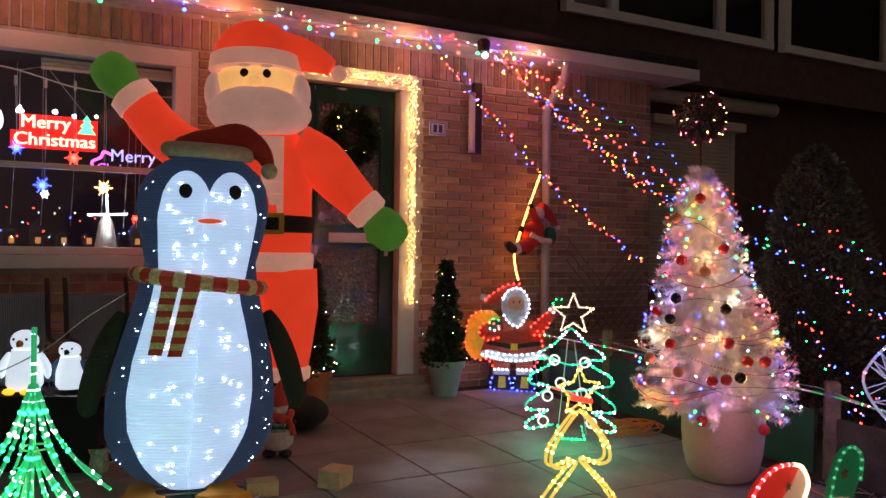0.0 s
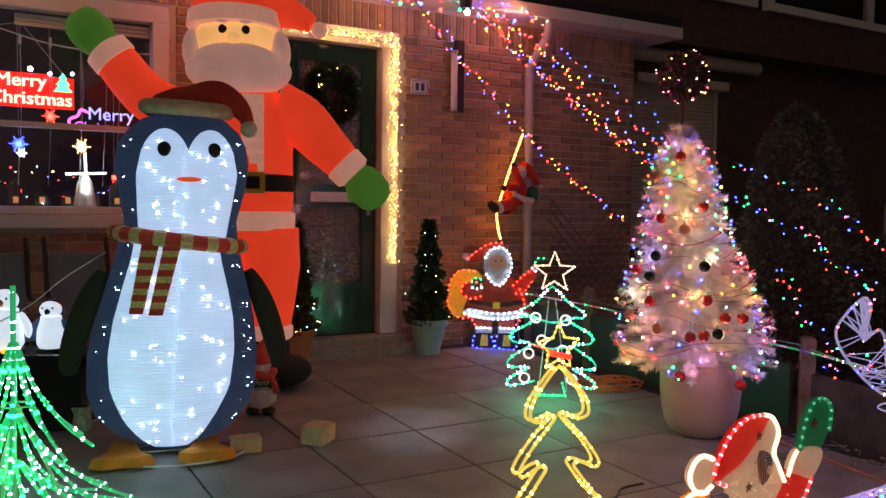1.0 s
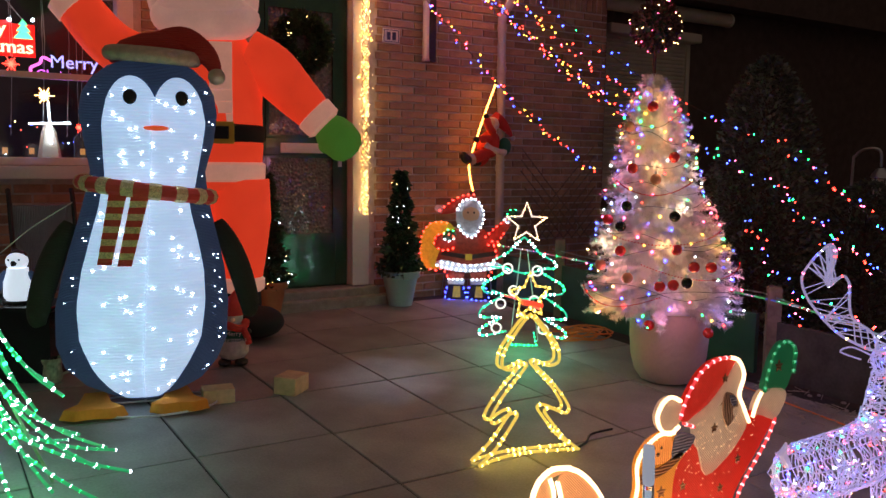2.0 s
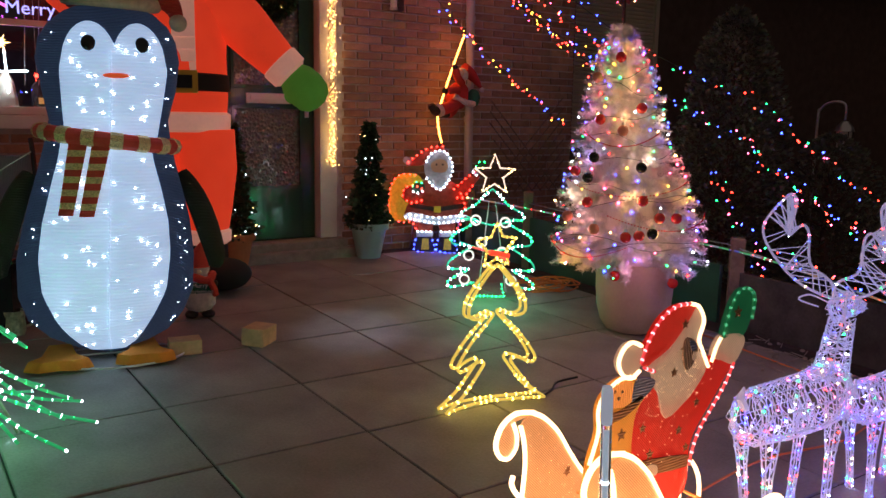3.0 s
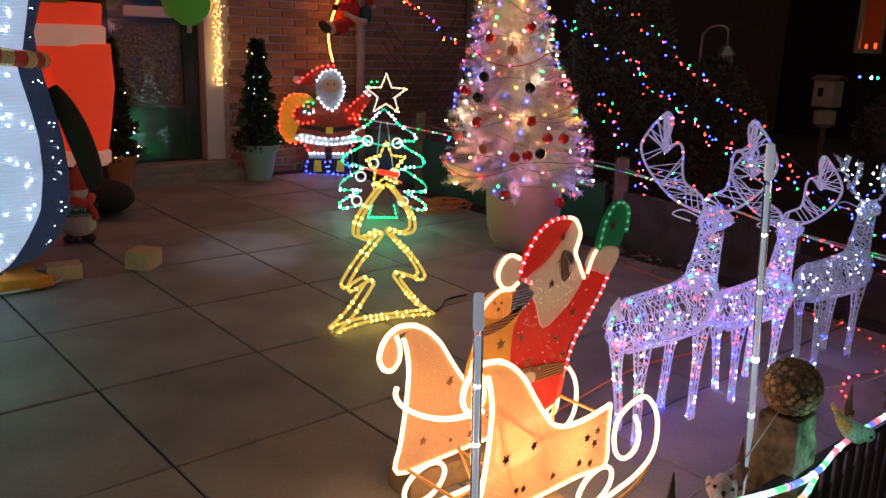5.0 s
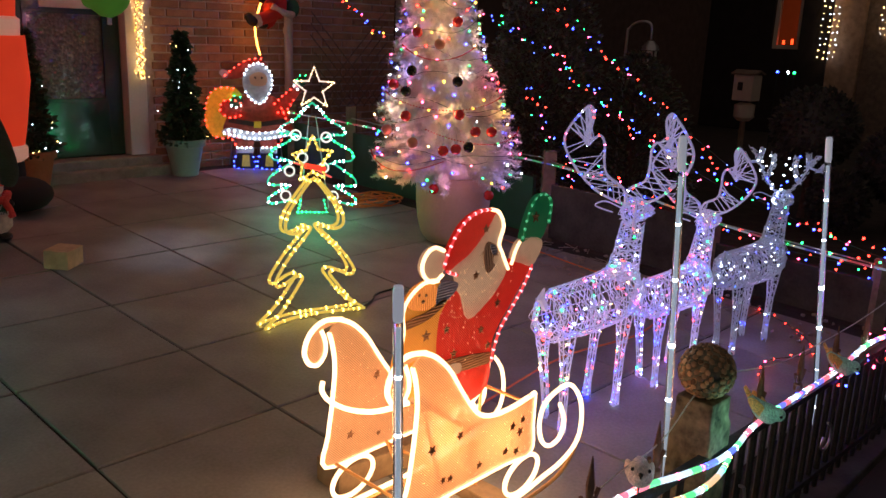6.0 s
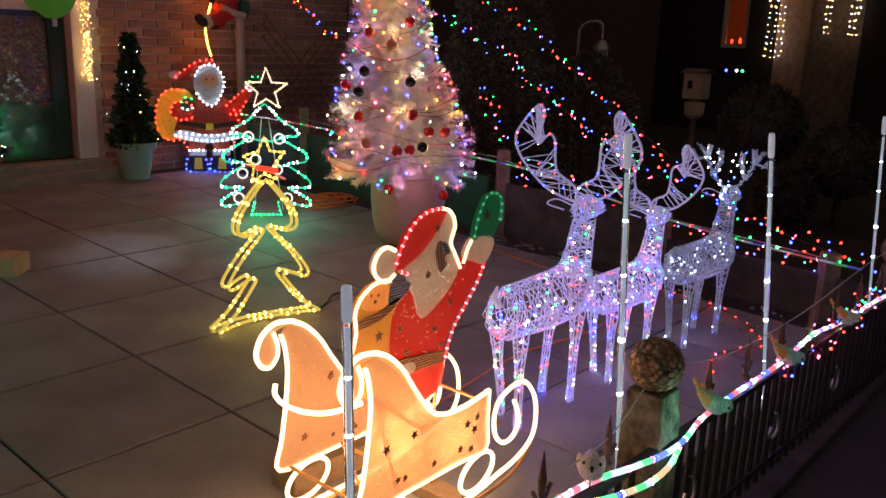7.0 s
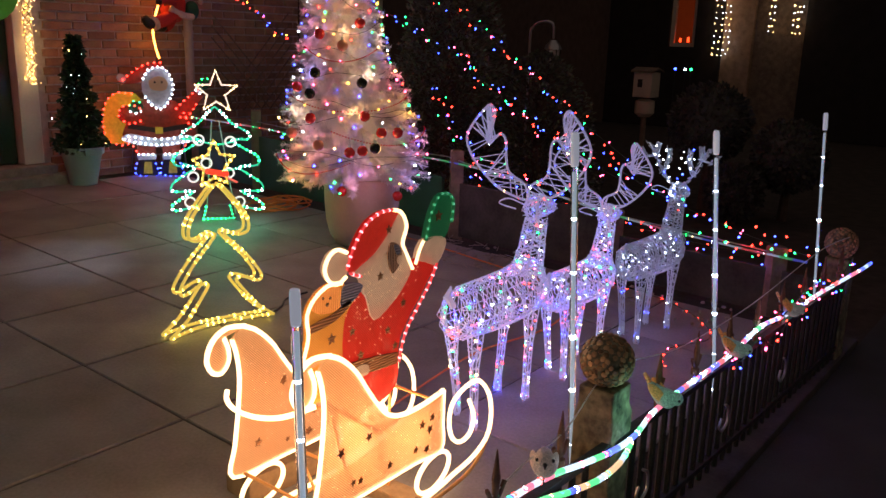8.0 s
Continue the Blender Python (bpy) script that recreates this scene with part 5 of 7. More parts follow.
M_ACRYL = material("clear_acrylic", (0.75, 0.78, 0.85), 0.15, vary=0.05, bump=0, emit=(0.75, 0.8, 1.0), power=0.28, coat=0.6)
for (bx, by), (tx, ty, tz) in (((1.49, 1.19), (1.473, 1.2, .89)), ((2.335, 1.135), (2.207, 1.13, 1.09)), ((3.24, 1.10), (3.051, 1.13, 1.038)), ((4.40, 1.09), (4.278, 1.13, 1.029))):
    th = thing("light_tube", (bx, by, sloped(by)), label="clear acrylic light tube standing upright behind the fence", category="light tube", group="light tubes")
    d = Vector((tx - bx, ty - by, tz - sloped(by)))
    part("tube", Shape().tube([d * 0, d * .93], .0086, 12), M_GLASS, th, "clear acrylic tube").visible_shadow = False
    part("core", Shape().tube([d * .02, d * .92], .0034, 6), rope_material(COOL, .34), th, "glowing inner rod")
    part("cap", Shape().tube([d * .931, d * .94, d * .99, d], [.0085, .0095, .0095, .008], 10), M_ACRYL, th, "milky end cap")
    bulbs(th, [tuple(d * u) for u in (.15, .28, .42, .55, .70, .82)], ["cool"], .0064)


def colour_rope(name, pts, label, r=.0068, step=.034, colours=("cool", "cool", "blue", "cool", "pink", "blue", "cool", "green", "red"), seed=1, glow=.3):
    """A clear rope light whose lamps change colour along its length."""
    th = thing(name, (0, 0, 0), label=label, category="rope light")
    rng = random.Random(seed)
    tint = {"cool": COOL, "green": GREEN, "blue": BLUE, "pink": PINK, "red": RED, "warm": WARM, "amber": AMBER}
    cells = along(pts, step)
    groups = {}
    for a, b in zip(cells, cells[1:]):
        groups.setdefault(rng.choice(colours), Shape()).tube([a, a.lerp(b, .5), b], r, 6)
    for c, s in sorted(groups.items()):
        part("rope_stretch", s, rope_material(tuple(.82 * q + .18 * w for q, w in zip(tint[c], COOL)), glow), th, f"{c} glowing stretches", kind="stuff")
    bulbs(th, along(pts, step / 2), colours, r * 1.12, rng=rng)
    return th


fence_line = smooth_path([(x, fence_y(x) + d, z) for x, d, z in ((1.0, 0, .42), (1.6, -.01, .42), (1.95, -.015, .415), (2.1, -.035, .405), (2.22, -.045, .395), (2.34, -.035, .385), (2.45, -.02, .395), (2.6, -.015, .40), (2.9, 0, .385), (3.0, -.01, .40), (3.2, -.015, .43), (3.5, 0, .395), (3.8, -.01, .40), (4.05, -.02, .40), (4.2, -.06, .43), (4.3, -.07, .44))], 6)
colour_rope("fence_rope_light", fence_line, "multicoloured rope light wound along the iron fence", seed=3, glow=1.3)
fence_line2 = smooth_path([(x, fence_y(x) + d, z) for x, d, z in ((1.7, -.02, .40), (1.9, -.035, .395), (2.03, -.05, .375), (2.13, -.06, .365), (2.22, -.06, .37), (2.3, -.045, .385))], 6)
colour_rope("fence_rope_light", fence_line2, "second loop of multicoloured rope light round the post", seed=4, colours=("green", "cool", "warm", "blue"), glow=1.1)

for x, z, w, hue in ((2.0, .43, .10, (.75, .75, 1.0)), (2.33, .45, .30, (.35, 1.0, .75)), (2.75, .46, .08, (.5, .6, 1.0)), (3.2, .47, .10, (.8, .4, 1.0)), (3.7, .46, .10, (.7, .4, 1.0))):
    point_lamp("fence_rope_glow", (x, fence_y(x) - .07, z), w, hue, .06)

# ---------------------------------------------------------------- glitter birds on the fence
# glitter with faint emission added so the birds look lit
M_BIRD = material("self_lit_teal_glitter", (0.42, 0.62, 0.50), 0.35, metal=0.1, scale=150, vary=0.9, bump=0.9, fine=320, emit=(0.25, 0.6, 0.5), power=0.06)
M_BIRDBACK = material("self_lit_orange_glitter", (0.72, 0.40, 0.12), 0.35, scale=150, vary=0.8, bump=0.9, fine=320, emit=(1.0, 0.5, 0.15), power=0.04)
M_BIRDWHITE = material("self_lit_white_glitter", (0.68, 0.56, 0.5), 0.4, scale=130, vary=0.6, bump=0.9, fine=320, emit=(0.8, 0.66, 0.6), power=0.05)


def bird(x, z, turn, white=False, k=.48, label="teal and orange glittered bird ornament perched on the fence"):
    th = thing("bird_ornament", (x, fence_y(x) - .02, z), turn, label, "bird ornament", "birds on the fence")
    th.matrix_basis = pose(x, fence_y(x) - .02, z, 0, -8 if white else 24, turn) @ Matrix.Scale(k, 4)
    skin = M_BIRDWHITE if white else M_BIRD
    lift = -.03 if white else .018
    body = smooth_path([(-.09, 0, .025 + lift * .3), (-.055, 0, .016), (-.01, 0, .004), (.03, 0, .006), (.055, 0, .016), (.075, 0, .024)], 5)
    n = len(body)
    rad = [curve_at([(0, .012), (.2, .030), (.45, .050), (.65, .051), (.82, .042), (1, .018)], i / (n - 1)) for i in range(n)]
    part("body", Shape().tube(body, rad, 18), skin, th)
    part("tail", Shape().prism([(-.135, .05 + lift), (-.14, .036 + lift), (-.085, .008 + lift * .3), (-.07, .016), (-.085, .036 + lift * .3)], -.011, .011), M_BIRDWHITE if white else M_BIRDBACK, th, "" if white else "orange glittered tail", smooth=False, bevel=.003)
    part("head", Shape().ball((.066, 0, .030), (.037, .036, .036), 18, 12), skin, th)
    for y in (-1, 1):
        wing = Shape().ball((0, 0, 0), (.066, .010, .027), 16, 10)
        part("wing", Shape().add([tuple(pose(-.03, y * .043, .0 if white else .018, y * 12, 4 if white else 20, y * -8) @ Vector(v)) for v in wing.v], wing.f), M_BIRDWHITE if white else M_BIRDBACK, th, "" if white else "orange glittered wing")
        part("eye", Shape().ball((.083, y * .030, .040), .0075, 10, 7), M_EYE, th)
    part("beak", Shape().tube([(.098, 0, .028), (.128, 0, .020)], [.010, .001], 8), M_BLACK, th)
    part("clip", Shape().tube([(.0, 0, -.04), (.0, 0, -.075), (.02, 0, -.075)], .004, 5), M_BLACK, th)


bird(1.965, .455, -149, True, .52, "white glittered robin ornament perched on the fence")
bird(2.50, .425, -76)
bird(2.97, .424, -72)
bird(3.46, .43, -60)

# ---------------------------------------------------------------- garden divider
def divider():
    X = 4.65
    th = thing("garden_divider", (X, 0, 0), label="low garden divider of boards between weathered posts", category="fence")
    for y, h in ((5.85, .5), (5.12, .57), (4.2, .5), (3.27, .526), (2.2, .36), (1.35, .33)):
        z = sloped(y)
        part("post", Shape().loft([(0, y, z - .05, .055, .055), (.0, y, z + h - .01, .052, .052), (0, y, z + h, .044, .044)], 4, None), M_DARKWOOD, th, smooth=False)
    for y0, y1, h0, h1, m in ((5.15, 6.1, .0, .36, M_GREENBOARD), (4.24, 5.15, .0, .38, M_GREENBOARD), (3.37, 4.16, .0, .35, M_GREENBOARD), (2.24, 3.29, .0, .33, M_GREYBOARD), (1.1, 2.16, .0, .22, M_GREYBOARD)):
        z0, z1 = sloped(y0), sloped(y1)
        s = Shape()
        s.add([(-.015, y0, z0), (.015, y0, z0), (.015, y1, z1), (-.015, y1, z1), (-.015, y0, z0 + h1), (.015, y0, z0 + h1), (.015, y1, z1 + h1), (-.015, y1, z1 + h1)], [(0, 1, 2, 3), (4, 5, 6, 7), (0, 1, 5, 4), (1, 2, 6, 5), (2, 3, 7, 6), (3, 0, 4, 7)])
        part("board", s, m, th, smooth=False, bevel=.004)
    rail = [(-.02, y, sloped(y) + h) for y, h in ((5.19, .49), (4.2, .46), (3.33, .48), (2.2, .33), (1.35, .3))]
    part("wire", Shape().tube(rail, .004, 5), M_METAL, th, "thin strand of wire")


divider()
top_line = smooth_path([(4.60, 5.85, .63), (4.60, 5.19, .62), (4.61, 4.2, .585), (4.61, 3.33, .56), (4.62, 2.9, .515), (4.61, 2.2, .40), (4.6, 1.6, .345), (4.45, 1.15, .36)], 6)
colour_rope("divider_rope_light", top_line, "multicoloured rope light stretched along the divider", r=.006, step=.07, seed=6, glow=.18, colours=("cool", "pink", "blue", "warm", "red", "green", "cool"))


def string_of_lights(pts, count_gap, label, colours, sag=0.0, scatter=.02, r=.0065, seed=1, thick=.0018, drops=0):
    th = thing("light_string", (0, 0, 0), label=label, category="light string", group="light strings")
    rng = random.Random(seed)
    part("wire", Shape().tube(pts, thick, 4), M_WIRE, th, "dark green wire")
    places = [p + Vector((rng.gauss(0, scatter), rng.gauss(0, scatter), rng.gauss(0, scatter))) for p in along(pts, count_gap)]
    for k in range(drops):
        p = rng.choice(places)
        places.append(p - Vector((0, 0, rng.uniform(.02, .14))))
    bulbs(th, places, colours, r, rng=rng)
    return th


def sagging(a, b, sag, n=14):
    a, b = Vector(a), Vector(b)
    return [a.lerp(b, k / n) - Vector((0, 0, sag * 4 * (k / n) * (1 - k / n))) for k in range(n + 1)]


place = HOUSE
NET = ["red", "amber", "blue", "pink", "red", "blue", "red", "amber"]
F0 = 5.90
for i, (a, b, sag) in enumerate((((3.447, F0, 2.89), (4.65, 4.84, 1.18), .12), ((3.936, F0, 2.87), (4.80, 4.70, 1.62), .05), ((4.05, F0, 2.87), (4.9, 4.6, 1.5), .1), ((4.194, F0, 2.85), (4.86, 4.68, 1.72), .02), ((4.66, F0, 2.70), (4.9, 4.66, 1.86), .0))):
    string_of_lights(sagging(a, b, sag), .03 if i < 4 else .09, "string of red, pink and blue lights hung from the gutter", NET if i < 4 else ["blue", "red", "blue", "green"], scatter=.022, r=.0078, seed=30 + i)
for i, (a, b, sag, gap) in enumerate((((4.86, 4.68, 1.72), (5.15, 3.72, 1.12), .04, .055), ((5.15, 3.72, 1.12), (4.75, 2.3, .52), .06, .035), ((4.9, 4.66, 1.86), (5.2, 3.66, 1.36), .02, .08), ((5.2, 3.66, 1.36), (4.8, 2.2, .58), .03, .06),
                                      ((5.1, 3.9, .95), (4.62, 3.1, .30), .05, .05), ((4.7, 3.3, .6), (4.5, 1.3, .3), .12, .05), ((4.80, 2.3, .55), (4.45, 1.15, .33), .04, .04))):
    string_of_lights(sagging(a, b, sag), gap * .72, "string of mixed coloured lights running down over the hedge", ["blue", "red", "green", "pink", "blue", "red"], scatter=.026, r=.0068, seed=50 + i)

place = Matrix.Identity(4)
for i, (pts, words) in enumerate((([(2.92, .44), (3.05, .36), (3.2, .40), (3.35, .33), (3.5, .40), (3.7, .36)], "loose string of red and pink lights hung over the fence rail"), ([(3.4, .42), (3.7, .46), (4.0, .40), (4.2, .47)], "loose string of red and blue lights hung over the fence rail"))):
    string_of_lights(smooth_path([(x, fence_y(x) - .02, z) for x, z in pts], 5), .03, words, ["red", "pink", "red", "pink", "blue"] if i == 0 else ["red", "blue", "green", "pink"], scatter=.02, r=.0047, seed=90 + i)
ground_line = smooth_path([(3.55, 1.42, 0), (3.8, 1.5, 0), (4.05, 1.42, 0), (4.3, 1.6, 0), (4.45, 1.95, 0), (4.5, 2.3, 0)], 6)
string_of_lights([Vector((p.x, p.y, sloped(p.y) + .012)) for p in ground_line], .07, "string of red and pink lights lying on the slabs", ["red", "pink", "red", "red"], scatter=.008, r=.0048, seed=95)
place = HOUSE

# gutter lights
gut = [Vector((x, F0 + .005, 2.86 + .03 * math.sin(x * 9))) for x in [-.6 + .06 * k for k in range(90)]]
string_of_lights(gut, .035, "dense string of coloured lights along the white fascia", ["warm", "pink", "red", "warm", "cool", "blue"], scatter=.025, r=.0055, seed=70)
big = thing("gutter_bulbs", (0, 0, 0), label="row of larger coloured bulbs under the fascia", category="light string", group="light strings")
for k, x in enumerate([2.2 + .17 * k for k in range(15)] + [.2, .7, 1.2, 1.7]):
    part("bulb", Shape().ball((x, F0 + .02, 2.815 - .02 * (k % 2)), .013, 10, 8), (L_GREEN, L_BLUE, L_GREEN, L_BLUE, L_RED)[k % 5], big)

for gx in (.8, 2.0, 3.3, 4.4):
    point_lamp("gutter_light", (gx, F0 - .05, 2.80), 2.2, (1, .31, .14), .08)

# fairy lights round the door
M_FAIRYWIRE = material("brown_wire", (0.08, 0.05, 0.03), .6, vary=.1, bump=0)
dl = thing("door_lights", (0, 0, 0), label="thick garland of warm white fairy lights round the door frame", category="light string")
rng = random.Random(77)
places, wires = [], Shape()
for k in range(330):
    z = rng.uniform(.85, 2.62)
    places.append((3.455 + rng.gauss(0, .024), FRONT - .05 + rng.uniform(-.02, .015), z))
for k in range(150):
    places.append((rng.uniform(2.52, 3.5), FRONT - .05 + rng.uniform(-.02, .015), 2.57 + rng.gauss(0, .026)))
for ph in (0, 2.2, 4.1):
    wires.tube([(3.455 + .028 * math.sin(k * .8 + ph), FRONT - .045 - .01 * math.cos(k * .8 + ph), .86 + .022 * k) for k in range(80)], .002, 4)
    wires.tube([(2.53 + .022 * k, FRONT - .045 - .01 * math.cos(k * .8 + ph), 2.57 + .028 * math.sin(k * .8 + ph)) for k in range(44)], .002, 4)
part("wire", wires, M_FAIRYWIRE, dl, "thin brown wire")
bulbs(dl, places, ["warm", "warm", "warm", "amber"], .0040, rng=rng)
for z in (1.1, 1.7, 2.3):
    point_lamp("door_light", (3.46, FRONT - .13, z), .26, (1, .55, .2), .05)
point_lamp("door_light", (3.0, FRONT - .13, 2.56), .26, (1, .55, .2), .05)

# ---------------------------------------------------------------- front of the house
pipe = thing("drain_pipe", (0, 0, 0), label="grey plastic drain pipe bending from the gutter down the wall", category="pipe")
part("pipe", Shape().tube(smooth_path([(4.78, 5.97, 2.90), (4.785, 5.97, 2.80), (4.785, 6.0, 2.71), (4.75, 6.08, 2.58), (4.715, 6.12, 2.48), (4.71, 6.125, 2.36), (4.715, 6.125, 1.6), (4.72, 6.125, .2)], 5), .036, 14), M_PIPE, pipe)
for z in (2.62, 2.36, 2.02, 1.2):
    dx, dy = (0.05, -.07) if z > 2.6 else (0, 0)
    part("collar", Shape().tube([(4.713 + dx, 6.125 + dy, z), (4.713 + dx, 6.125 + dy, z + .05)], .041, 14), M_PIPE, pipe)

plate = thing("number_plate", (3.69, FRONT - .02, 2.235), label="white enamel number plate with dark blue markings on the brick", category="sign")
M_ENAMEL = material("enamel", (0.75, 0.75, 0.75), .2, vary=.03, bump=0)
M_BLUEPAINT = material("blue_enamel", (0.03, 0.04, 0.12), .3, vary=.03, bump=0)
part("plate", Shape().span((-.075, 0, -.055), (.075, .008, .055)), M_ENAMEL, plate, smooth=False, bevel=.003)
part("border", Shape().span((-.066, -.004, .042), (.066, -.001, .047)).span((-.066, -.004, -.047), (.066, -.001, -.042)).span((-.066, -.004, -.042), (-.061, -.001, .042)).span((.061, -.004, -.042), (.066, -.001, .042)), M_BLUEPAINT, plate, smooth=False)
for x in (-.024, .024):
    part("marking", Shape().span((x - .015, -.004, -.03), (x + .015, -.001, .03)), M_BLUEPAINT, plate, smooth=False)

wl = thing("wall_lamp", (3.97, FRONT - .02, 2.3), label="narrow white wall lamp on a dark back plate, unlit", category="lamp")
part("back_plate", Shape().span((.03, -.04, -.24), (.1, .01, .33)), M_BLACK, wl, smooth=False, bevel=.004)
part("shade", Shape().loft([(0, -.05, -.22, .026, .026), (0, -.05, .22, .026, .026)], 12), M_WHITE, wl)
part("cap", Shape().loft([(0, -.05, .221, .03, .03), (0, -.05, .24, .03, .03)], 12).loft([(0, -.05, -.24, .03, .03), (0, -.05, -.221, .03, .03)], 12), M_METAL, wl)

sp = thing("spot_lamp", (3.93, 5.88, 2.82), label="small projector lamp with a bright white lens at the gutter", category="lamp")
part("housing", Shape().loft([(0, 0, .0, .045, .045), (0, 0, .08, .05, .05), (0, 0, .1, .03, .03)], 14), M_BLACK, sp)
part("lens", Shape().ball((0, -.02, -.03), .024, 12, 8), L_COOL, sp)


def leaf_cloud(n, place, size, rng):
    s = Shape()
    for k in range(n):
        p, out = place(rng)
        out = (out + Vector((rng.gauss(0, .5), rng.gauss(0, .5), rng.gauss(0, .5)))).normalized()
        side = out.orthogonal().normalized()
        w = rng.uniform(0, math.tau)
        side = (side * math.cos(w) + out.cross(side) * math.sin(w))
        L = size * rng.uniform(.6, 1.3)
        a, b = p + out * L * .5 + side * L * .28, p + out * L * .5 - side * L * .28
        k0 = len(s.v)
        s.v += [tuple(p), tuple(a), tuple(p + out * L), tuple(b)]
        s.f.append([k0, k0 + 1, k0 + 2, k0 + 3])
        s.mi.append(0)
    return s


def leaf_mesh(name, s, mat, parent, label):
    me = bpy.data.meshes.new(name)
    me.from_pydata(s.v, [], s.f)
    me.materials.append(mat)
    ob = new(name, me)
    ob.parent = parent
    return tagged(ob, label, kind="stuff")


M_LEAF = material("dark_leaf", (0.115, 0.13, 0.085), 0.35, scale=6, vary=0.3, bump=0, per_island=0.5)
M_PINE = material("pine_needle", (0.02, 0.06, 0.03), 0.6, scale=6, vary=0.3, bump=0, per_island=0.4)
M_BUSH = material("grey_leaf", (0.06, 0.06, 0.05), 0.7, scale=6, vary=0.3, bump=0, per_island=0.5)

# wreath on the door
wr = thing("door_wreath", (2.985, FRONT + .03, 2.13), label="round dark green wreath with tiny lights hanging on the door", category="wreath")
part("ring", Shape().tube([(.15 * math.cos(math.tau * k / 30), 0, .15 * math.sin(math.tau * k / 30)) for k in range(30)], .038, 8, True), M_PINE, wr)


def on_ring(rng):
    a, b = rng.uniform(0, math.tau), rng.uniform(0, math.tau)
    o = Vector((math.cos(a) * math.cos(b), -abs(math.sin(b)) * .8, math.sin(a) * math.cos(b)))
    return Vector((.15 * math.cos(a), 0, .15 * math.sin(a))) + o * .035, o


leaf_mesh("needles", leaf_cloud(2600, on_ring, .06, random.Random(1)), M_PINE, wr, "dark green needles")
rng = random.Random(2)
bulbs(wr, [tuple(on_ring(rng)[0] + Vector((0, -.04, 0))) for k in range(16)], ["warm"], .004)


place = Matrix.Identity(4)


def potted_conifer(x, y, h, pot_mat, pot_r, label, seed):
    z = sloped(y)
    pot = thing("plant_pot", (x, y, z), label="small round flower pot with a rim beside the door", category="pot", group="pots by the door")
    k = pot_r / .14
    part("pot_body", Shape().loft([(0, 0, 0, .085 * k, .085 * k), (0, 0, .20 * k, .125 * k, .125 * k), (0, 0, .205 * k, .142 * k, .142 * k), (0, 0, .25 * k, .146 * k, .146 * k), (0, 0, .252 * k, .13 * k, .13 * k), (0, 0, .23 * k, .12 * k, .12 * k)], 32), pot_mat, pot)
    tr = thing("potted_conifer", (x, y, z + .23 * k), label=label, category="tree", group="conifers by the door")
    part("trunk", Shape().tube([(0, 0, -.02), (0, 0, h * .9)], [.012, .004], 6), M_TRUNK, tr)
    def spot(rng):
        zz = h * rng.random() ** 1.4
        a = rng.uniform(0, math.tau)
        rr = (.16 * k * (1 - zz / h) + .015) * (.75 + .25 * math.sin(zz * 40 + a * 2)) * math.sqrt(rng.random())
        return Vector((rr * math.cos(a), rr * math.sin(a), zz)), Vector((math.cos(a), math.sin(a), -.15))
    leaf_mesh("crown", leaf_cloud(3600, spot, .05, random.Random(seed)), M_PINE, tr, "dense dark green needles")
    rng = random.Random(seed + 1)
    bl = []
    for q in range(34):
        p, o = spot(rng)
        bl.append((p.x * 1.05 + o.x * .04, p.y * 1.05 + o.y * .04, p.z))
    bulbs(tr, bl, ["warm", "cool"], .0042, rng=rng)


M_MINT = material("mint_pot", (0.30, 0.47, 0.44), 0.55, scale=6, vary=0.1, bump=0.08)
M_TERRA = material("terracotta_pot", (0.42, 0.17, 0.08), 0.8, scale=8, vary=0.2, bump=0.15)
potted_conifer(3.725, 5.92, .78, M_MINT, .15, "small dark conifer with tiny white lights in a mint pot", 40)
potted_conifer(2.66, 5.95, .78, M_TERRA, .14, "small dark conifer with tiny lights in a terracotta pot", 44)

# ---------------------------------------------------------------- printed figure with lights by the wall
# the coloured prints emit faintly, which imitates light falling on them
M_PRINT_YELLOW = material("self_lit_yellow_print", (0.55, 0.40, 0.05), .6, vary=.25, scale=30, emit=(.8, .62, .04), power=.16)
M_PRINT_RED = material("self_lit_red_print", (0.28, 0.05, 0.03), .6, vary=.3, scale=30, emit=(1, .10, .03), power=.02)
M_PRINT_WHITE = material("self_lit_white_print", (0.40, 0.39, 0.41), .6, vary=.25, scale=30, emit=(.7, .8, 1), power=.05)
M_PRINT_SKIN = material("self_lit_skin_print", (0.6, 0.36, 0.22), .6, vary=.06, emit=(1, .6, .4), power=.04)
M_PRINT_BLACK = material("black_print", (0.03, 0.02, 0.015), .6, vary=.1)


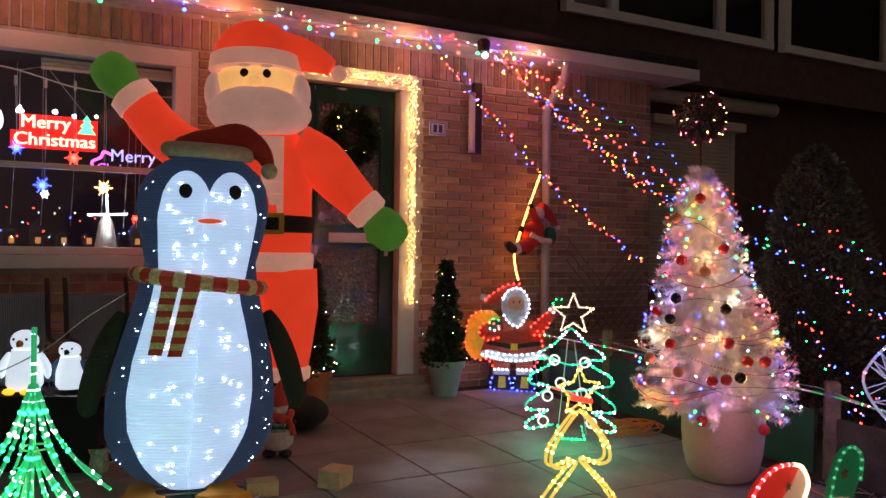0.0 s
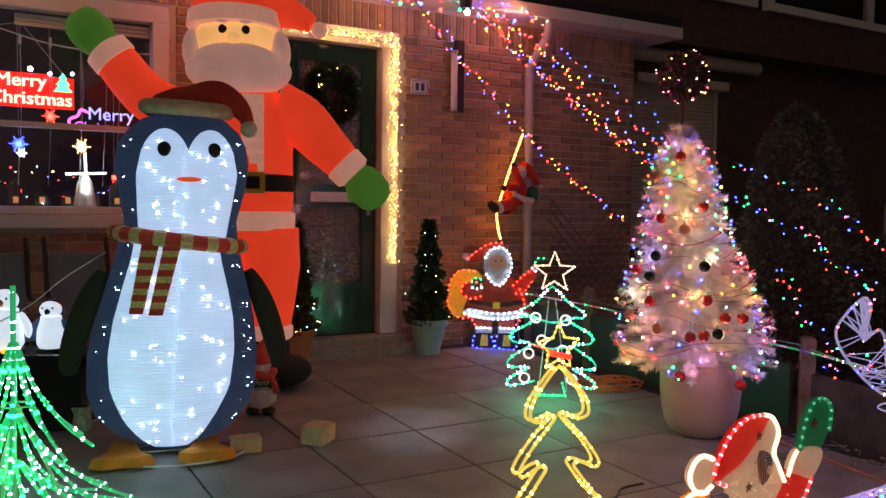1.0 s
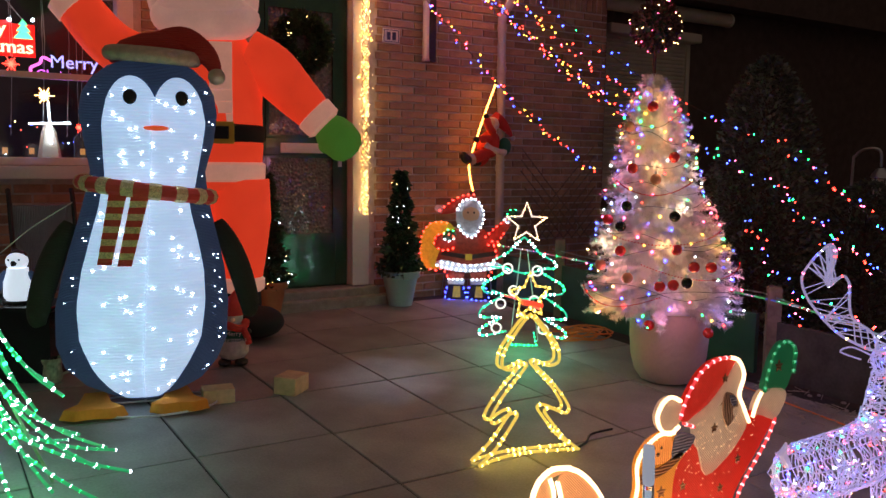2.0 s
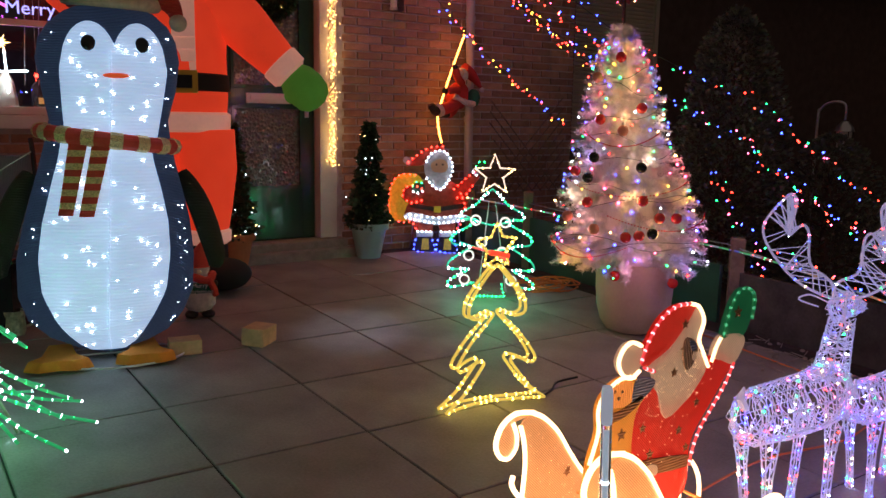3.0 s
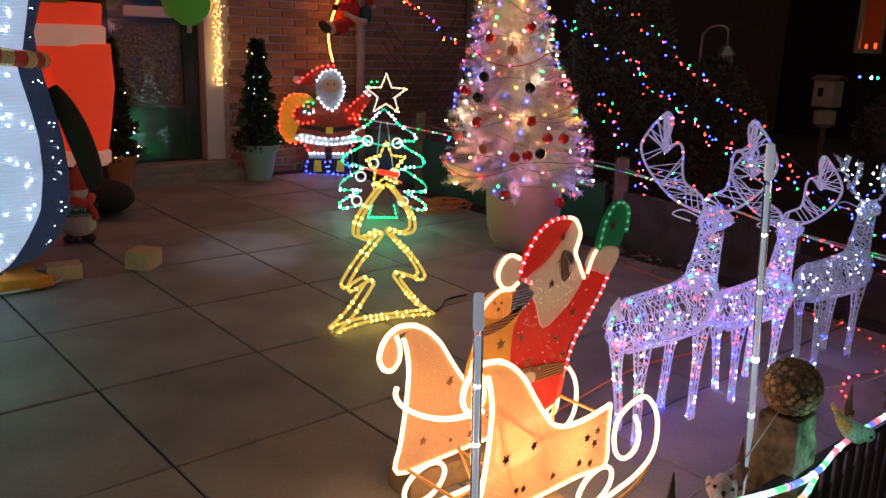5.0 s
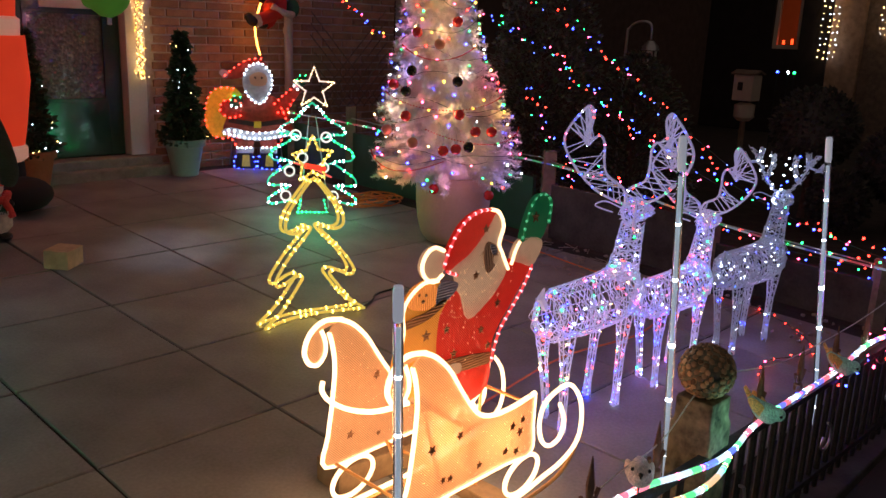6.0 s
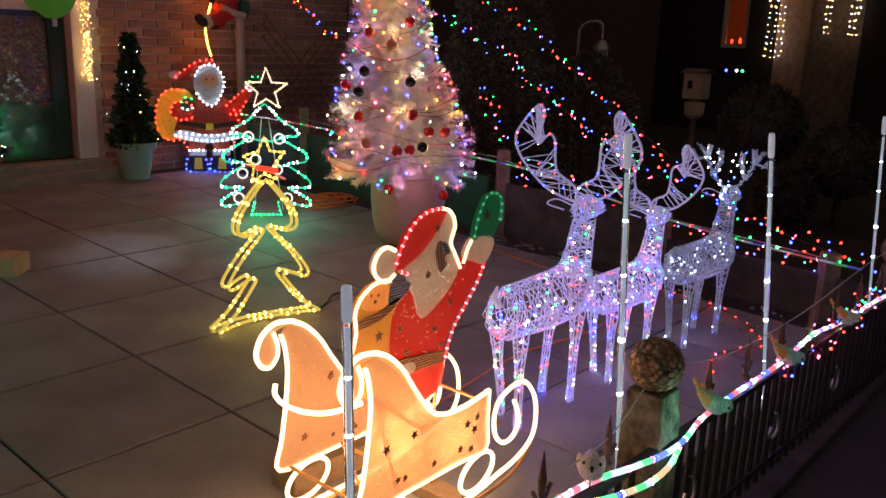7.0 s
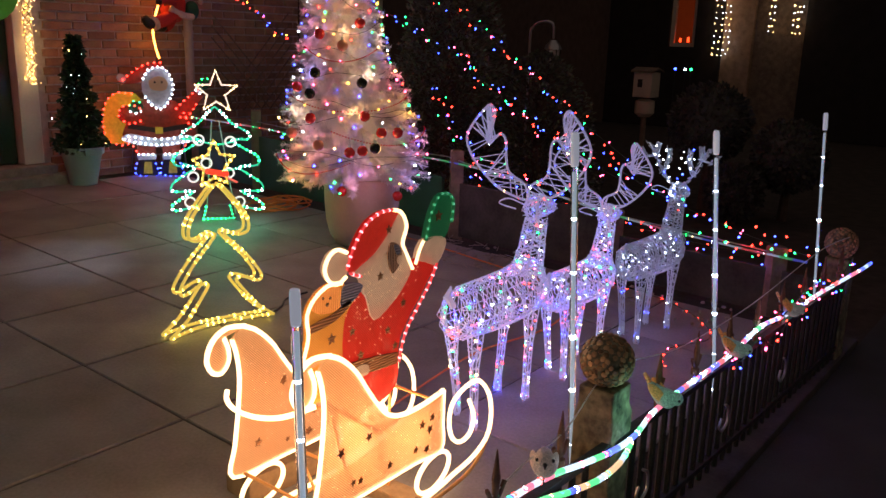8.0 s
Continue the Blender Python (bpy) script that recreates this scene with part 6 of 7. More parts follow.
def wall_figure():
    s = Shape()
    def blob(mat, pts, y, steps=3):
        s.use(mat).prism([(p.x, p.z) for p in smooth_path([(x, 0, z) for x, z in pts], steps, True)], y, y + .012)
    blob(0, [(-.37, .27), (-.39, .42), (-.36, .56), (-.28, .63), (-.15, .62), (-.10, .5), (-.15, .3), (-.25, .25)], .02)
    blob(1, [(-.25, .28), (-.22, .42), (-.16, .55), (0, .60), (.16, .55), (.24, .42), (.26, .28), (0, .24)], .004)
    blob(1, [(.12, .48), (.2, .58), (.3, .66), (.34, .62), (.26, .5), (.2, .42)], .002)
    blob(1, [(-.28, .44), (-.26, .52), (-.18, .54), (-.1, .5), (-.14, .42), (-.22, .4)], -.004)
    blob(1, [(-.25, .70), (-.16, .78), (-.06, .84), (.04, .85), (.08, .78), (-.04, .74), (-.14, .70)], -.006)
    blob(2, [(-.10, .72), (-.05, .80), (.04, .82), (.10, .76), (.12, .66), (.07, .55), (.02, .51), (-.05, .55), (-.10, .63)], -.010)
    blob(3, [(-.05, .72), (.02, .755), (.08, .72), (.07, .66), (.02, .645), (-.04, .66)], -.014)
    blob(2, [(-.28, .735), (-.25, .77), (-.21, .74), (-.23, .70)], -.01)
    blob(5, [(.30, .66), (.31, .72), (.36, .74), (.39, .70), (.36, .66)], -.004)
    blob(2, [(.27, .66), (.31, .69), (.34, .65), (.31, .62)], -.008)
    blob(5, [(-.21, .50), (-.18, .56), (-.12, .56), (-.1, .52), (-.15, .48)], -.008)
    blob(2, [(-.27, .29), (-.2, .325), (0, .285), (.2, .315), (.27, .28), (.2, .25), (0, .225), (-.2, .25)], -.008)
    s.use(4).prism([(-.21, .40), (0, .365), (.21, .40), (.22, .365), (0, .33), (-.22, .365)], -.006, .0)
    s.use(0).prism([(-.025, .375), (.03, .375), (.03, .325), (-.025, .325)], -.012, -.006)
    for x in (-.095, .085):
        s.use(1).prism([(x - .07, .25), (x + .07, .25), (x + .06, .15), (x - .06, .15)], .002, .014)
        s.use(2).prism([(x - .07, .17), (x + .07, .17), (x + .065, .125), (x - .065, .125)], -.002, .012)
        s.use(4).prism([(x - .06, .125), (x + .055, .125), (x + .08, .02), (x + .06, .0), (x - .08, .0), (x - .08, .03)], .0, .012)
        s.use(0).prism([(x - .02, .11), (x + .03, .11), (x + .035, .02), (x - .03, .02)], -.004, .0)
    for ex in (-.01, .04):
        s.use(4).ball((ex, -.016, .71), (.007, .004, .009), 8, 6)
    runs = [(8, .034, [(-.37, .27), (-.39, .42), (-.36, .56), (-.28, .63), (-.15, .62)]), (8, .034, [(-.37, .27), (-.25, .24), (-.2, .27)]), (8, .034, [(-.25, .71), (-.16, .785), (-.06, .845), (.04, .855)]), (7, .028, [(-.10, .72), (-.05, .80), (.04, .82), (.10, .76), (.12, .66), (.07, .55), (.02, .51), (-.05, .55), (-.10, .63)]),
            (8, .032, [(-.28, .44), (-.26, .52), (-.18, .54), (-.1, .5)]), (8, .032, [(-.26, .43), (-.2, .40), (-.1, .43)]), (8, .032, [(.12, .50), (.2, .58), (.3, .66)]), (8, .032, [(.14, .45), (.22, .46), (.3, .58)]), (7, .03, [(-.27, .29), (-.2, .27), (0, .24), (.2, .265), (.27, .28)]), (7, .036, [(-.24, .31), (0, .285), (.24, .31)]),
            (10, .034, [(.30, .68), (.32, .73), (.37, .74), (.39, .70)]), (10, .034, [(-.21, .52), (-.17, .57), (-.12, .56)]), (7, .03, [(-.21, .50), (-.15, .48), (-.1, .51)]), (7, .03, [(.27, .67), (.31, .63), (.34, .65)]), (8, .032, [(-.2, .25), (-.16, .18)]), (8, .032, [(.2, .25), (.15, .18)]), (7, .026, [(-.17, .17), (-.03, .17)]), (7, .026, [(.02, .17), (.15, .17)]), (8, .032, [(.18, .5), (.22, .40), (.23, .33)])]
    for x in (-.095, .085):
        runs.append((9, .03, [(x - .07, .12), (x - .09, .03), (x - .02, .0), (x + .08, .005), (x + .06, .1)]))
    rng = random.Random(9)
    for mat, gap, pts in runs:
        q = smooth_path([(x, -.022, z) for x, z in pts], 4)
        for p in along(q, gap * 1.3):
            s.use(mat).bulb(p, .0082)
    s.use(6).tube([(-.15, .02, .5), (-.22, .18, .01)], .006, 5).tube([(.15, .02, .5), (.2, .18, .01)], .006, 5)
    ob = new("wall_light_figure", s.mesh("wall_light_figure", [M_PRINT_YELLOW, M_PRINT_RED, M_PRINT_WHITE, M_PRINT_SKIN, M_PRINT_BLACK, M_GREENBOARD, M_METAL, L_COOL, L_RED, L_BLUE, L_GREEN], False))
    ob.matrix_basis = pose(4.325, 5.87, sloped(5.87), 0, 0, -33)
    tagged(ob, "flat printed figure in red coat with yellow sack, edged with lights", "light figure")


wall_figure()

# ---------------------------------------------------------------- climbing doll on a light rope
M_DOLLRED = fabric("red_doll_cloth", (0.5, 0.035, 0.025), ribs=300, depth=.3)
M_DOLLWHITE = material("white_doll_fur", (0.65, 0.58, 0.52), .95, scale=40, vary=.2, bump=.6)
M_DOLLGREEN = fabric("green_doll_cloth", (0.02, 0.13, 0.07), ribs=300, depth=.3)
M_DOLLBLACK = material("black_doll_vinyl", (0.012, 0.012, 0.012), .4, vary=.1)


def climber():
    y = 6.04
    s = Shape()
    P = lambda x, z, d=0.0: (4.345 + 1.35 * (x - 4.35), y + d, z)
    s.use(0).tube(smooth_path([P(4.53, 1.38), P(4.56, 1.46), P(4.58, 1.55)], 5), [.075, .085, .09, .092, .092, .09, .085, .08, .075, .065, .05], 14)
    s.use(0).tube(smooth_path([P(4.54, 1.40, -.03), P(4.48, 1.36, -.03), P(4.42, 1.335, -.03)], 4), .048, 12)
    s.use(0).tube(smooth_path([P(4.56, 1.39, .03), P(4.53, 1.335, .02), P(4.50, 1.31, .02)], 4), .045, 12)
    s.use(1).tube([P(4.425, 1.337, -.03), P(4.40, 1.325, -.03)], .052, 12)
    s.use(3).tube(smooth_path([P(4.40, 1.325, -.03), P(4.375, 1.335, -.03), P(4.35, 1.375, -.03)], 4), [.042, .042, .04, .04, .038, .036, .033, .03, .022], 12)
    s.use(3).ball(P(4.48, 1.30, .02), (.045, .04, .03), 12, 8)
    s.use(1).tube(smooth_path([P(4.50, 1.45, -.06), P(4.58, 1.40, -.075), P(4.66, 1.39, -.04)], 4), .026, 10)
    s.use(1).ball(P(4.575, 1.62, -.02), (.055, .06, .06), 16, 10)
    s.use(4).ball(P(4.555, 1.63, -.05), (.035, .03, .035), 12, 8)
    s.use(0).tube(smooth_path([P(4.60, 1.665), P(4.65, 1.64), P(4.70, 1.58), P(4.735, 1.53)], 5), [.06, .06, .058, .055, .052, .048, .045, .042, .038, .034, .03, .026, .022, .018, .015, .012], 12)
    s.use(1).ball(P(4.745, 1.51), .022, 10, 8)
    s.use(0).tube(smooth_path([P(4.56, 1.55, -.06), P(4.52, 1.60, -.07), P(4.515, 1.655, -.05)], 4), .032, 10)
    s.use(0).tube(smooth_path([P(4.53, 1.49, -.07), P(4.485, 1.50, -.08), P(4.46, 1.49, -.06)], 4), .03, 10)
    s.use(3).ball(P(4.515, 1.68, -.04), .025, 10, 8)
    s.use(3).ball(P(4.44, 1.49, -.05), .026, 10, 8)
    s.use(2).ball(P(4.68, 1.44, .0), (.055, .06, .075), 16, 10)
    ob = new("climbing_doll", s.mesh("climbing_doll", [M_DOLLRED, M_DOLLWHITE, M_DOLLGREEN, M_DOLLBLACK, M_PRINT_SKIN]))
    tagged(ob, "small cloth doll in red climbing a lit rope on the wall", "doll")
    th = thing("climbing_rope_light", (0, 0, 0), label="warm orange rope light hanging down the brick wall", category="rope light")
    pts = smooth_path([(4.67, y - .02, 1.945), (4.565, y - .03, 1.71), (4.49, y - .02, 1.5), (4.43, y - .01, 1.30), (4.44, y - .01, 1.17), (4.463, y - .02, 1.07)], 8)
    rope(th, pts, (1.0, .30, .045), .008, 11.0, .03, ("warm",), bulb_r=.008)
    part("wire", Shape().tube([(4.68, y, 1.97), (4.71, y, 1.7), (4.72, y, 1.55)], .003, 4), M_FAIRYWIRE, th)


climber()

# ---------------------------------------------------------------- wooden trellis, shutter, awning and topiary
tr = thing("trellis", (0, 6.135, 0), label="dark diamond lattice trellis fixed to the brick wall", category="trellis")
for k in range(9):
    for sgn in (-1, 1):
        x0 = 5.05 + k * .1
        a, b = [(x0, .62), (x0 + sgn * .95, 1.57)]
        lo, hi = 5.03, 5.95
        pts = []
        for q in range(21):
            x, z = a[0] + (b[0] - a[0]) * q / 20, a[1] + (b[1] - a[1]) * q / 20
            if lo <= x <= hi:
                pts.append((x, .012 * sgn, z))
        if len(pts) > 2:
            part("lath", Shape().tube([pts[0], pts[-1]], .0065, 4), M_DARKWOOD, tr, smooth=False)

place = HOUSE
sh = thing("roller_shutter", (0, 6.9, 0), label="closed beige roller shutter with horizontal slats", category="shutter")
slat = Shape()
slat.add([(-.58, 0, 0), (.58, 0, 0), (.58, -.014, .012), (-.58, -.014, .012), (.58, -.014, .030), (-.58, -.014, .030), (.58, 0, .041), (-.58, 0, .041)], [(0, 1, 2, 3), (3, 2, 4, 5), (5, 4, 6, 7)])
slat_me = slat.mesh("slat", M_SHUTTER, False)
for k in range(40):
    o = new("slat", slat_me)
    o.parent, o.location = sh, (7.14, -.02, .95 + k * .0415)
part("shutter_box", Shape().span((6.5, -.16, 2.60), (7.84, -.002, 2.70)), M_SHUTTER, sh, "shutter box", smooth=False, bevel=.02)
part("guide_rail", Shape().span((7.725, -.05, .93), (7.78, -.002, 2.598)), M_SHUTTER, sh, smooth=False, bevel=.004)
aw = thing("awning", (0, 6.78, 0), label="rolled-up beige awning in a long cassette on the wall", category="awning")
part("cassette", Shape().tube([(6.2, 0, 2.895), (8.28, 0, 2.895)], .075, 16), M_SHUTTER, aw)
part("end_cap", Shape().tube([(8.281, 0, 2.895), (8.31, 0, 2.895)], .079, 16), M_WHITE, aw)
part("bracket", Shape().span((6.6, .05, 2.88), (6.66, .119, 2.98)).span((8.0, .05, 2.88), (8.06, .119, 2.98)), M_BLACK, aw, smooth=False)

place = Matrix.Identity(4)
TX, TY = 5.335, 4.9
tp = thing("topiary_ball", (TX, TY, 0.02), label="topiary ball of dark leaves with tiny lights on a thin stem", category="plant")
part("stem", Shape().tube([(0, 0, 0), (.005, 0, 1.0), (0, 0, 2.25)], .013, 8), M_TRUNK, tp)
part("core", Shape().ball((0, 0, 2.32), .15, 16, 10), M_PINE, tp)


def on_ball(rng, c=Vector((0, 0, 2.32)), r=.165):
    d = Vector((rng.gauss(0, 1), rng.gauss(0, 1), rng.gauss(0, 1))).normalized()
    return c + d * r * rng.uniform(.8, 1.0), d


M_BROWNLEAF = material("brown_leaf", (0.13, 0.08, 0.06), .6, vary=.3, bump=0, per_island=.5)
leaf_mesh("leaves", leaf_cloud(1300, on_ball, .045, random.Random(6)), M_BROWNLEAF, tp, "dark reddish leaves")
rng = random.Random(12)
bulbs(tp, [tuple(on_ball(rng, r=.215)[0]) for k in range(46)], ["warm", "pink", "warm"], .0048, rng=rng)
part("twigs", Shape().tube([(.05, 0, 1.0), (.16, -.05, 1.5), (.22, -.06, 1.72)], .004, 4).tube([(.16, -.05, 1.5), (.10, -.05, 1.75)], .003, 4).tube([(.05, 0, 1.1), (.2, .02, 1.4), (.3, .03, 1.55)], .004, 4).tube([(-.03, 0, 1.1), (-.14, -.03, 1.4), (-.2, -.05, 1.5)], .003, 4), M_TRUNK, tp)

# ---------------------------------------------------------------- dark hedge and far garden
def hedge(x, y, h, r, n, label, mat, seed, leaf=.045, name="hedge_tree", lobes=1.0):
    th = thing(name, (x, y, -.01), label=label, category="bush")
    part("trunk", Shape().tube([(0, 0, 0), (.02, .01, h * .5), (0, 0, h * .85)], [.05, .035, .012], 8), M_TRUNK, th)
    limb = Shape()
    rng = random.Random(seed)
    for k in range(26):
        a, z = rng.uniform(0, math.tau), rng.uniform(.1, .8) * h
        L = r * .75 * (1 - .55 * z / h)
        limb.tube([(0, 0, z), (L * .5 * math.cos(a), L * .5 * math.sin(a), z + .06), (L * math.cos(a), L * math.sin(a), z + .18)], [.012, .008, .003], 5)
    part("limb", limb, M_TRUNK, th)
    def spot(rng):
        z = h * (.04 + .96 * rng.random() ** 1.15)
        a = rng.uniform(0, math.tau)
        u = z / h
        rr = r * (1 - u ** 2.4) ** .6 * (.86 + .14 * math.sin(5 * a + 9 * u) * lobes) * (1 - .35 * rng.random() ** 2)
        return Vector((rr * math.cos(a), rr * math.sin(a), z)), Vector((math.cos(a), math.sin(a), .35))
    leaf_mesh("crown", leaf_cloud(n, spot, leaf, random.Random(seed + 1)), mat, th, "small dark leaves")


hedge(6.05, 4.42, 2.12, .52, 15000, "tall dark evergreen bush with small leaves behind the divider", M_LEAF, 81)
hedge(6.6, 3.9, 1.2, .55, 5000, "lower dark bush in the neighbouring garden", M_LEAF, 83)


def ball_bush(x, y, z, r, seed):
    th = thing("ball_bush", (x, y, -.01), label="clipped ball bush on a bare stem, barely lit", category="bush", group="clipped ball bushes")
    part("trunk", Shape().tube([(0, 0, 0), (.03, 0, z * .5), (0, 0, z)], [.04, .03, .03], 8), M_TRUNK, th)
    part("core", Shape().ball((0, 0, z), r * .9, 20, 12), M_BUSH, th)
    leaf_mesh("leaves", leaf_cloud(3500, lambda g: on_ball(g, Vector((0, 0, z)), r), .04, random.Random(seed)), M_BUSH, th, "fine clipped leaves")


ball_bush(7.2, 2.68, .70, .31, 91)
ball_bush(7.2, 2.045, .50, .27, 92)
ball_bush(6.8, 2.30, .24, .2, 93)

lp = thing("garden_lamp", (7.82, 4.574, .05), label="hooked garden lantern post in the dark neighbouring garden, unlit", category="lamp")
part("post", Shape().tube(smooth_path([(-.03, .20, -.06), (-.03, .20, 1.2), (-.02, .18, 1.36), (.0, .09, 1.42), (.02, -.02, 1.40), (.03, -.03, 1.26)], 6), .013, 8), M_METAL, lp)
part("lantern_roof", Shape().loft([(.03, -.03, 1.16, .085, .085), (.03, -.03, 1.2, .075, .075), (.03, -.03, 1.25, .03, .03)], 16), M_METAL, lp)
part("lantern_glass", Shape().loft([(.03, -.03, 1.0, .055, .055), (.03, -.03, 1.155, .07, .07)], 8), M_WHITE, lp, "pale lantern glass")
for k in range(6):
    a = math.tau * k / 6
    part("lantern_bar", Shape().tube([(.03 + .06 * math.cos(a), -.03 + .06 * math.sin(a), .985), (.03 + .076 * math.cos(a), -.03 + .076 * math.sin(a), 1.16)], .005, 5), M_BLACK, lp)
bh = thing("bird_house", (8.75, 3.95, -.04), label="small pale bird house on a post in the dark garden", category="bird house")
part("box", Shape().span((-.1, -.1, .80), (.1, .1, 1.05)), M_SHUTTER, bh, smooth=False, bevel=.006)
part("entrance", Shape().span((-.106, .0, .90), (-.101, .05, .98)), M_BLACK, bh, smooth=False)
part("roof", Shape().prism([(-.125, 1.051), (0, 1.08), (.125, 1.051), (.125, 1.065), (0, 1.1), (-.125, 1.065)], -.125, .125), M_DARKWOOD, bh, smooth=False)
part("pole", Shape().tube([(0, 0, .02), (0, 0, .8)], .03, 8), M_DARKWOOD, bh)
part("tray", Shape().loft([(0, 0, .6, .06, .06), (0, 0, .64, .1, .1), (0, 0, .76, .1, .1), (0, 0, .78, .05, .05)], 16), M_SHUTTER, bh)


def far_house():
    th = thing("far_house", (13.6, -.36, 0), label="dark house across the gardens with lit window and icicle lights", category="house")
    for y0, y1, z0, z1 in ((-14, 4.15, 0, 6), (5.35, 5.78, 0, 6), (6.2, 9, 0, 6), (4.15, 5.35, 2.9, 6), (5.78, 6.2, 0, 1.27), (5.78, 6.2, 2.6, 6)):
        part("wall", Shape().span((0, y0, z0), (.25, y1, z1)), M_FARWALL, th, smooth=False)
    part("roof", Shape().prism([(-.4, 6.0), (3, 8.5), (6.4, 6.0)], -14.3, 9.3), M_ROOF, th, smooth=False)
    part("back_wall", Shape().span((1.2, 3.6, 0), (1.3, 6.4, 3.2)), M_ROOM, th, smooth=False)
    w = part("window", Shape().span((.05, 5.78, 1.27), (.12, 5.84, 2.6)).span((.05, 6.14, 1.27), (.12, 6.2, 2.6)).span((.05, 5.84, 1.27), (.12, 6.14, 1.33)), M_SHUTTER, th, smooth=False)
    # the curtain's own emission stands in for the lit room behind it
    part("curtain", Shape().span((.5, 5.6, 1.2), (.52, 6.4, 2.7)), material("amber_curtain_glow", (.3, .09, .03), .9, emit=(1, .12, .02), power=.05), w, "amber curtain glowing in place of the lit room", smooth=False)
    part("candle", Shape().tube([(.1, 5.92, 1.34), (.1, 5.92, 1.42)], .02, 8).tube([(.1, 6.05, 1.34), (.1, 6.05, 1.4)], .02, 8), led("candle_red", (1, .05, .01), 4), w, "red candle lights")
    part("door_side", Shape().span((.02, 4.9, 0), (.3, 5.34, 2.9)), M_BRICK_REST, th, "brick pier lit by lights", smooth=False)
    part("door_leaf", Shape().span((.1, 4.16, 0), (.16, 4.89, 2.6)), M_DARKWOOD, th, smooth=False)
    rng = random.Random(14)
    ic = []
    for y in (5.42, 5.34, 5.28, 5.20, 4.62, 4.56, 4.30, 4.24, 4.2):
        for k in range(12):
            ic.append((-.12, y + rng.gauss(0, .012), 1.15 + .09 * k + rng.uniform(0, .03) + (.35 if y < 5 else 0)))
    bulbs(th, ic, ["warm", "cool", "warm"], .009)
    # unseen lamp added before the far wall to light the brick pier
    point_lamp("far_pier_fill", (13.1, 4.74, 1.9), .08, (1, .6, .28), .05)


far_house()
fl = thing("garden_lights", (0, 0, 0), label="three tiny coloured lights in the dark far garden", category="light string")
for y, c in ((4.95, L_BLUE), (4.81, L_COOL), (4.73, L_GREEN)):
    b = part("bulb", Shape().ball((11.6, y - .1, .98), .018, 8, 6), c, fl)
    part("stake", Shape().tube([(11.6, y - .1, -.02), (11.6, y - .1, .965)], .008, 5), M_BLACK, b)

# ---------------------------------------------------------------- in and under the window
place = HOUSE
# unseen violet lamp added to brighten the room behind the window
point_lamp("room_fill_light", (.6, 8.2, 2.3), 5.0, (.75, .5, 1.0), .15)
M_SIGNRED = led("sign_red_glow", (1.0, 0.004, 0.003), 1.2)
M_SIGNWHITE = led("sign_white", (1.0, 0.72, 0.45), 2.0)


def text_mesh(body, size, extrude=.002):
    c = bpy.data.curves.new("text", "FONT")
    c.body, c.size, c.align_x, c.align_y, c.extrude = body, size, "CENTER", "CENTER", extrude
    c.resolution_u = 3
    ob = bpy.data.objects.new("text", c)
    scene.collection.objects.link(ob)
    dg = bpy.context.evaluated_depsgraph_get()
    me = bpy.data.meshes.new_from_object(ob.evaluated_get(dg))
    bpy.data.objects.remove(ob)
    return me


def lettering(name, body, size, mat, parent, at, label=""):
    me = text_mesh(body, size)
    me.materials.clear()
    me.materials.append(mat)
    o = new(name, me)
    o.parent = parent
    o.matrix_basis = pose(*at, 90, 0, 0)
    return tagged(o, label)


WY = FRONT + .09
sg = thing("window_sign", (.985, WY, 2.0), label="glowing red light sign reading Merry Christmas hung in the window", category="sign")
part("board", Shape().span((-.20, .0, .0), (.12, .012, .105)).span((-.25, .0, -.11), (.25, .012, -.001)).span((.12, .0, .0), (.25, .012, .09)), M_SIGNRED, sg, "red glowing board", smooth=False)
for dx in (0, .004):
    lettering("lettering", "Merry", .115, M_SIGNWHITE, sg, (-.055 + dx, -.006 - dx, .055), "white glowing words")
    lettering("lettering", "Christmas", .115, M_SIGNWHITE, sg, (0 + dx, -.006 - dx, -.055))
part("tree_shape", Shape().prism([(.13, .0), (.165, .045), (.145, .045), (.175, .085), (.16, .085), (.185, .12), (.21, .085), (.195, .085), (.225, .045), (.205, .045), (.24, .0)], -.01, -.004), led("sign_green", (.1, 1, .4), 2.0), sg, "small green glowing tree", smooth=False)
part("cord", Shape().tube([(-.2, .01, .1), (-.2, .01, .38), (-.05, .01, .42)], .003, 4).tube([(.2, .01, .1), (-.05, .01, .42)], .003, 4), M_WHITEWIRE, sg)
bulbs(sg, [(-.21, -.01, .12), (-.2, -.012, .14), (-.19, -.01, .12), (.0, -.01, .13), (.11, -.01, .11), (.24, -.01, .12)], ["cool"], .016)
sg2 = thing("window_sign", (1.405, WY, 1.825), label="purple and blue glowing sign reading Merry Christmas in the window", category="sign")
lettering("lettering", "Merry", .115, led("sign_blue_glow", (.35, .35, 1.0), 1.8), sg2, (.05, -.006, .045), "lilac glowing words")
lettering("lettering", "Christmas", .085, led("sign_purple_glow", (.8, .12, 1.0), 1.8), sg2, (0, -.006, -.04))
part("swirl", Shape().tube(smooth_path([(-.19, 0, -.06), (-.2, 0, .0), (-.15, 0, .03), (-.13, 0, .07), (-.08, 0, .05)], 5), .009, 6), led("sign_pink_glow", (1.0, .15, .7), 1.8), sg2)


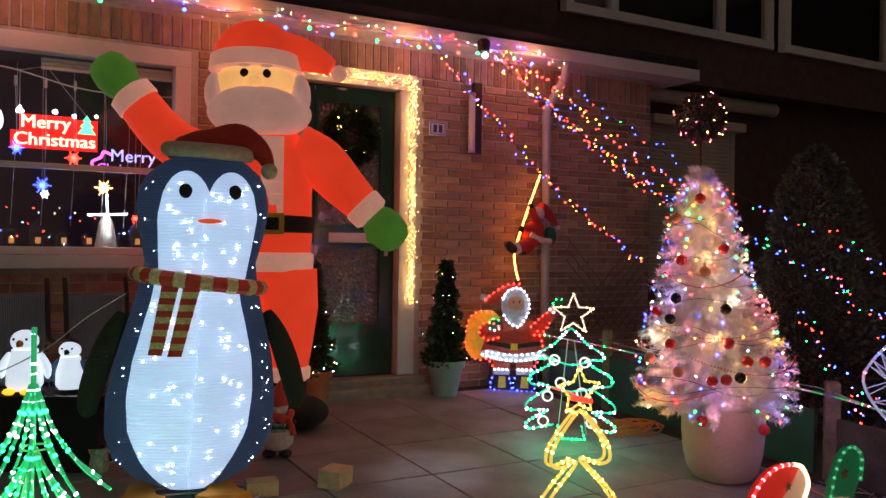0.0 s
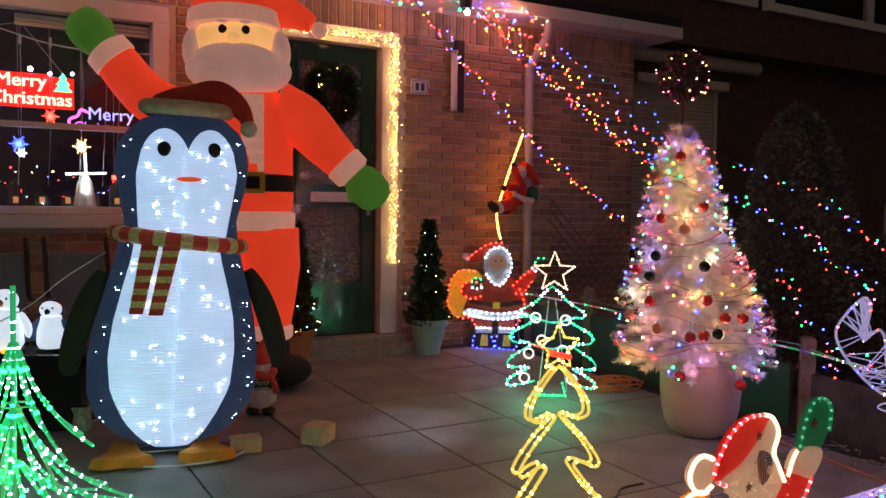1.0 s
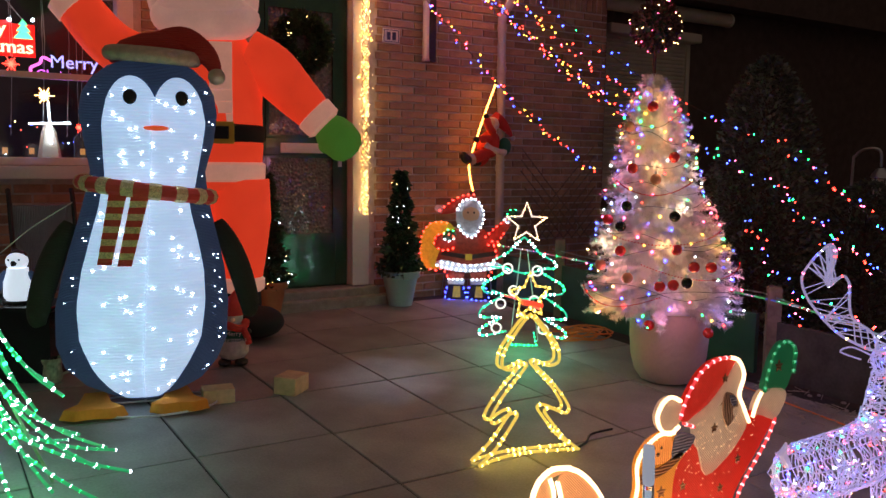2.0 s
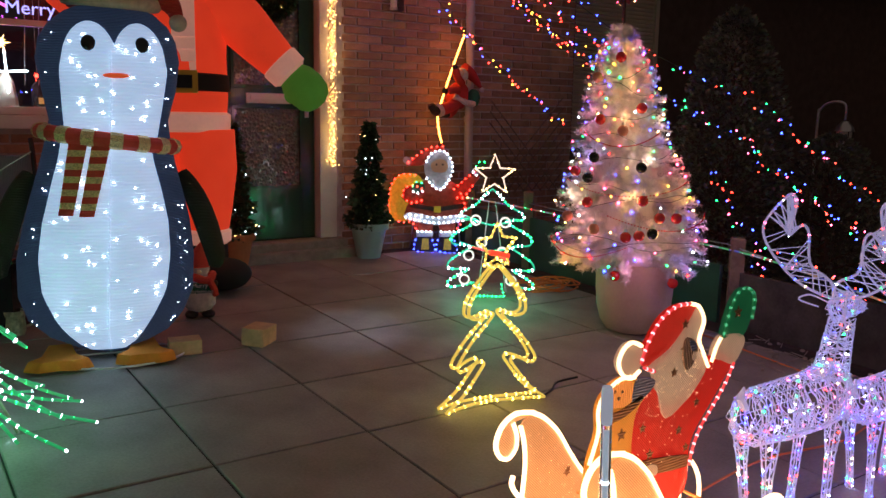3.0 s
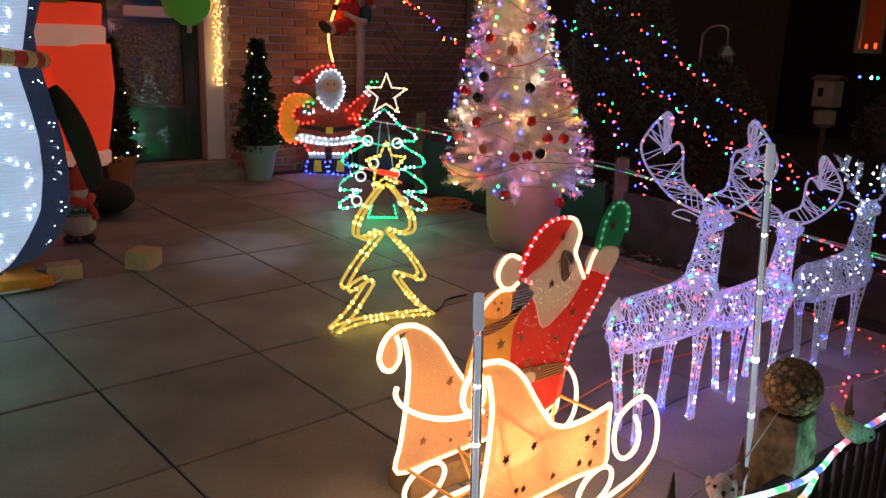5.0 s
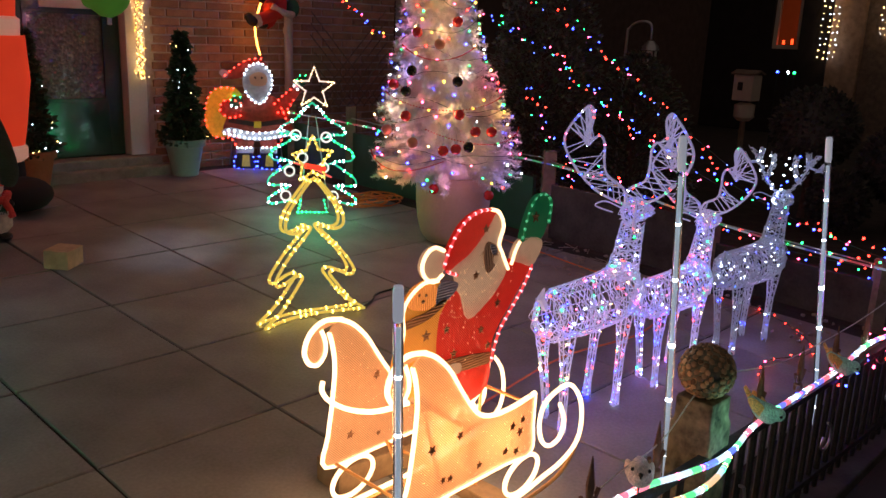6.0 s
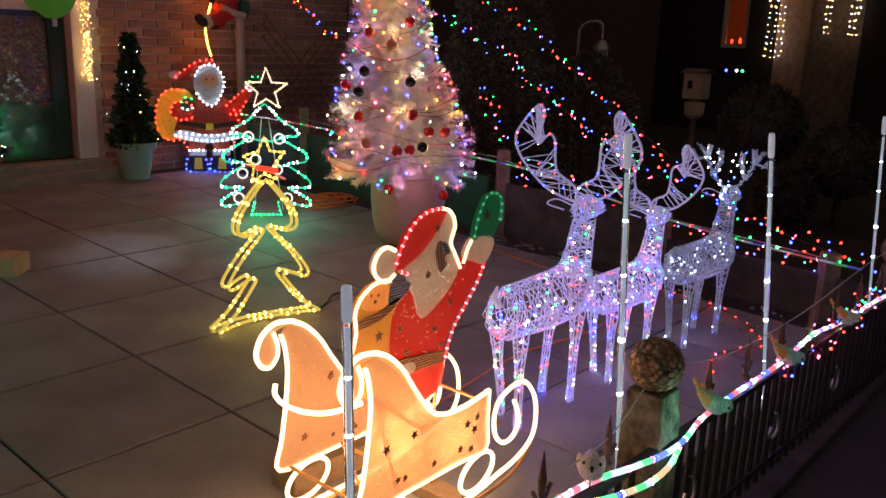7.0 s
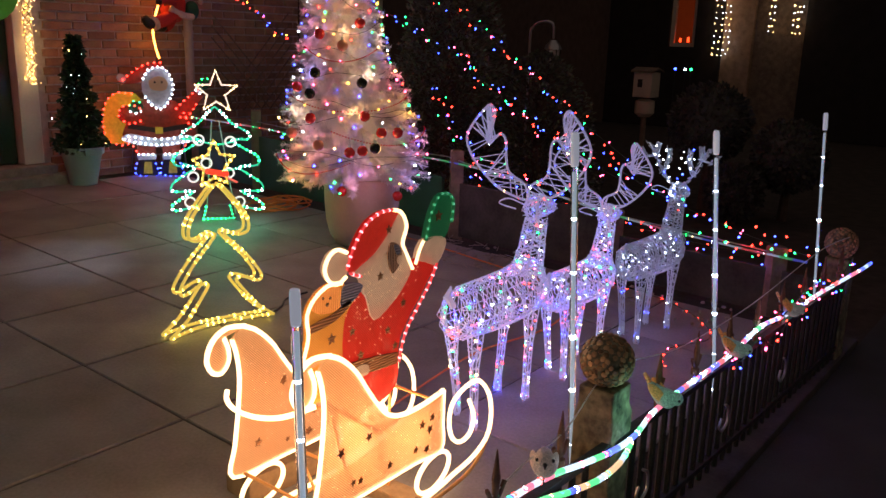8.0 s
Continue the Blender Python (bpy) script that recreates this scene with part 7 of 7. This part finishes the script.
def burst(x, z, r, col, rays=12):
    th = thing("star_light", (x, WY - .01, z), label="small glowing star burst hanging in the window", category="star light", group="window star lights")
    s = Shape()
    for k in range(rays):
        a = math.tau * k / rays
        q = r * (1 if k % 2 == 0 else .65)
        s.tube([(0, 0, 0), (q * math.cos(a), 0, q * math.sin(a))], [.0045, .0015], 4)
    part("rays", s, LEDS[col], th)
    part("cord", Shape().tube([(0, .004, r), (0, .004, 2.42 - z)], .0018, 4), M_WHITEWIRE, th)


for x, z, r, c in ((.77, 1.885, .045, "blue"), (1.095, 1.84, .05, "red"), (.915, 1.655, .055, "blue"), (1.275, 1.655, .055, "warm"), (.93, 1.60, .03, "cool"), (1.47, 1.46, .02, "red")):
    burst(x, z, r, c)
wm = thing("lit_windmill", (1.30, WY + .05, 1.266), label="small lit windmill model standing on the inner window sill", category="windmill")
part("tower", Shape().loft([(0, 0, 0, .07, .06), (0, 0, .16, .045, .04), (0, 0, .21, .02, .02)], 8), M_SHUTTER, wm)
for k in range(4):
    a = math.tau * k / 4 + .05
    part("sail", Shape().tube([(0, -.06, .215), (.12 * math.cos(a), -.065, .215 + .13 * math.sin(a))], .006, 5), L_COOL, wm)
part("sill_inner", Shape().span((-1.5, FRONT + .11, 1.2), (1.79, FRONT + .32, 1.262)), M_WHITE, thing("inner_sill", (0, 0, 0), label="white inner window sill with small ornaments", category="sill", kind="structure"), smooth=False)
rng = random.Random(31)
for k in range(9):
    x = .45 + k * .15
    hgt = rng.uniform(.08, .22)
    v = thing("lantern_house", (x, WY + .1, 1.264), label="small ornamental house with a dim lit window on the sill", category="ornament", group="sill ornaments")
    part("house_body", Shape().prism([(-.045, 0), (.045, 0), (.045, hgt * .7), (0, hgt), (-.045, hgt * .7)], -.03, .03), M_GREYBOARD, v, smooth=False)
    part("lit_pane", Shape().span((-.015, -.036, .02), (.015, -.031, .06)), led("ember", (1, .45, .12), .35), v, smooth=False)
sills = [(x, WY + .03, rng.uniform(1.275, 1.52)) for x in [.3 + .03 * k for k in range(44)]]
gl = thing("sill_garland", (0, 0, 0), label="thin garland of cool and violet lights inside the window", category="light string")
part("wire", Shape().tube([(p[0], p[1], p[2]) for p in sills], .001, 3), M_WIRE, gl)
bulbs(gl, sills, ["cool", "blue", "warm", "red"], .0042, rng=rng)
cl = thing("curtain_lights", (0, 0, 0), label="pale light cable with drops hanging across the window top", category="light string")
part("cable", Shape().tube(smooth_path([(.4, WY, 2.42), (.75, WY, 2.38), (1.1, WY, 2.30), (1.45, WY, 2.28), (1.72, WY, 2.3)], 6), .005, 5), M_WHITEWIRE, cl)
for x in (.76, .93, 1.1, 1.28, 1.42, 1.5):
    part("drop", Shape().tube([(x, WY, 2.34), (x, WY, 2.28)], .009, 6).tube([(x, WY, 2.3), (x + .01, WY, 2.0), (x - .02, WY, 1.4)], .002, 4), M_WHITEWIRE, cl)

place = Matrix.Identity(4)

# ---------------------------------------------------------------- bench corner beside the penguin
M_WICKER = fabric("black_grey_wicker", (0.24, 0.24, 0.25), ribs=700, axis=0, depth=1.0)
for x in (.765, 1.20):
    ch = thing("wicker_chair", (x, 5.62, sloped(5.62)), 2, "grey wicker garden chair with a dark frame under the window", "chair", "wicker chairs")
    part("backrest", Shape().span((-.165, .1, .46), (.165, .135, .84)), M_WICKER, ch, smooth=False, bevel=.012)
    part("seat", Shape().span((-.18, -.25, .38), (.18, .13, .43)), M_WICKER, ch, smooth=False, bevel=.012)
    for lx in (-.17, .17):
        part("armrest", Shape().tube(smooth_path([(lx, .13, .93), (lx, .08, .85), (lx, .0, .62), (lx, -.22, .6)], 5), .014, 8), M_BLACK, ch)
        for ly in (-.22, .12):
            part("leg", Shape().tube([(lx, ly, 0), (lx, ly, .4)], .016, 8), M_BLACK, ch)
tb = thing("side_table", (.86, 5.13, sloped(5.13)), -28, "low black side table with a glossy top", "table")
M_GLOSSBLACK = material("gloss_black", (0.015, 0.016, 0.02), .15, vary=.2, bump=0)
part("tabletop", Shape().span((-.4, -.13, .365), (.36, .17, .39)), M_GLOSSBLACK, tb, smooth=False, bevel=.004)
part("side_board", Shape().span((-.38, -.1, .0), (.34, .15, .363)), M_GLOSSBLACK, tb, smooth=False)
M_ICE = material("glowing_acrylic", (0.7, 0.75, 0.85), .4, scale=40, vary=.3, bump=.5, emit=(.75, .85, 1.0), power=.62)


def small_penguin(x, y, z, h, label, plain=False):
    th = thing("small_penguin_light", (x, y, z), -25, label, "penguin light", "small penguin lights")
    k = h / .23
    part("body", Shape().loft([(0, 0, .012 * k, .05 * k, .05 * k), (0, 0, .03 * k, .062 * k, .058 * k), (0, 0, .09 * k, .06 * k, .056 * k), (0, 0, .14 * k, .045 * k, .044 * k), (0, 0, .155 * k, .044 * k, .042 * k)], 20), M_ICE, th, "glowing white acrylic body")
    part("head", Shape().ball((0, -.004, .185 * k), (.047 * k, .045 * k, .04 * k), 18, 12), M_ICE, th)
    part("beak", Shape().tube([(0, -.04 * k, .18 * k), (0, -.066 * k, .172 * k)], [.016 * k, .004], 8), M_EYE if not plain else M_ORANGE, th)
    for s in (-1, 1):
        part("eye", Shape().ball((s * .022 * k, -.043 * k, .195 * k), .005 * k, 8, 6), M_EYE, th)
        fl = part("flipper", Shape().tube(smooth_path([(s * .05 * k, 0, .14 * k), (s * .075 * k, 0, .09 * k), (s * .08 * k, 0, .05 * k)], 4), [.01 * k, .014 * k, .016 * k, .017 * k, .017 * k, .016 * k, .013 * k, .009 * k, .003], 8), M_ICE if plain else M_PENGUIN_BLUE, th)
    if not plain:
        part("crest", Shape().ball((0, .012 * k, .205 * k), (.04 * k, .036 * k, .03 * k), 14, 8), M_EYE, th)
    part("base", Shape().loft([(0, 0, 0, .066 * k, .062 * k), (0, 0, .012 * k, .066 * k, .062 * k)], 20), M_BLACK, th)
    if plain:
        for s in (-1, 1):
            part("foot", Shape().ball((s * .03 * k, -.05 * k, .012 * k), (.025 * k, .03 * k, .012 * k), 10, 6), led("amber_foot", (1, .5, .03), 1.2), th, "glowing amber foot")


small_penguin(1.0, 5.09, sloped(5.13) + .391, .265, "small glowing penguin light with dark crest on the side table")
small_penguin(.79, 5.13, sloped(5.13) + .391, .33, "small plain white glowing penguin light on the side table", True)
mug = thing("patterned_mug", (1.12, 4.93, sloped(4.93)), label="small cream mug with dark pattern standing on the slabs", category="mug")
part("mug_body", Shape().loft([(0, 0, 0, .045, .045), (0, 0, .02, .055, .055), (0, 0, .09, .05, .05), (0, 0, .125, .056, .056), (0, 0, .126, .048, .048), (0, 0, .08, .044, .044)], 24), material("mug_cream", (.5, .45, .33), .4, scale=30, vary=.6, bump=0), mug)
part("mug_handle", Shape().tube(smooth_path([(.05, 0, .10), (.085, 0, .09), (.085, 0, .05), (.05, 0, .035)], 5), .007, 8), M_SHUTTER, mug)


def gnome():
    s = Shape()
    s.use(0).loft([(0, 0, .04, .06, .055), (0, 0, .07, .088, .08), (0, 0, .14, .09, .08), (0, 0, .20, .075, .068), (0, 0, .235, .05, .05)], 24)
    for x in (-.045, .045):
        s.use(3).ball((x, -.03, .022), (.038, .06, .022), 12, 8)
    s.use(1).tube([(.075 * math.cos(a), .07 * math.sin(a), .225 + .012 * math.cos(3 * a)) for a in [math.tau * k / 20 for k in range(20)]], .022, 8, True)
    s.use(1).tube([(.05, -.06, .22), (.075, -.075, .17), (.085, -.07, .13)], .018, 8)
    s.use(2).loft([(0, 0, .145, .0915, .0815), (0, 0, .148, .094, .084), (0, 0, .20, .082, .075), (0, 0, .203, .078, .07)], 24)
    s.use(0).ball((0, 0, .27), (.06, .058, .05), 18, 12)
    s.use(4).ball((0, -.06, .262), .014, 10, 8)
    s.use(1).loft([(0, 0, .285, .066, .064), (0, 0, .31, .06, .058), (0, 0, .37, .03, .03), (.02, 0, .42, .008, .008)], 18)
    s.use(3).ball((.085, -.03, .19), .017, 10, 8)
    ob = new("gnome_doll", s.mesh("gnome_doll", [M_DOLLWHITE, M_SCARF_RED, M_DOLLGREEN, M_DOLLBLACK, M_PRINT_SKIN]))
    ob.matrix_basis = pose(2.04, 4.85, sloped(4.85), 0, 0, -15)
    tagged(ob, "small white snowman doll with red scarf and green lettered band", "doll")
    m = lettering("doll_lettering", "Merry\nChristmas", .034, M_WHITE, None, (0, 0, 0), "white words on the green band of the doll")
    m.matrix_basis = pose(2.04, 4.85, sloped(4.85), 0, 0, -15) @ pose(0, -.0875, .174, 90 - 10, 0, 0)
    tagged(m, category="lettering")


gnome()

# ---------------------------------------------------------------- loose things on the slabs
for x, y, turn, size in ((2.14, 4.24, 40, (.15, .12, .09)), (1.77, 4.26, -10, (.15, .10, .07))):
    b = new("timber_block", Shape().box((0, 0, size[2] / 2), size).mesh("timber_block", M_PALEWOOD, False, .005))
    b.matrix_basis = pose(x, y, sloped(y) - .001, 2, 0, turn)
    tagged(b, "short offcut of pale timber lying on the slabs", "timber", "timber offcuts")
co = thing("cable_coil", (4.28, 4.5, sloped(4.5)), label="loose heap of orange extension cable on the slabs", category="cable")
pts = []
rng = random.Random(17)
for k in range(170):
    a = k * .33
    r = .10 + .06 * math.sin(k * .11) + rng.uniform(-.008, .008)
    pts.append((1.5 * r * math.cos(a) + .05 * math.sin(k * .05), r * math.sin(a) + .04 * math.cos(k * .07), .006 + .05 * (k / 170) + .012 * math.sin(k * .7)))
part("cable", Shape().tube(pts, .0055, 5), M_ORANGE_CABLE, co)
oc = thing("ground_cable", (0, 0, 0), label="orange cable lying across the slabs behind the reindeer", category="cable")
part("cable", Shape().tube([Vector((x, y, sloped(y) + .006)) for x, y in [tuple(p)[:2] for p in smooth_path([(2.35, 1.93, 0), (2.75, 2.0, 0), (3.2, 2.05, 0), (3.7, 2.0, 0), (4.15, 2.2, 0), (4.3, 2.9, 0), (4.35, 3.4, 0)], 8)]], .0045, 5), M_ORANGE_CABLE, oc)
wc = thing("white_cable", (0, 0, 0), label="thin white cable strung from finial to finial along the fence", category="cable")
part("cable", Shape().tube(smooth_path([(x, fence_y(x) + d, z) for x, d, z in ((1.6, .03, .3), (1.86, 0, .45), (2.07, 0, .48), (2.35, .05, .52), (2.57, 0, .52), (2.75, 0, .51), (2.99, 0, .51), (3.23, 0, .52), (3.9, .02, .55), (4.25, 0, .55))], 6), .0017, 5), M_WHITEWIRE, wc)
pb = thing("loose_pebbles", (0, 0, 0), label="scatter of small dark pebbles and twigs by the divider", category="pebbles", kind="stuff")
s = Shape()
rng = random.Random(23)
for k in range(90):
    x, y = rng.gauss(4.35, .13), rng.uniform(1.4, 3.1)
    s.ball((min(x, 4.58), y, sloped(y) + .006), (rng.uniform(.006, .016), rng.uniform(.006, .016), .008), 6, 4)
for k in range(60):
    x, y, a = rng.uniform(4.1, 4.58), rng.uniform(2.5, 3.3), rng.uniform(0, 3)
    s.tube([(x, y, sloped(y) + .006), (x + .08 * math.cos(a), y + .08 * math.sin(a), sloped(y) + .012)], .0025, 4)
part("pebble_heap", s, M_STONE, pb, kind="stuff")

# ---------------------------------------------------------------- slabs and bricks
def lay_slabs():
    s = Shape()
    g, h = 0.296, 0.045
    top = [(-g + .004, -g + .004), (g - .004, -g + .004), (g - .004, g - .004), (-g + .004, g - .004)]
    vs = [(x, y, -h) for x, y in ((-g, -g), (g, -g), (g, g), (-g, g))] + [(x, y, -.004) for x, y in ((-g, -g), (g, -g), (g, g), (-g, g))] + [(x, y, 0) for x, y in top]
    s.add(vs, [(0, 1, 2, 3)] + [(i, (i + 1) % 4, (i + 1) % 4 + 4, i + 4) for i in range(4)] + [(i + 4, (i + 1) % 4 + 4, (i + 1) % 4 + 8, i + 8) for i in range(4)] + [(8, 9, 10, 11)])
    me = s.mesh("slab", M_SLAB, False)
    rng = random.Random(2)
    for i in range(-5, 5):
        for j in range(-2, 7):
            x, y = 1.774 + .6 * i, 2.70 + .6 * j
            if y + .3 > 6.2 or y - .3 < .9 or x + .3 > 4.66:
                continue
            ob = new("slab", me)
            ob.parent = patio
            ob.matrix_basis = pose(x, y, sloped(y) + rng.uniform(-.0015, .0015), 2.0 + rng.uniform(-.12, .12), rng.uniform(-.12, .12), 0)


lay_slabs()


def lay_bricks():
    """Running bond: the stretch beside the door as single bricks, the rest of the front in one mesh."""
    L, H, gap, deep = .218, .0635, .011, .012
    def brick_shape(length, height):
        s, x, z, c = Shape(), (length - gap) / 2, (height - gap) / 2, .003
        vs = [(-x, 0, -z), (x, 0, -z), (x, 0, z), (-x, 0, z), (-x + c, -deep, -z + c), (x - c, -deep, -z + c), (x - c, -deep, z - c), (-x + c, -deep, z - c)]
        return s.add(vs, [(4, 5, 6, 7)] + [(i, (i + 1) % 4, (i + 1) % 4 + 4, i + 4) for i in range(4)])
    whole = brick_shape(L, H)
    data = whole.mesh("brick", M_BRICK, False)
    soldier = brick_shape(H, L)
    rest = Shape()
    rng = random.Random(8)
    holes = ((-1.65, 1.85, 1.125, 2.575), (2.50, 3.56, 0.0, 2.575))
    single = 0
    y = FRONT + .013
    row = 0
    z = .02 + H / 2
    def clear(xa, xb, za, zb):
        return all(xb <= h[0] or xa >= h[1] or zb <= h[2] or za >= h[3] for h in holes)
    while z < 2.6:
        k = 0
        x = -2.2 + (L / 2 if row % 2 else 0)
        while x < 5.93:
            a, b = x, min(x + L, 5.93)
            for h in holes:
                if z + H / 2 > h[2] and z - H / 2 < h[3]:
                    if a < h[0] < b:
                        b = h[0]
                    if a < h[1] < b:
                        a = h[1]
            if b - a > .05 and clear(a + .001, b - .001, z - H / 2, z + H / 2):
                full = abs(b - a - L) < .002
                if full and 3.56 < a and b < 5.4 and z > .9 and single < 300:
                    ob = new("brick", data)
                    ob.parent = wall_front
                    ob.matrix_basis = pose(a + L / 2, y + rng.uniform(-.002, .002), z, 0, rng.uniform(-.25, .25), 0)
                    single += 1
                else:
                    bs = brick_shape(b - a, H) if not full else whole
                    rest.add(bs.v, bs.f, pose((a + b) / 2, y + rng.uniform(-.002, .002), z, 0, rng.uniform(-.25, .25), 0))
            x += L
        z += H
        row += 1
    x = -2.2
    z0 = z - H / 2 + L / 2
    while x < 5.9:
        if clear(x, x + H, z0 - L / 2, z0 + L / 2):
            rest.add(soldier.v, soldier.f, pose(x + H / 2, y + rng.uniform(-.002, .002), z0))
        x += H
    ob = part("brickwork", rest, M_BRICK_REST, wall_front, "remaining brown bricks of the front", smooth=False, kind="stuff")


lay_bricks()
